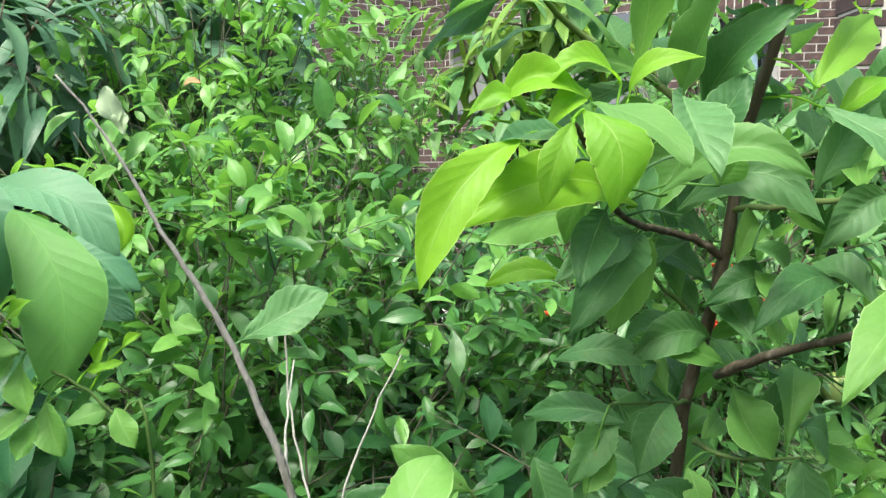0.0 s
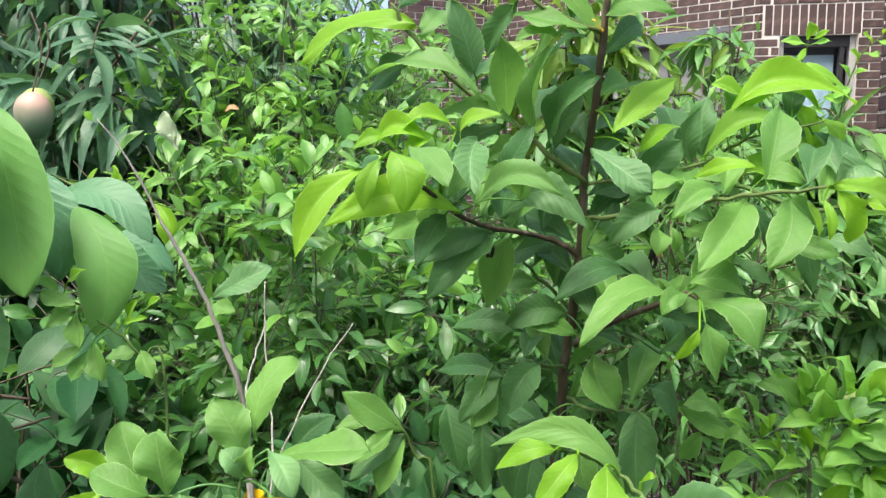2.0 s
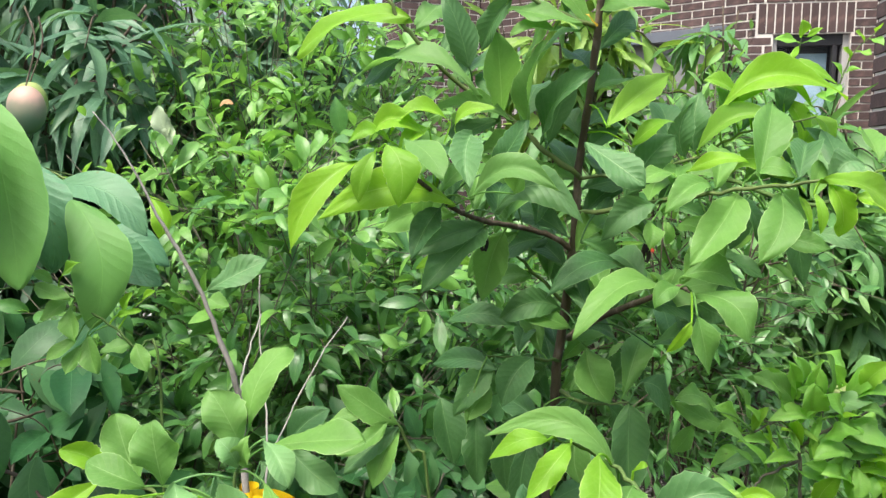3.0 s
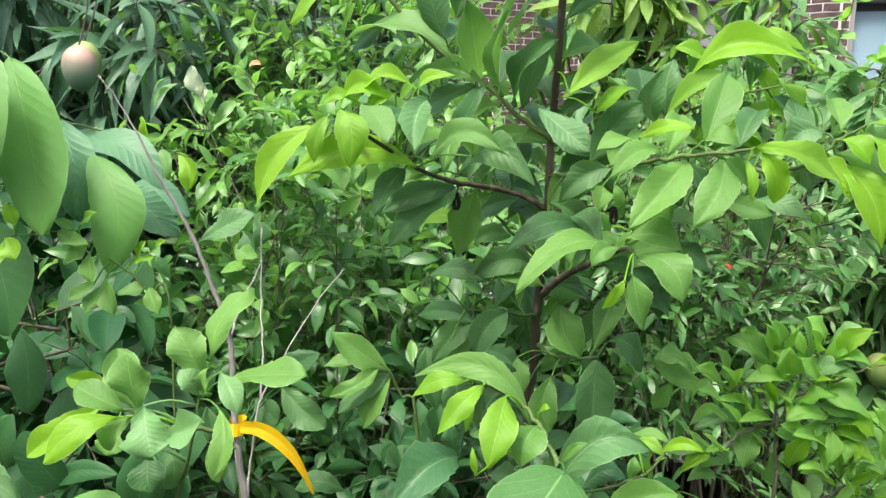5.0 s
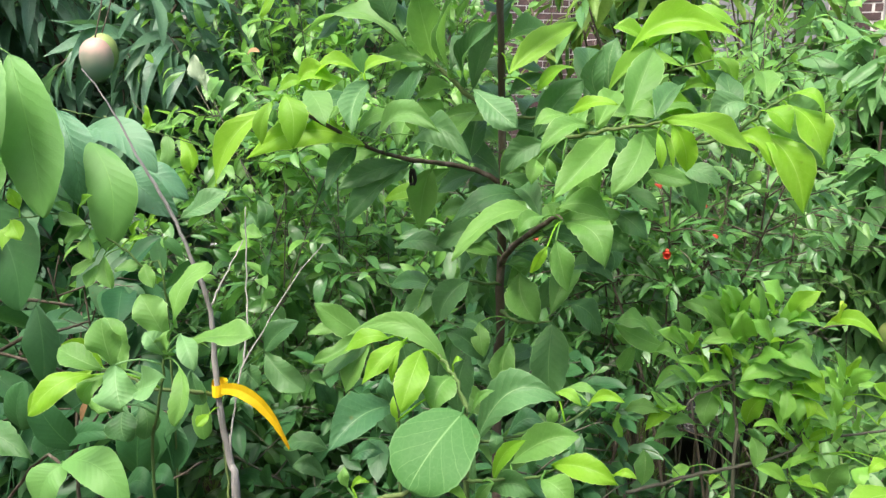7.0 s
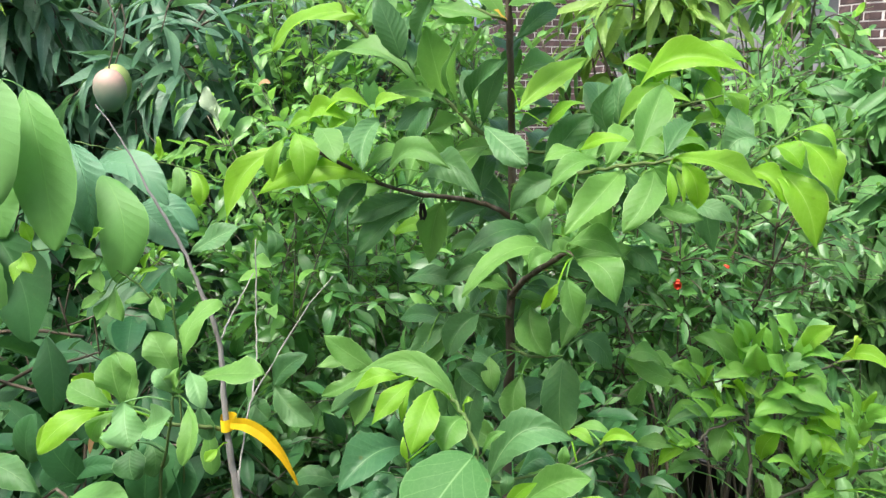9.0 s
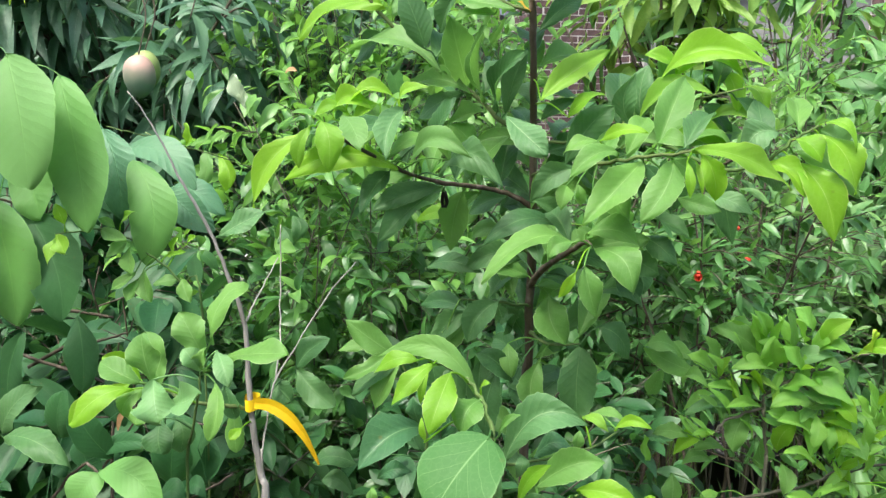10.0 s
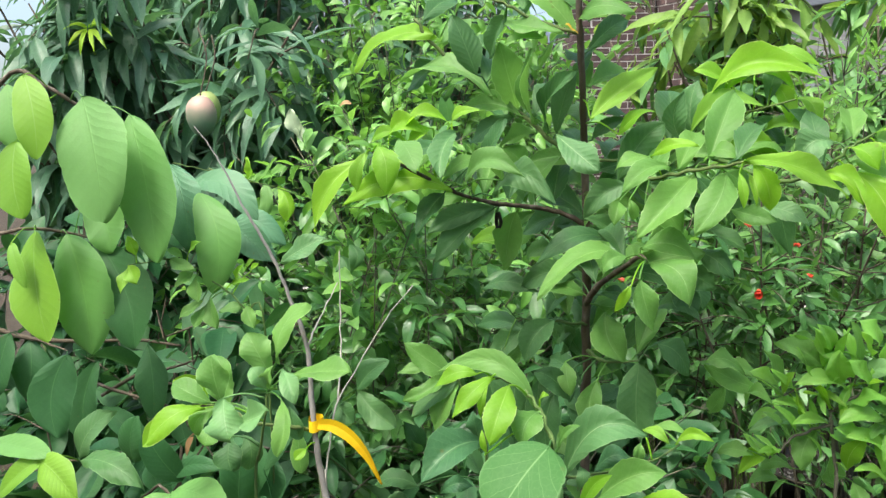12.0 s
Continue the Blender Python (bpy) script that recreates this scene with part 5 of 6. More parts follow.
leaf(gua, "B", (-0.380, 0.460, 0.873), (-0.329, 0.450, 0.929), 0.023, 0.06, sag=(0.005, -0.004, 0.012))
leaf(gua, "B", (-0.371, 0.450, 0.931), (-0.346, 0.450, 0.926), 0.019, 0.06, sag=(0.008, -0.004, 0.007))
leaf(gua, "k", (-0.386, 0.600, 0.955), (-0.396, 0.590, 0.921), 0.010, 0.10)

tw = thing("thin_climbing_shoot", (-0.25, 0.5, 0), "thin shoot with small bright green leaves in front of the guava", "shoot")
WOOD["thin_climbing_shoot"], WOOD["thin_climbing_shoot_young"] = BARK_GREEN, BARK_GREEN
# the thin climbing shoot
stick(tw, "cane", [(-0.220, 0.569, 1.115), (-0.241, 0.558, 1.161), (-0.267, 0.543, 1.193), (-0.292, 0.527, 1.220), (-0.315, 0.509, 1.232), (-0.353, 0.472, 1.230)], 0.0016, 0.0008)
stick(tw, "twig", [(-0.516, 0.742, 1.352), (-0.483, 0.747, 1.345), (-0.461, 0.780, 1.334), (-0.398, 0.839, 1.307), (-0.317, 0.900, 1.269), (-0.262, 0.959, 1.255)], 0.0011, 0.0006)
leaf(tw, "y", (-0.353, 0.472, 1.230), (-0.334, 0.465, 1.208), 0.022, 0.10)
leaf(tw, "y", (-0.344, 0.478, 1.242), (-0.347, 0.470, 1.268), 0.015, 0.10)
leaf(tw, "y", (-0.353, 0.472, 1.228), (-0.353, 0.455, 1.196), 0.015, 0.10)
leaf(tw, "m", (-0.319, 0.508, 1.233), (-0.280, 0.510, 1.221), 0.019, 0.10)
leaf(tw, "m", (-0.302, 0.515, 1.235), (-0.315, 0.501, 1.247), 0.011, 0.10)
leaf(tw, "y", (-0.295, 0.518, 1.240), (-0.273, 0.519, 1.256), 0.013, 0.10)
leaf(tw, "m", (-0.292, 0.526, 1.216), (-0.310, 0.505, 1.198), 0.017, 0.10)
leaf(tw, "m", (-0.289, 0.526, 1.212), (-0.279, 0.513, 1.175), 0.019, 0.10)
leaf(tw, "m", (-0.280, 0.535, 1.178), (-0.264, 0.524, 1.140), 0.023, 0.10)
leaf(tw, "m", (-0.290, 0.531, 1.175), (-0.310, 0.508, 1.155), 0.017, 0.10)
leaf(tw, "m", (-0.286, 0.531, 1.167), (-0.292, 0.513, 1.141), 0.017, 0.10)
leaf(tw, "m", (-0.245, 0.557, 1.165), (-0.268, 0.537, 1.160), 0.019, 0.10)
leaf(tw, "m", (-0.241, 0.559, 1.165), (-0.223, 0.550, 1.137), 0.019, 0.10)
leaf(tw, "y", (-0.255, 0.559, 1.198), (-0.242, 0.557, 1.220), 0.012, 0.10)
leaf(tw, "y", (-0.260, 0.556, 1.194), (-0.232, 0.558, 1.201), 0.010, 0.10)
leaf(tw, "y", (-0.237, 0.568, 1.209), (-0.221, 0.566, 1.221), 0.009, 0.10)


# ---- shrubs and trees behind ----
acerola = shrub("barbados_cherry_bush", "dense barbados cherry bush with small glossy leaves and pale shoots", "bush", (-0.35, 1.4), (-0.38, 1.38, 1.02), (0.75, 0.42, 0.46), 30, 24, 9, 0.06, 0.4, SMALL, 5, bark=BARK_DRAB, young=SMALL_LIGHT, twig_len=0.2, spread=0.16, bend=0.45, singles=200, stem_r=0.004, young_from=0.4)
low_dark = shrub("dark_understory_bush", "leafy bush below the custard apple, leaves coloured dark for the shade", "bush", (-0.08, 1.1), (-0.04, 1.08, 0.6), (0.46, 0.3, 0.36), 22, 20, 8, 0.068, 0.46, SMALL_SHADED, 6, bark=BARK_DRAB, twig_len=0.2, singles=160)
back_dark = shrub("dark_back_bush", "bush behind the custard apple, leaves coloured dark for the shade", "bush", (-0.12, 2.0), (-0.12, 2.0, 0.76), (0.42, 0.3, 0.62), 24, 20, 8, 0.07, 0.42, SMALL_SHADED, 33, bark=BARK_DRAB, twig_len=0.24, young=SMALL, young_from=0.7, singles=60)
mango_back = shrub("mango_tree", "dense dark mango tree filling the back of the garden", "tree", (-1.15, 3.0), (-1.15, 2.95, 1.55), (0.62, 0.4, 0.95), 30, 14, 12, 0.2, 0.23, MANGO_HAZY, 38, "lance", 0.9, BARK, 0.22, None, 0.1, 0.014, 0.6)
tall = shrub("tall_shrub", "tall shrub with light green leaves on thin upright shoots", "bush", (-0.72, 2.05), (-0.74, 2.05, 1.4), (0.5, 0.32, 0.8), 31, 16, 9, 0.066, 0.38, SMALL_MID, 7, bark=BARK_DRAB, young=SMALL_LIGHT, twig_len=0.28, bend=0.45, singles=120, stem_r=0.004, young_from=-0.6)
mango_left = shrub("mango_tree", "mango tree with long drooping dark green leaves", "tree", (-1.7, 2.1), (-1.65, 2.05, 1.5), (1.0, 0.6, 1.0), 32, 16, 12, 0.2, 0.22, MANGO_HAZY, 8, "lance", 0.9, BARK, 0.22, None, 0.1, 0.014, 0.6, singles=200)
mango_west = shrub("mango_tree", "tall mango tree with young yellow-green shoots over dark leaves", "tree", (-2.4, 2.9), (-2.35, 2.7, 2.0), (0.95, 0.5, 1.0), 30, 15, 12, 0.2, 0.22, MANGO_HAZY, 48, "lance", 0.9, BARK, 0.22, MANGO_YOUNG, 0.1, 0.016, 0.6, young_from=1.35)
# more pale young leaves here, their colour offsetting the crown's own shade
mango_mid = shrub("mango_tree", "mango tree with hanging leaves before the house wall", "tree", (0.2, 3.2), (0.06, 3.2, 1.5), (0.42, 0.3, 0.85), 18, 12, 11, 0.2, 0.23, MANGO_MID, 9, "lance", 0.9, BARK, 0.22, MANGO_YOUNG, 0.1, 0.014, 0.35, young_from=0.1, singles=150)
mango_right = shrub("mango_tree", "low mango tree with dark hanging leaves and a green fruit", "tree", (0.96, 2.55), (1.02, 2.5, 1.2), (0.28, 0.28, 0.36), 22, 13, 12, 0.19, 0.23, MANGO_MID, 10, "lance", 0.8, BARK, 0.2, None, 0.1, 0.012, 0.35, singles=150, bare=0.55)
mango_far = shrub("mango_tree", "slim mango tree with hanging leaves beside the window", "tree", (0.74, 3.05), (0.72, 3.0, 1.5), (0.26, 0.3, 0.62), 11, 11, 12, 0.19, 0.23, MANGO_MID, 29, "lance", 0.95, BARK, 0.2, MANGO_YOUNG, 0.06, 0.012, 0.35, young_from=1.0, singles=120)
pome = shrub("pomegranate_bush", "pomegranate bush with narrow leaves and red flowers", "bush", (0.38, 1.6), (0.38, 1.55, 1.12), (0.36, 0.28, 0.3), 18, 19, 9, 0.05, 0.32, SMALL, 12, "lance", 0.15, BARK, 0.2, SMALL_MID, singles=200, bare=0.72)
guava_low = shrub("guava_bush", "guava bush with broad leaves, coloured dark for the canopy's shade", "bush", (-0.78, 0.95), (-0.78, 0.95, 0.72), (0.33, 0.25, 0.45), 12, 12, 7, 0.10, 0.46, SHADED_GUAVA, 14, "oval", 0.35, BARK, 0.2, singles=150)
guava_back = shrub("guava_bush", "wide guava bush below the mango tree, leaves coloured dark for shade", "bush", (-1.35, 1.25), (-1.35, 1.25, 0.75), (0.55, 0.35, 0.6), 18, 12, 7, 0.11, 0.5, SHADED_GUAVA, 24, "oval", 0.35, BARK, 0.22, singles=100)
weeds = shrub("garden_shrub", "mixed green shrub beside the brick wall", "bush", (2.0, 2.7), (1.95, 2.75, 0.5), (0.55, 0.35, 0.5), 18, 20, 8, 0.065, 0.42, SMALL, 15, bark=BARK_DRAB, singles=60)
hedge = shrub("back_hedge", "leafy hedge between the garden and the house", "hedge", (-1.6, 3.9), (-1.7, 3.9, 1.1), (1.2, 0.45, 1.05), 34, 24, 8, 0.10, 0.42, SMALL, 16, bark=BARK_DRAB, twig_len=0.3, spread=0.6)
hedge_low = shrub("back_hedge", "low leafy hedge before the angled brick wall", "hedge", (1.6, 4.6), (1.6, 4.6, 0.6), (0.75, 0.45, 0.55), 22, 22, 8, 0.10, 0.42, SMALL_SHADED, 17, bark=BARK_DRAB, twig_len=0.3, spread=0.5)

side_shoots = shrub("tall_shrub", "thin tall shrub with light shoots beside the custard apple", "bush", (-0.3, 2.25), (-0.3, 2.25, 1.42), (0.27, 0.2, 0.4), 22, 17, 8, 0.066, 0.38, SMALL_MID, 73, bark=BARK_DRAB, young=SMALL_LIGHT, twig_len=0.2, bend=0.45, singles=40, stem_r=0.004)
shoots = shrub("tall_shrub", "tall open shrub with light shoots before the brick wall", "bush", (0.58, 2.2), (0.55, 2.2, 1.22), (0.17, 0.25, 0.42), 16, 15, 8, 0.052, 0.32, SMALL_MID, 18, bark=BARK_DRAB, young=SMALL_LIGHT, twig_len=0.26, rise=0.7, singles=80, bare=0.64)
lim = thing("lime_tree", (0.5, 0.85, 0), "small lime tree with bright shoots on thorny grey twigs", "tree")
WOOD["lime_tree"], WOOD["lime_tree_young"] = BARK_DRAB, BARK_DRAB
# the lime tree: thorny twigs and shoots
stick(lim, "stem", [(0.478, 0.730, 0.910), (0.476, 0.730, 0.967), (0.469, 0.720, 1.022), (0.471, 0.720, 1.044), (0.503, 0.720, 1.068), (0.536, 0.730, 1.083), (0.565, 0.730, 1.099), (0.590, 0.730, 1.107)], 0.0026, 0.0012)
stick(lim, "branch", [(0.469, 0.720, 1.026), (0.437, 0.710, 1.014), (0.417, 0.700, 0.999), (0.403, 0.690, 0.987)], 0.002, 0.001)
stick(lim, "branch", [(0.471, 0.720, 1.044), (0.448, 0.720, 1.070), (0.417, 0.710, 1.059)], 0.0016, 0.0009)
stick(lim, "branch", [(0.477, 0.720, 1.050), (0.493, 0.730, 1.079), (0.502, 0.740, 1.108)], 0.0016, 0.0009)
stick(lim, "branch", [(0.503, 0.720, 1.068), (0.526, 0.730, 1.040), (0.538, 0.730, 1.018), (0.557, 0.730, 0.993)], 0.0016, 0.0009)
stick(lim, "branch", [(0.536, 0.740, 0.932), (0.566, 0.750, 0.954), (0.595, 0.760, 0.994), (0.599, 0.760, 1.028)], 0.0016, 0.0008)
stick(lim, "branch", [(0.354, 0.620, 0.914), (0.405, 0.650, 0.921), (0.457, 0.690, 0.923), (0.503, 0.720, 0.925), (0.536, 0.740, 0.932), (0.566, 0.760, 0.936), (0.596, 0.780, 0.943), (0.637, 0.800, 0.946), (0.688, 0.830, 0.951)], 0.0021, 0.0014)
stick(lim, "thorn", [(0.594, 0.780, 0.942), (0.591, 0.775, 0.951), (0.588, 0.770, 0.962)], 0.0009, 0.0003)
stick(lim, "thorn", [(0.534, 0.750, 0.968), (0.551, 0.755, 0.949), (0.570, 0.760, 0.936)], 0.001, 0.0007)
stick(lim, "thorn", [(0.551, 0.755, 0.949), (0.553, 0.750, 0.959), (0.557, 0.745, 0.969)], 0.0008, 0.0003)
stick(lim, "thorn", [(0.538, 0.740, 0.934), (0.539, 0.735, 0.911), (0.543, 0.730, 0.895)], 0.0012, 0.0007)
stick(lim, "thorn", [(0.566, 0.760, 0.936), (0.571, 0.750, 0.935), (0.579, 0.745, 0.935)], 0.0008, 0.0003)
stick(lim, "thorn", [(0.457, 0.690, 0.922), (0.464, 0.685, 0.914), (0.473, 0.680, 0.905)], 0.0009, 0.0003)
leaf(lim, "l", (0.414, 0.760, 1.042), (0.379, 0.740, 1.076), 0.022, 0.06, sag=(0.001, -0.004, 0.009))
leaf(lim, "y", (0.415, 0.720, 1.056), (0.427, 0.700, 1.092), 0.014, 0.06, sag=(-0.001, -0.004, 0.002))
leaf(lim, "l", (0.486, 0.720, 1.070), (0.429, 0.700, 1.077), 0.021, 0.06, sag=(-0.000, -0.004, 0.010))
leaf(lim, "m", (0.467, 0.760, 1.075), (0.430, 0.740, 1.130), 0.037, 0.06, sag=(-0.002, -0.004, 0.003))
leaf(lim, "m", (0.459, 0.720, 1.094), (0.409, 0.700, 1.127), 0.030, 0.06, sag=(0.001, -0.004, 0.005))
leaf(lim, "m", (0.373, 0.720, 1.078), (0.329, 0.700, 1.094), 0.025, 0.06, sag=(-0.000, -0.004, 0.012))
leaf(lim, "m", (0.400, 0.760, 1.053), (0.345, 0.740, 1.070), 0.024, 0.06, sag=(-0.005, -0.004, 0.015))
leaf(lim, "l", (0.482, 0.720, 1.078), (0.475, 0.700, 1.120), 0.030, 0.06, sag=(-0.007, -0.004, 0.001))
leaf(lim, "l", (0.467, 0.720, 1.114), (0.453, 0.700, 1.150), 0.020, 0.06, sag=(0.002, -0.004, 0.002))
leaf(lim, "l", (0.519, 0.760, 1.111), (0.496, 0.740, 1.147), 0.030, 0.06, sag=(0.005, -0.004, 0.004))
leaf(lim, "m", (0.497, 0.720, 1.106), (0.487, 0.700, 1.155), 0.016, 0.06, sag=(0.000, -0.004, 0.000))
leaf(lim, "y", (0.530, 0.720, 1.109), (0.554, 0.700, 1.149), 0.024, 0.06, sag=(-0.007, -0.004, 0.004))
leaf(lim, "p", (0.526, 0.760, 1.115), (0.553, 0.740, 1.142), 0.016, 0.06, sag=(-0.002, -0.004, 0.005))
leaf(lim, "l", (0.521, 0.720, 1.099), (0.556, 0.700, 1.109), 0.018, 0.06, sag=(-0.001, -0.004, 0.011))
leaf(lim, "l", (0.510, 0.720, 1.065), (0.562, 0.700, 1.049), 0.024, 0.06, sag=(-0.001, -0.004, 0.008))
leaf(lim, "l", (0.534, 0.760, 1.074), (0.552, 0.740, 1.052), 0.022, 0.06, sag=(0.003, -0.004, 0.005))
leaf(lim, "y", (0.536, 0.720, 1.031), (0.567, 0.700, 1.027), 0.026, 0.06, sag=(0.002, -0.004, 0.012))
leaf(lim, "l", (0.472, 0.720, 1.022), (0.499, 0.700, 1.015), 0.020, 0.06, sag=(-0.001, -0.004, 0.006))
leaf(lim, "m", (0.450, 0.760, 1.000), (0.441, 0.740, 0.974), 0.028, 0.06, sag=(-0.006, -0.004, 0.002))
leaf(lim, "y", (0.407, 0.720, 0.983), (0.369, 0.700, 0.958), 0.021, 0.06, sag=(0.001, -0.004, 0.010))
leaf(lim, "l", (0.404, 0.720, 0.983), (0.372, 0.700, 1.012), 0.016, 0.06, sag=(-0.002, -0.004, -0.003))
leaf(lim, "l", (0.427, 0.760, 1.011), (0.376, 0.740, 1.000), 0.020, 0.06, sag=(-0.002, -0.004, 0.015))
leaf(lim, "l", (0.467, 0.720, 1.026), (0.427, 0.700, 1.028), 0.014, 0.06, sag=(-0.001, -0.004, 0.008))
leaf(lim, "y", (0.441, 0.720, 1.030), (0.430, 0.700, 1.072), 0.018, 0.06, sag=(-0.005, -0.004, 0.001))
leaf(lim, "m", (0.480, 0.760, 0.933), (0.471, 0.740, 0.979), 0.026, 0.06, sag=(-0.005, -0.004, 0.001))
leaf(lim, "l", (0.527, 0.720, 1.025), (0.524, 0.700, 0.991), 0.018, 0.06, sag=(0.004, -0.004, 0.001))
leaf(lim, "l", (0.591, 0.720, 1.040), (0.572, 0.700, 1.082), 0.017, 0.06, sag=(-0.004, -0.004, 0.001))
leaf(lim, "y", (0.599, 0.760, 1.027), (0.609, 0.740, 1.063), 0.015, 0.06, sag=(-0.005, -0.004, 0.003))
leaf(lim, "l", (0.588, 0.720, 1.029), (0.563, 0.700, 1.064), 0.020, 0.06, sag=(-0.005, -0.004, -0.001))
leaf(lim, "l", (0.597, 0.720, 1.033), (0.616, 0.700, 1.061), 0.017, 0.06, sag=(-0.005, -0.004, 0.007))
leaf(lim, "y", (0.658, 0.760, 1.001), (0.625, 0.740, 1.032), 0.023, 0.06, sag=(-0.005, -0.004, -0.000))
leaf(lim, "m", (0.562, 0.720, 1.002), (0.581, 0.700, 0.985), 0.022, 0.06, sag=(-0.001, -0.004, 0.004))
leaf(lim, "l", (0.586, 0.720, 0.989), (0.576, 0.700, 1.035), 0.016, 0.06, sag=(-0.004, -0.004, 0.002))
leaf(lim, "l", (0.619, 0.760, 0.964), (0.612, 0.740, 0.998), 0.018, 0.06, sag=(-0.005, -0.004, 0.000))
leaf(lim, "l", (0.536, 0.720, 0.905), (0.500, 0.700, 0.928), 0.018, 0.06, sag=(-0.002, -0.004, 0.005))
leaf(lim, "y", (0.543, 0.720, 0.906), (0.581, 0.700, 0.907), 0.018, 0.06, sag=(-0.001, -0.004, 0.007))
leaf(lim, "l", (0.547, 0.760, 0.883), (0.538, 0.740, 0.864), 0.019, 0.06, sag=(-0.008, -0.004, 0.002))
leaf(lim, "m", (0.585, 0.720, 0.891), (0.597, 0.700, 0.947), 0.040, 0.06, sag=(-0.011, -0.004, 0.007))
leaf(lim, "y", (0.645, 0.720, 0.943), (0.620, 0.700, 0.938), 0.015, 0.06, sag=(-0.002, -0.004, 0.008))
leaf(lim, "l", (0.657, 0.760, 0.926), (0.647, 0.740, 0.946), 0.011, 0.06, sag=(-0.006, -0.004, -0.001))
leaf(lim, "m", (0.375, 0.720, 1.035), (0.406, 0.700, 1.050), 0.021, 0.06, sag=(-0.004, -0.004, 0.019))
leaf(lim, "m", (0.343, 0.720, 0.974), (0.386, 0.700, 0.984), 0.021, 0.06, sag=(-0.002, -0.004, 0.008))
leaf(lim, "l", (0.338, 0.760, 0.918), (0.331, 0.740, 0.962), 0.023, 0.06, sag=(-0.005, -0.004, 0.001))
leaf(lim, "q", (0.584, 0.720, 1.111), (0.577, 0.700, 1.139), 0.025, 0.06, sag=(-0.007, -0.004, -0.000))
leaf(lim, "y", (0.560, 0.720, 1.099), (0.620, 0.700, 1.096), 0.019, 0.06, sag=(-0.002, -0.004, 0.019))
leaf(lim, "l", (0.501, 0.760, 0.995), (0.537, 0.740, 1.007), 0.019, 0.06, sag=(-0.003, -0.004, 0.013))
leaf(lim, "m", (0.544, 0.720, 0.980), (0.572, 0.700, 0.998), 0.020, 0.06, sag=(-0.001, -0.004, 0.010))
leaf(lim, "m", (0.494, 0.720, 0.958), (0.498, 0.700, 0.928), 0.020, 0.06, sag=(0.005, -0.004, 0.002))
leaf(lim, "m", (0.416, 0.760, 0.930), (0.379, 0.740, 0.929), 0.020, 0.06, sag=(-0.001, -0.004, 0.012))
leaf(lim, "m", (0.368, 0.720, 0.924), (0.368, 0.700, 0.884), 0.024, 0.06, sag=(0.004, -0.004, 0.002))
leaf(lim, "l", (0.554, 0.720, 1.013), (0.542, 0.700, 0.992), 0.016, 0.06, sag=(-0.005, -0.004, 0.007))
leaf(lim, "l", (0.508, 0.760, 1.044), (0.487, 0.740, 1.021), 0.019, 0.06, sag=(-0.004, -0.004, 0.007))
leaf(lim, "y", (0.546, 0.720, 1.015), (0.551, 0.700, 0.994), 0.013, 0.06, sag=(0.005, -0.004, 0.005))
leaf(lim, "l", (0.425, 0.720, 0.908), (0.408, 0.700, 0.890), 0.017, 0.06, sag=(-0.004, -0.004, 0.008))
leaf(lim, "m", (0.430, 0.760, 0.949), (0.393, 0.740, 0.952), 0.022, 0.06, sag=(-0.002, -0.004, 0.010))
leaf(lim, "l", (0.623, 0.720, 0.937), (0.612, 0.700, 0.918), 0.018, 0.06, sag=(-0.006, -0.004, 0.003))
leaf(lim, "y", (0.616, 0.560, 0.985), (0.564, 0.520, 0.982), 0.031, 0.06, sag=(-0.003, -0.004, 0.006))
leaf(lim, "l", (0.576, 0.760, 1.019), (0.590, 0.740, 0.993), 0.017, 0.06, sag=(0.002, -0.004, 0.004))
leaf(lim, "m", (0.523, 0.720, 1.078), (0.549, 0.700, 1.086), 0.016, 0.06, sag=(-0.003, -0.004, 0.012))
leaf(lim, "y", (0.628, 0.720, 0.991), (0.642, 0.700, 1.007), 0.015, 0.06, sag=(-0.004, -0.004, 0.010))
leaf(lim, "l", (0.463, 0.735, 1.070), (0.426, 0.710, 1.134), 0.036, 0.06, sag=(-0.002, -0.004, -0.000))
leaf(lim, "l", (0.466, 0.735, 1.092), (0.448, 0.710, 1.143), 0.021, 0.06, sag=(0.000, -0.004, 0.003))
leaf(lim, "p", (0.492, 0.735, 1.073), (0.547, 0.710, 1.103), 0.022, 0.06, sag=(-0.005, -0.004, 0.008))
leaf(lim, "l", (0.519, 0.735, 1.100), (0.544, 0.710, 1.143), 0.029, 0.06, sag=(-0.003, -0.004, 0.001))
leaf(lim, "l", (0.509, 0.735, 1.107), (0.489, 0.710, 1.146), 0.024, 0.06, sag=(0.001, -0.004, 0.001))
leaf(lim, "l", (0.478, 0.735, 1.093), (0.484, 0.710, 1.146), 0.021, 0.06, sag=(0.001, -0.004, -0.000))
leaf(lim, "m", (0.504, 0.735, 1.052), (0.556, 0.710, 1.042), 0.030, 0.06, sag=(0.001, -0.004, 0.003))
leaf(lim, "m", (0.502, 0.735, 1.034), (0.557, 0.710, 1.040), 0.016, 0.06, sag=(-0.004, -0.004, 0.001))
leaf(lim, "l", (0.522, 0.735, 1.069), (0.539, 0.710, 1.056), 0.027, 0.06, sag=(0.004, -0.004, 0.006))
leaf(lim, "y", (0.532, 0.735, 1.015), (0.564, 0.710, 1.018), 0.030, 0.06, sag=(-0.002, -0.004, 0.007))
leaf(lim, "l", (0.516, 0.735, 1.017), (0.524, 0.710, 0.977), 0.023, 0.06, sag=(0.009, -0.004, 0.006))
leaf(lim, "y", (0.529, 0.735, 1.011), (0.552, 0.710, 0.979), 0.021, 0.06, sag=(0.004, -0.004, 0.006))
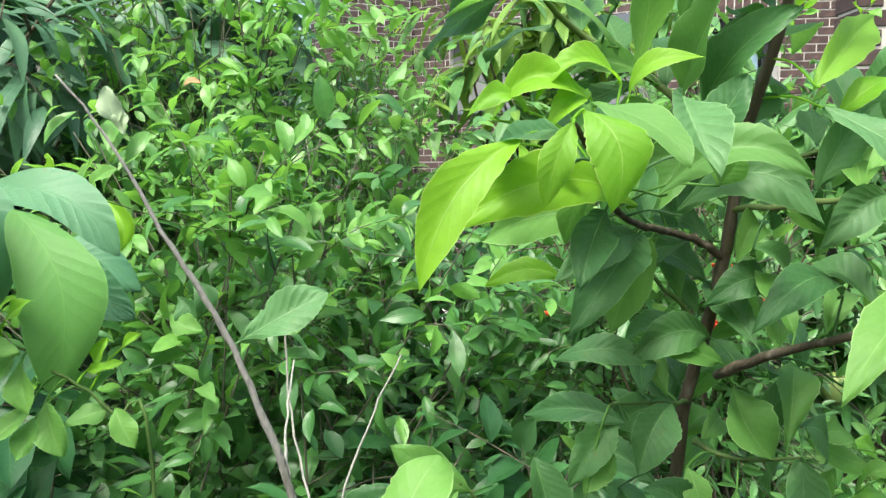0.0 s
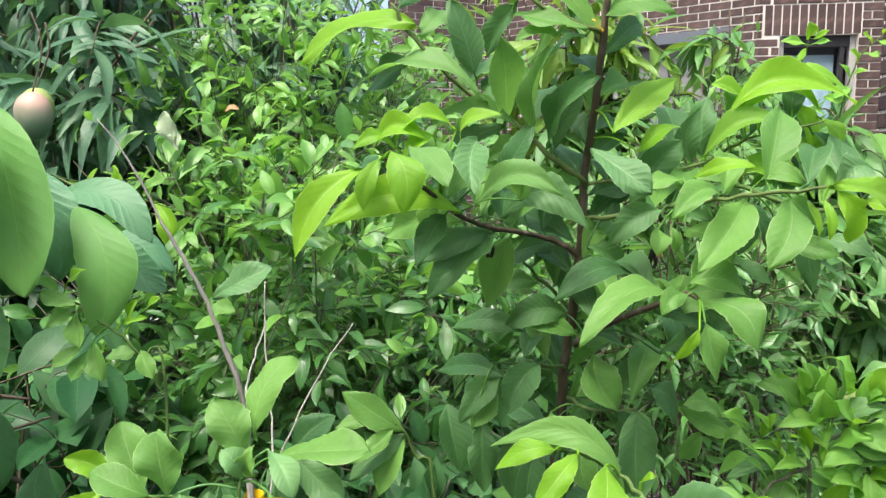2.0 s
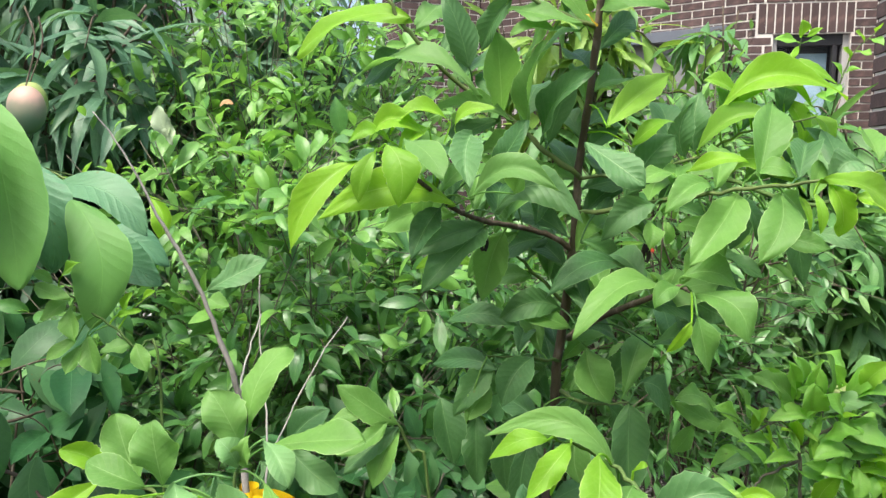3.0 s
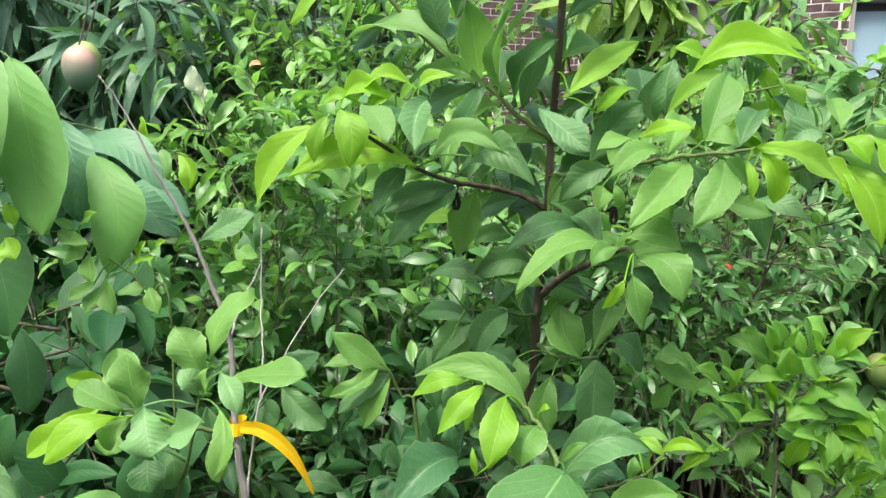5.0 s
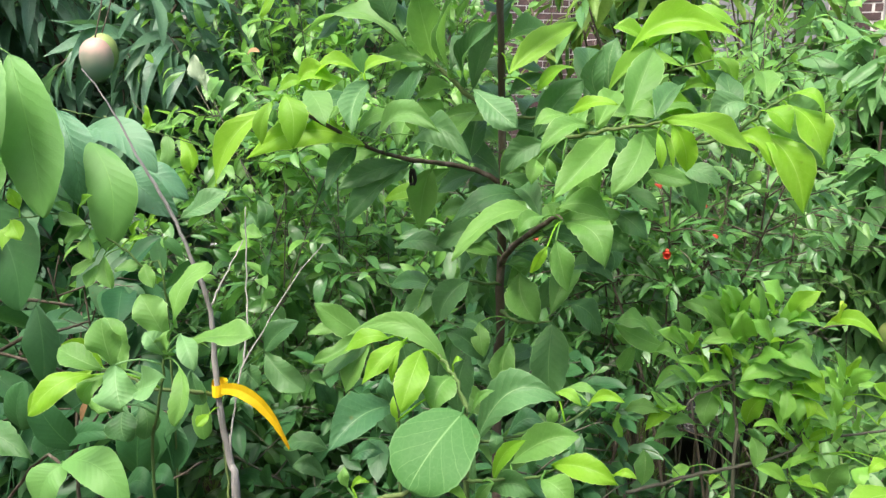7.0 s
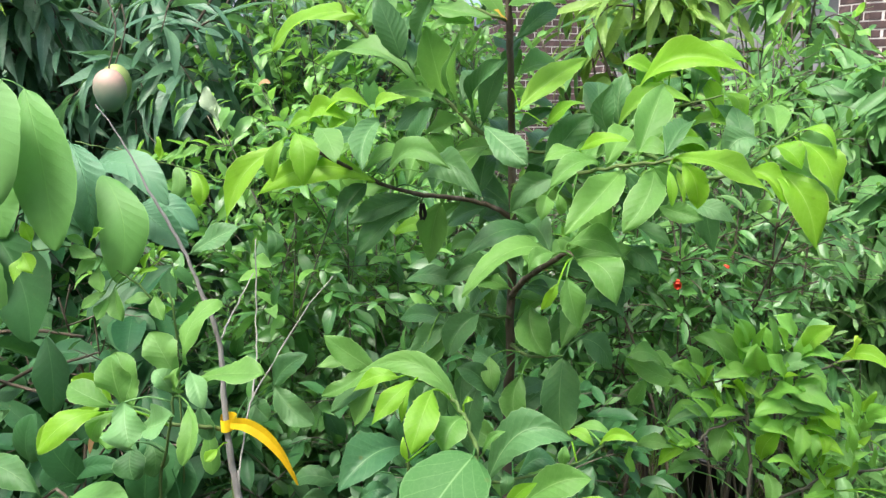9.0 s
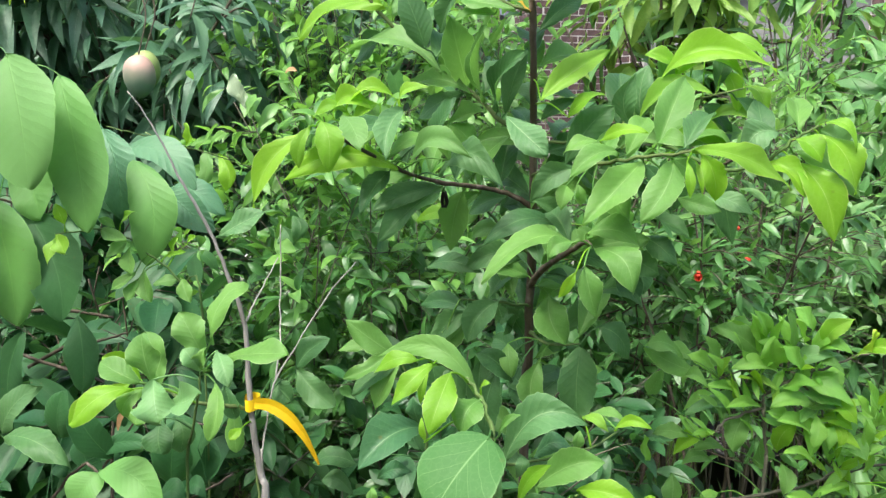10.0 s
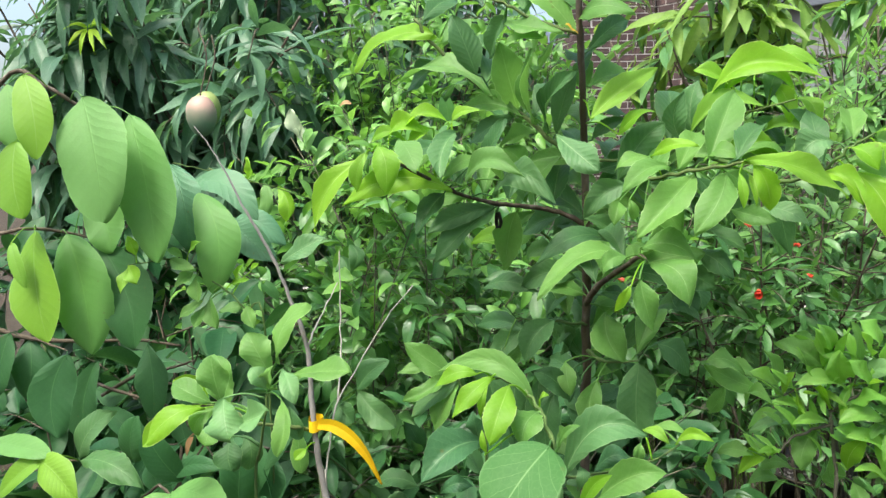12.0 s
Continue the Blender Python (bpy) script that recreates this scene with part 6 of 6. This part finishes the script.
leaf(lim, "p", (0.460, 0.735, 1.017), (0.380, 0.710, 1.011), 0.025, 0.06, sag=(0.003, -0.004, 0.010))
leaf(lim, "m", (0.454, 0.735, 1.014), (0.438, 0.710, 0.969), 0.028, 0.06, sag=(-0.004, -0.004, 0.001))
leaf(lim, "l", (0.467, 0.735, 1.012), (0.496, 0.710, 1.004), 0.024, 0.06, sag=(-0.002, -0.004, 0.004))
leaf(lim, "m", (0.393, 0.735, 1.057), (0.328, 0.710, 1.090), 0.030, 0.06, sag=(0.002, -0.004, -0.005))
leaf(lim, "m", (0.420, 0.735, 1.066), (0.394, 0.710, 1.112), 0.032, 0.06, sag=(-0.002, -0.004, 0.002))
leaf(lim, "l", (0.444, 0.735, 1.031), (0.401, 0.710, 1.049), 0.018, 0.06, sag=(0.006, -0.004, 0.006))
leaf(lim, "m", (0.332, 0.735, 1.019), (0.350, 0.710, 1.063), 0.021, 0.06, sag=(0.002, -0.004, 0.000))
leaf(lim, "l", (0.523, 0.715, 1.040), (0.475, 0.690, 1.040), 0.026, 0.06, sag=(-0.001, -0.004, 0.008))
leaf(lim, "l", (0.528, 0.715, 0.999), (0.484, 0.690, 1.025), 0.026, 0.06, sag=(-0.001, -0.004, 0.007))
leaf(lim, "y", (0.487, 0.715, 0.974), (0.503, 0.690, 1.023), 0.023, 0.06, sag=(-0.004, -0.004, 0.005))
leaf(lim, "l", (0.530, 0.715, 0.967), (0.493, 0.690, 0.986), 0.023, 0.06, sag=(0.001, -0.004, 0.007))
leaf(lim, "y", (0.469, 0.715, 1.048), (0.455, 0.690, 1.083), 0.017, 0.06, sag=(-0.004, -0.004, 0.002))
leaf(lim, "l", (0.485, 0.715, 1.051), (0.521, 0.690, 1.073), 0.022, 0.06, sag=(-0.002, -0.004, 0.006))
leaf(lim, "l", (0.507, 0.715, 1.074), (0.482, 0.690, 1.112), 0.023, 0.06, sag=(0.004, -0.004, 0.005))
low_mid = shrub("dark_understory_bush", "small bush growing beside the plant pots, leaves coloured dark for the shade", "bush", (0.42, 1.75), (0.3, 1.66, 0.22), (0.36, 0.22, 0.16), 16, 18, 8, 0.065, 0.42, SMALL_SHADED, 62, bark=BARK_DRAB, twig_len=0.14, stem_r=0.004, singles=60)
low_right = shrub("dark_understory_bush", "low dark bush in the shade beside the plant pots", "bush", (1.0, 1.75), (1.0, 1.75, 0.34), (0.42, 0.28, 0.27), 18, 20, 8, 0.07, 0.42, SMALL, 61, bark=BARK_DRAB, twig_len=0.2, young=SMALL_MID, young_from=0.6, singles=80)
def twig_leaves(plant, gap, size, seed, tones):
    """Short-stalked leaves along every thin twig of a plant, in all directions but down."""
    rng = np.random.default_rng(seed)
    for line in LINES[plant.name]:
        run = np.concatenate([[0], np.cumsum(np.linalg.norm(np.diff(line, axis=0), axis=1))])
        if run[-1] > 0.34:
            continue
        for d in np.arange(run[-1] * 0.15, run[-1], gap):
            p = np.array([np.interp(d, run, line[:, k]) for k in range(3)])
            way = rng.normal(0, 0.8, 3) + np.array((0, -0.1, 0.35))
            way /= np.linalg.norm(way)
            ln = size * rng.uniform(0.55, 1.15)
            leaf(plant, rng.choice(tones), tuple(p + way * 0.004), tuple(p + way * ln), ln * rng.uniform(0.26, 0.36), rng.uniform(0.05, 0.2))


twig_leaves(lim, 0.009, 0.05, 31, ["l", "l", "l", "y", "m"])
lime = shrub("lime_bush", "low lime bush with small bright leaves", "bush", (0.86, 1.02), (0.86, 1.02, 0.6), (0.28, 0.2, 0.28), 13, 15, 8, 0.062, 0.36, SMALL, 13, bark=BARK_GREEN, young=SMALL_MID, young_from=0.7, twig_len=0.18, singles=200)

# a shoot of new yellow leaves on the mango tree
LINES[mango_left.name] = [np.array([(-1.574, 1.800, 1.780), (-1.554, 1.550, 1.750)])]
leaf(mango_left, "q", (-1.554, 1.550, 1.750), (-1.606, 1.500, 1.749), 0.017, 0.08, "lance", sag=(0.007, -0.005, 0.012))
leaf(mango_left, "q", (-1.554, 1.550, 1.750), (-1.594, 1.500, 1.698), 0.017, 0.08, "lance", sag=(0.007, -0.005, 0.012))
leaf(mango_left, "q", (-1.554, 1.550, 1.750), (-1.547, 1.500, 1.667), 0.017, 0.08, "lance", sag=(0.007, -0.005, 0.012))
leaf(mango_left, "q", (-1.554, 1.550, 1.750), (-1.487, 1.500, 1.663), 0.017, 0.08, "lance", sag=(0.007, -0.005, 0.012))
leaf(mango_left, "q", (-1.554, 1.550, 1.750), (-1.435, 1.500, 1.672), 0.017, 0.08, "lance", sag=(0.008, -0.005, 0.012))
leaf(mango_left, "q", (-1.554, 1.550, 1.750), (-1.408, 1.500, 1.709), 0.017, 0.08, "lance", sag=(0.008, -0.005, 0.012))
leaf(mango_left, "q", (-1.554, 1.550, 1.750), (-1.448, 1.500, 1.748), 0.017, 0.08, "lance", sag=(0.008, -0.005, 0.012))

# tall sprigs of the open shrub before the window
WOOD[shoots.name], WOOD[shoots.name + "_young"] = BARK_GREEN, BARK_GREEN
stick(shoots, "branch", [(0.777, 2.120, 1.569), (0.782, 2.120, 1.607), (0.791, 2.120, 1.637), (0.801, 2.120, 1.667), (0.804, 2.120, 1.705)], 0.0024, 0.0012)
stick(shoots, "branch", [(0.893, 2.120, 1.484), (0.914, 2.120, 1.583), (0.944, 2.120, 1.658), (0.997, 2.120, 1.709)], 0.0024, 0.0012)
leaf(shoots, "l", (0.800, 2.120, 1.681), (0.726, 2.090, 1.686), 0.025, 0.06)
leaf(shoots, "l", (0.806, 2.120, 1.678), (0.854, 2.090, 1.684), 0.025, 0.06)
leaf(shoots, "y", (0.816, 2.120, 1.695), (0.848, 2.090, 1.714), 0.022, 0.06)
leaf(shoots, "y", (0.803, 2.120, 1.693), (0.796, 2.090, 1.736), 0.044, 0.06)
leaf(shoots, "l", (0.790, 2.120, 1.652), (0.766, 2.090, 1.629), 0.017, 0.06)
leaf(shoots, "y", (0.800, 2.120, 1.672), (0.775, 2.090, 1.632), 0.017, 0.06)
leaf(shoots, "l", (0.907, 2.120, 1.568), (0.869, 2.090, 1.532), 0.034, 0.06)
leaf(shoots, "l", (0.915, 2.120, 1.586), (0.878, 2.090, 1.625), 0.028, 0.06)
leaf(shoots, "l", (0.920, 2.120, 1.598), (0.949, 2.090, 1.606), 0.028, 0.06)
leaf(shoots, "y", (0.932, 2.120, 1.628), (0.906, 2.090, 1.663), 0.027, 0.06)
leaf(shoots, "l", (0.944, 2.120, 1.653), (0.974, 2.090, 1.644), 0.028, 0.06)
leaf(shoots, "y", (0.965, 2.120, 1.678), (0.931, 2.090, 1.704), 0.027, 0.06)
leaf(shoots, "l", (0.977, 2.120, 1.687), (1.003, 2.090, 1.665), 0.028, 0.06)
leaf(shoots, "y", (0.990, 2.120, 1.704), (0.999, 2.090, 1.723), 0.025, 0.06)
leaf(shoots, "l", (0.901, 2.120, 1.530), (0.843, 2.090, 1.539), 0.030, 0.06)
leaf(shoots, "l", (0.783, 2.120, 1.599), (0.812, 2.090, 1.581), 0.030, 0.06)
leaf(shoots, "m", (0.780, 2.120, 1.591), (0.739, 2.090, 1.608), 0.031, 0.06)

# ---- grass and paving ----
def grass_patch():
    rng = np.random.default_rng(31)
    m = 14000
    pos = np.stack([rng.normal(0.3, 1.7, m), rng.normal(2.2, 1.3, m), np.full(m, 0.0)], axis=1)
    pos += rng.normal(0, 0.03, (m, 3)) * np.array((1, 1, 0))
    dirs = np.stack([rng.normal(0, 0.35, m), rng.normal(0, 0.35, m), np.ones(m)], axis=1)
    face = rng.normal(0, 1, (m, 3)) + np.array((0, -0.5, 0.2))
    ob = foliage("grass", None, pos, dirs, face, rng.uniform(0.08, 0.26, m), rng.uniform(0.004, 0.008, m), GRASS, "lance", 0.4, rng, 5, 2)
    return tagged(ob, "long green grass between the shrubs", "grass", kind="stuff")


grass_patch()
PAVING = rough_material("pale_concrete", (0.3, 0.29, 0.27), (0.4, 0.39, 0.36), 3, 0.9, 0.4, 0.004, (1, 1, 1), (0.35, 0.33, 0.3))
pavement = tagged(part("pavement", rounded_box(-6, 6, 4.9, 7.4, -0.05, 0.035, 0.01), PAVING, None), "pale concrete path along the house wall", "pavement", kind="structure")


# ---- fruit, flowers, tape, pots ----
def mango_fruit(place, width, height, stem_top, label, skin):
    fruit = thing("mango_fruit", place, label, "fruit", "mangoes on the trees")
    bm = bmesh.new()
    bmesh.ops.create_uvsphere(bm, u_segments=28, v_segments=18, radius=1)
    for v in bm.verts:
        x, y, z = v.co
        lean = 0.16 * (1 - z * z) * (1 if x > 0 else 0.6)
        v.co = Vector((x * width / 2 * (1 + 0.10 * z) + lean * width * 0.18 * -z, y * width / 2 * 0.88 * (1 + 0.08 * z), z * height / 2))
    for f in bm.faces:
        f.smooth = True
    me = bpy.data.meshes.new("fruit")
    bm.to_mesh(me)
    bm.free()
    me.materials.append(skin)
    ob = new("fruit", me)
    ob.parent = fruit
    top = np.array(place) + np.array((0, 0, height / 2 - 0.004))
    v, f = tube_data(smooth_line([top, top * 0.6 + np.array(stem_top) * 0.4 + np.array((0.018, 0.01, 0.03)), np.array(stem_top)], 6), 0.0017, 0.0022, 7, 0.2, STICK_RNG)
    part("fruit_stalk", mesh_of("fruit_stalk", v, f, BARK), None, fruit)
    return fruit


mango_fruit((-0.947, 1.32, 1.456), 0.08, 0.103, (-0.97, 1.36, 1.68), "ripening mango, pale red above and green below, hanging", MANGO_BLUSH)
# a second mango behind the first
mango_fruit((-1.030, 1.440, 1.478), 0.078, 0.1, (-1.020, 1.470, 1.678), "green mango partly hidden behind a ripening one", MANGO_GREEN)
mango_fruit((1.0, 2.24, 0.655), 0.075, 0.10, (0.98, 2.35, 0.84), "green mango hanging low before the wooden fence", MANGO_GREEN)


def tape_tie():
    tie = thing("marking_tape", (-0.073, 0.451, 1.056), "yellow plastic tape tied round the grey stem", "tape")
    c = np.array(TAPE_AT)
    w = 0.0135
    ring, n = [], 18
    bm = bmesh.new()
    rows = []
    for i in range(n + 1):
        a = 2 * math.pi * i / n
        r = 0.0085 + 0.001 * math.sin(3 * a)
        p = Vector((c[0] + r * math.cos(a), c[1] + r * math.sin(a), c[2] + 0.002 * math.sin(a)))
        rows.append((bm.verts.new(p + Vector((0, 0, -w / 2))), bm.verts.new(p + Vector((0, 0, w / 2)))))
    for a, b in zip(rows, rows[1:]):
        bm.faces.new((a[0], b[0], b[1], a[1]))
    part("loop", bm, TAPE, tie)
    # the free end bows out and hangs
    bm = bmesh.new()
    line = smooth_line(TAPE_TAIL, 8)
    tang = np.gradient(line, axis=0)
    rows = []
    for i, p in enumerate(line):
        t = Vector(tang[i]).normalized()
        up = t.cross(Vector((0.25, -1, 0.15))).normalized()
        wd = w * (0.62 + 0.5 * math.sin(math.pi * min(1, i / (len(line) - 1) * 1.2 + 0.1))) * (1 - 0.75 * (i / (len(line) - 1)) ** 3)
        p = Vector(p)
        rows.append((bm.verts.new(p - up * wd / 2), bm.verts.new(p + Vector((0, 0.0015, 0))), bm.verts.new(p + up * wd / 2)))
    for a, b in zip(rows, rows[1:]):
        bm.faces.new((a[0], b[0], b[1], a[1]))
        bm.faces.new((a[1], b[1], b[2], a[2]))
    bmesh.ops.solidify(bm, geom=bm.faces[:], thickness=0.0005)
    part("tail", bm, TAPE, tie)
    return tie


# the tape on the grey stem
TAPE_AT = (-0.069, 0.451, 1.061)
TAPE_TAIL = [(-0.063, 0.445, 1.062), (-0.041, 0.442, 1.064), (-0.021, 0.443, 1.055), (-0.004, 0.446, 1.036), (0.006, 0.451, 1.013), (0.010, 0.456, 0.997)]
tape_tie()

PETAL = rough_material("red_petal", (0.62, 0.05, 0.025), (0.75, 0.10, 0.04), 60, 0.5, 0.2, 0.001)


def red_flower(place, size, turn):
    """A pomegranate flower: thick calyx cup with crumpled petals."""
    fl = thing("pomegranate_flower", place, "red-orange pomegranate flower on a thin twig", "flower", "pomegranate flowers")
    bm = bmesh.new()
    rng = random.Random(int(turn * 10))
    prof = ((0.12, -0.9), (0.3, -0.6), (0.34, -0.2), (0.42, 0.1), (0.6, 0.45))
    rings = [[bm.verts.new(Vector((r * math.cos(2 * math.pi * k / 10), r * math.sin(2 * math.pi * k / 10), z)) * size * (1 + (0.15 if k % 2 and z > 0.3 else 0))) for k in range(10)] for r, z in prof]
    for a, b in zip(rings, rings[1:]):
        for k in range(10):
            bm.faces.new((a[k], a[(k + 1) % 10], b[(k + 1) % 10], b[k]))
    bm.faces.new(rings[0][::-1])
    tilt = Matrix.Rotation(radians(110), 4, "X")
    tilt = Matrix.Rotation(turn, 4, "Z") @ tilt
    bmesh.ops.transform(bm, matrix=Matrix.Translation(place) @ tilt, verts=bm.verts)
    part("calyx", bm, PETAL, fl)
    for q in range(5):
        bm = bmesh.new()
        g = [[bm.verts.new(Vector(((j - 1.5) * 0.28 * (1 - 0.4 * abs(i - 1.5) / 1.5), 0.25 + 0.08 * i + rng.uniform(-0.05, 0.05), 0.3 + i * 0.28)) * size) for j in range(4)] for i in range(4)]
        for i in range(3):
            for j in range(3):
                bm.faces.new((g[i][j], g[i][j + 1], g[i + 1][j + 1], g[i + 1][j]))
        bmesh.ops.transform(bm, matrix=Matrix.Translation(place) @ tilt @ Matrix.Rotation(q * 1.257, 4, "Z"), verts=bm.verts)
        part("petal", bm, PETAL, fl)
    return fl


# pomegranate flowers
red_flower((0.375, 1.200, 1.085), 0.0115, 0.0)
red_flower((0.456, 1.220, 1.116), 0.0055, 1.0)
red_flower((0.121, 1.250, 1.090), 0.007, 2.0)
red_flower((0.432, 1.432, 1.140), 0.0055, 3.0)
red_flower((0.350, 1.300, 1.195), 0.007, 1.5)
red_flower((0.437, 1.350, 1.152), 0.006, 2.5)


def plant_pot(place, radius, height, label):
    ob = thing("plant_pot", place, label, "plant pot", "black nursery pots")
    bm = bmesh.new()
    prof = ((radius * 0.78, 0), (radius * 0.97, height * 0.86), (radius * 1.05, height * 0.86), (radius * 1.06, height), (radius * 0.99, height), (radius * 0.95, height * 0.88), (radius * 0.9, height * 0.84))
    rings = [[bm.verts.new((place[0] + r * math.cos(2 * math.pi * k / 36), place[1] + r * math.sin(2 * math.pi * k / 36), place[2] + z)) for k in range(36)] for r, z in prof]
    for a, b in zip(rings, rings[1:]):
        for k in range(36):
            bm.faces.new((a[k], a[(k + 1) % 36], b[(k + 1) % 36], b[k])).smooth = True
    bm.faces.new(rings[0][::-1])
    body = part("pot", bm, PLASTIC, ob)
    bm = bmesh.new()
    prof = ((radius * 1.055, height * 0.87), (radius * 1.085, height * 0.88), (radius * 1.09, height * 0.985), (radius * 1.065, height * 1.012), (radius * 1.02, height * 1.008))
    rings = [[bm.verts.new((place[0] + r * math.cos(2 * math.pi * k / 36), place[1] + r * math.sin(2 * math.pi * k / 36), place[2] + z)) for k in range(36)] for r, z in prof]
    for a, b in zip(rings, rings[1:]):
        for k in range(36):
            bm.faces.new((a[k], a[(k + 1) % 36], b[(k + 1) % 36], b[k])).smooth = True
    part("rim", bm, PLASTIC, body)
    bm = bmesh.new()
    rng = random.Random(5)
    rings = [[bm.verts.new((place[0] + r * radius * math.cos(2 * math.pi * k / 30), place[1] + r * radius * math.sin(2 * math.pi * k / 30), place[2] + height * 0.93 + rng.uniform(-0.006, 0.006))) for k in range(30)] for r in (0.96, 0.7, 0.4, 0.12)]
    for a, b in zip(rings, rings[1:]):
        for k in range(30):
            bm.faces.new((a[k], a[(k + 1) % 30], b[(k + 1) % 30], b[k]))
    bm.faces.new(rings[-1])
    soil = part("soil", bm, GRAVEL, ob, "grey gritty potting soil")
    verts, faces = [], []
    for _ in range(260):
        a, r, s = rng.uniform(0, 2 * math.pi), radius * 0.93 * math.sqrt(rng.random()), rng.uniform(0.002, 0.006)
        c = Vector((place[0] + r * math.cos(a), place[1] + r * math.sin(a), place[2] + height * 0.93 + 0.003))
        o = len(verts)
        verts += [c + Vector(v) * s * rng.uniform(0.7, 1.3) for v in ((1, 0, 0), (0, 1, 0), (-1, 0, 0), (0, -1, 0), (0, 0, 0.8), (0, 0, -0.8))]
        faces += [(o + p, o + (p + 1) % 4, o + 4) for p in range(4)] + [(o + (p + 1) % 4, o + p, o + 5) for p in range(4)]
    tagged(part("grit", mesh_of("grit", verts, faces, GRIT, smooth=False), None, soil), kind="stuff")
    return ob


GRIT = rough_material("pale_grit", (0.12, 0.1, 0.09), (0.6, 0.55, 0.52), 60, 0.9)
GRAVEL = rough_material("potting_soil", (0.05, 0.042, 0.036), (0.14, 0.12, 0.11), 160, 0.95, 1.0, 0.01)
plant_pot((0.5, 2.33, 0.0), 0.13, 0.31, "round black plastic pot filled with gritty soil")
plant_pot((0.425, 1.25, 0.0), 0.15, 0.30, "black plastic pot half hidden under the lime twigs")
plant_pot((-0.42, 1.75, 0.0), 0.16, 0.36, "black plastic pot in the shade of the bush")


# ---- low wooden fence in the shade ----
fence = thing("wooden_fence", (1.3, 3.0, 0), "low dark weathered board fence behind the low mango", "fence")
for i in range(11):
    x = 0.72 + i * 0.102
    part("paling", rounded_box(x, x + 0.094, 3.0 + 0.004 * (i % 3), 3.022 + 0.004 * (i % 3), 0.0, 0.80 + 0.012 * ((i * 7) % 4), 0.004), FENCE, fence)
part("rail", rounded_box(0.7, 1.86, 3.033, 3.075, 0.6, 0.68, 0.004), FENCE, fence)
part("rail", rounded_box(0.7, 1.86, 3.033, 3.075, 0.15, 0.23, 0.004), FENCE, fence)

# bleached leaf on the cherry bush and dried husks on the custard apple
WOOD["barbados_cherry_bush"] = BARK_GREY
LINES["barbados_cherry_bush"] = [np.array([(-0.45, 1.2, 1.2), (-0.45, 1.2, 1.3)])]
# pale and withered leaves on the cherry bush
leaf(acerola, "w", (-0.467, 1.040, 1.394), (-0.478, 1.034, 1.445), 0.032, 0.10)
leaf(acerola, "w", (-0.463, 1.043, 1.418), (-0.460, 1.040, 1.380), 0.021, 0.10)
leaf(acerola, "k", (-0.359, 1.066, 1.450), (-0.382, 1.061, 1.446), 0.015, 0.10)
WOOD["barbados_cherry_bush_young"] = BARK_GREEN
stick(acerola, "branch", [(-0.620, 0.950, 1.335), (-0.556, 0.930, 1.316), (-0.470, 0.910, 1.307), (-0.401, 0.900, 1.297)], 0.0016, 0.0009)
leaf(acerola, "m", (-0.453, 0.900, 1.309), (-0.450, 0.885, 1.245), 0.029, 0.06, sag=(0.013, -0.004, 0.002))
leaf(acerola, "y", (-0.416, 0.890, 1.303), (-0.393, 0.875, 1.240), 0.030, 0.06, sag=(0.016, -0.004, 0.001))
leaf(acerola, "y", (-0.494, 0.900, 1.312), (-0.478, 0.885, 1.356), 0.019, 0.06, sag=(0.015, -0.004, 0.001))
leaf(acerola, "m", (-0.440, 0.900, 1.308), (-0.393, 0.885, 1.338), 0.023, 0.06, sag=(0.000, -0.004, 0.004))
leaf(acerola, "y", (-0.532, 0.910, 1.317), (-0.512, 0.895, 1.352), 0.015, 0.06, sag=(-0.004, -0.004, -0.002))
leaf(acerola, "m", (-0.489, 0.920, 1.309), (-0.428, 0.905, 1.355), 0.023, 0.06, sag=(0.005, -0.004, -0.011))
leaf(acerola, "d", (-0.427, 1.100, 1.146), (-0.412, 1.085, 1.092), 0.038, 0.06, sag=(0.017, -0.004, 0.005))
leaf(acerola, "d", (-0.400, 1.100, 1.169), (-0.390, 1.085, 1.116), 0.035, 0.06, sag=(0.019, -0.004, 0.005))
leaf(acerola, "m", (-0.428, 1.080, 1.124), (-0.376, 1.065, 1.102), 0.033, 0.06, sag=(-0.001, -0.004, -0.006))
HUSK = rough_material("dried_husk", (0.012, 0.01, 0.01), (0.04, 0.03, 0.028), 80, 0.6, 0.5, 0.001)


def dried_husk(top):
    top = np.array(top)
    for k, dx in enumerate((-0.0016, 0.002)):
        v, f = tube_data(smooth_line([top, top + np.array((dx, 0, -0.005)), top + np.array((dx * 1.4, 0.001, -0.012)), top + np.array((dx * 0.5, 0, -0.017))], 5), 0.0023, 0.0016, 8, 0.2, STICK_RNG)
        part("dried_husk", mesh_of("dried_husk", v, f, HUSK), None, sap)


leaf(sap, "d", (0.312, 0.740, 1.197), (0.324, 0.720, 1.156), 0.034, 0.06, sag=(0.001, -0.004, 0.004))
# dried husks
dried_husk((0.132, 0.521, 1.295))
dried_husk((0.279, 0.566, 1.283))
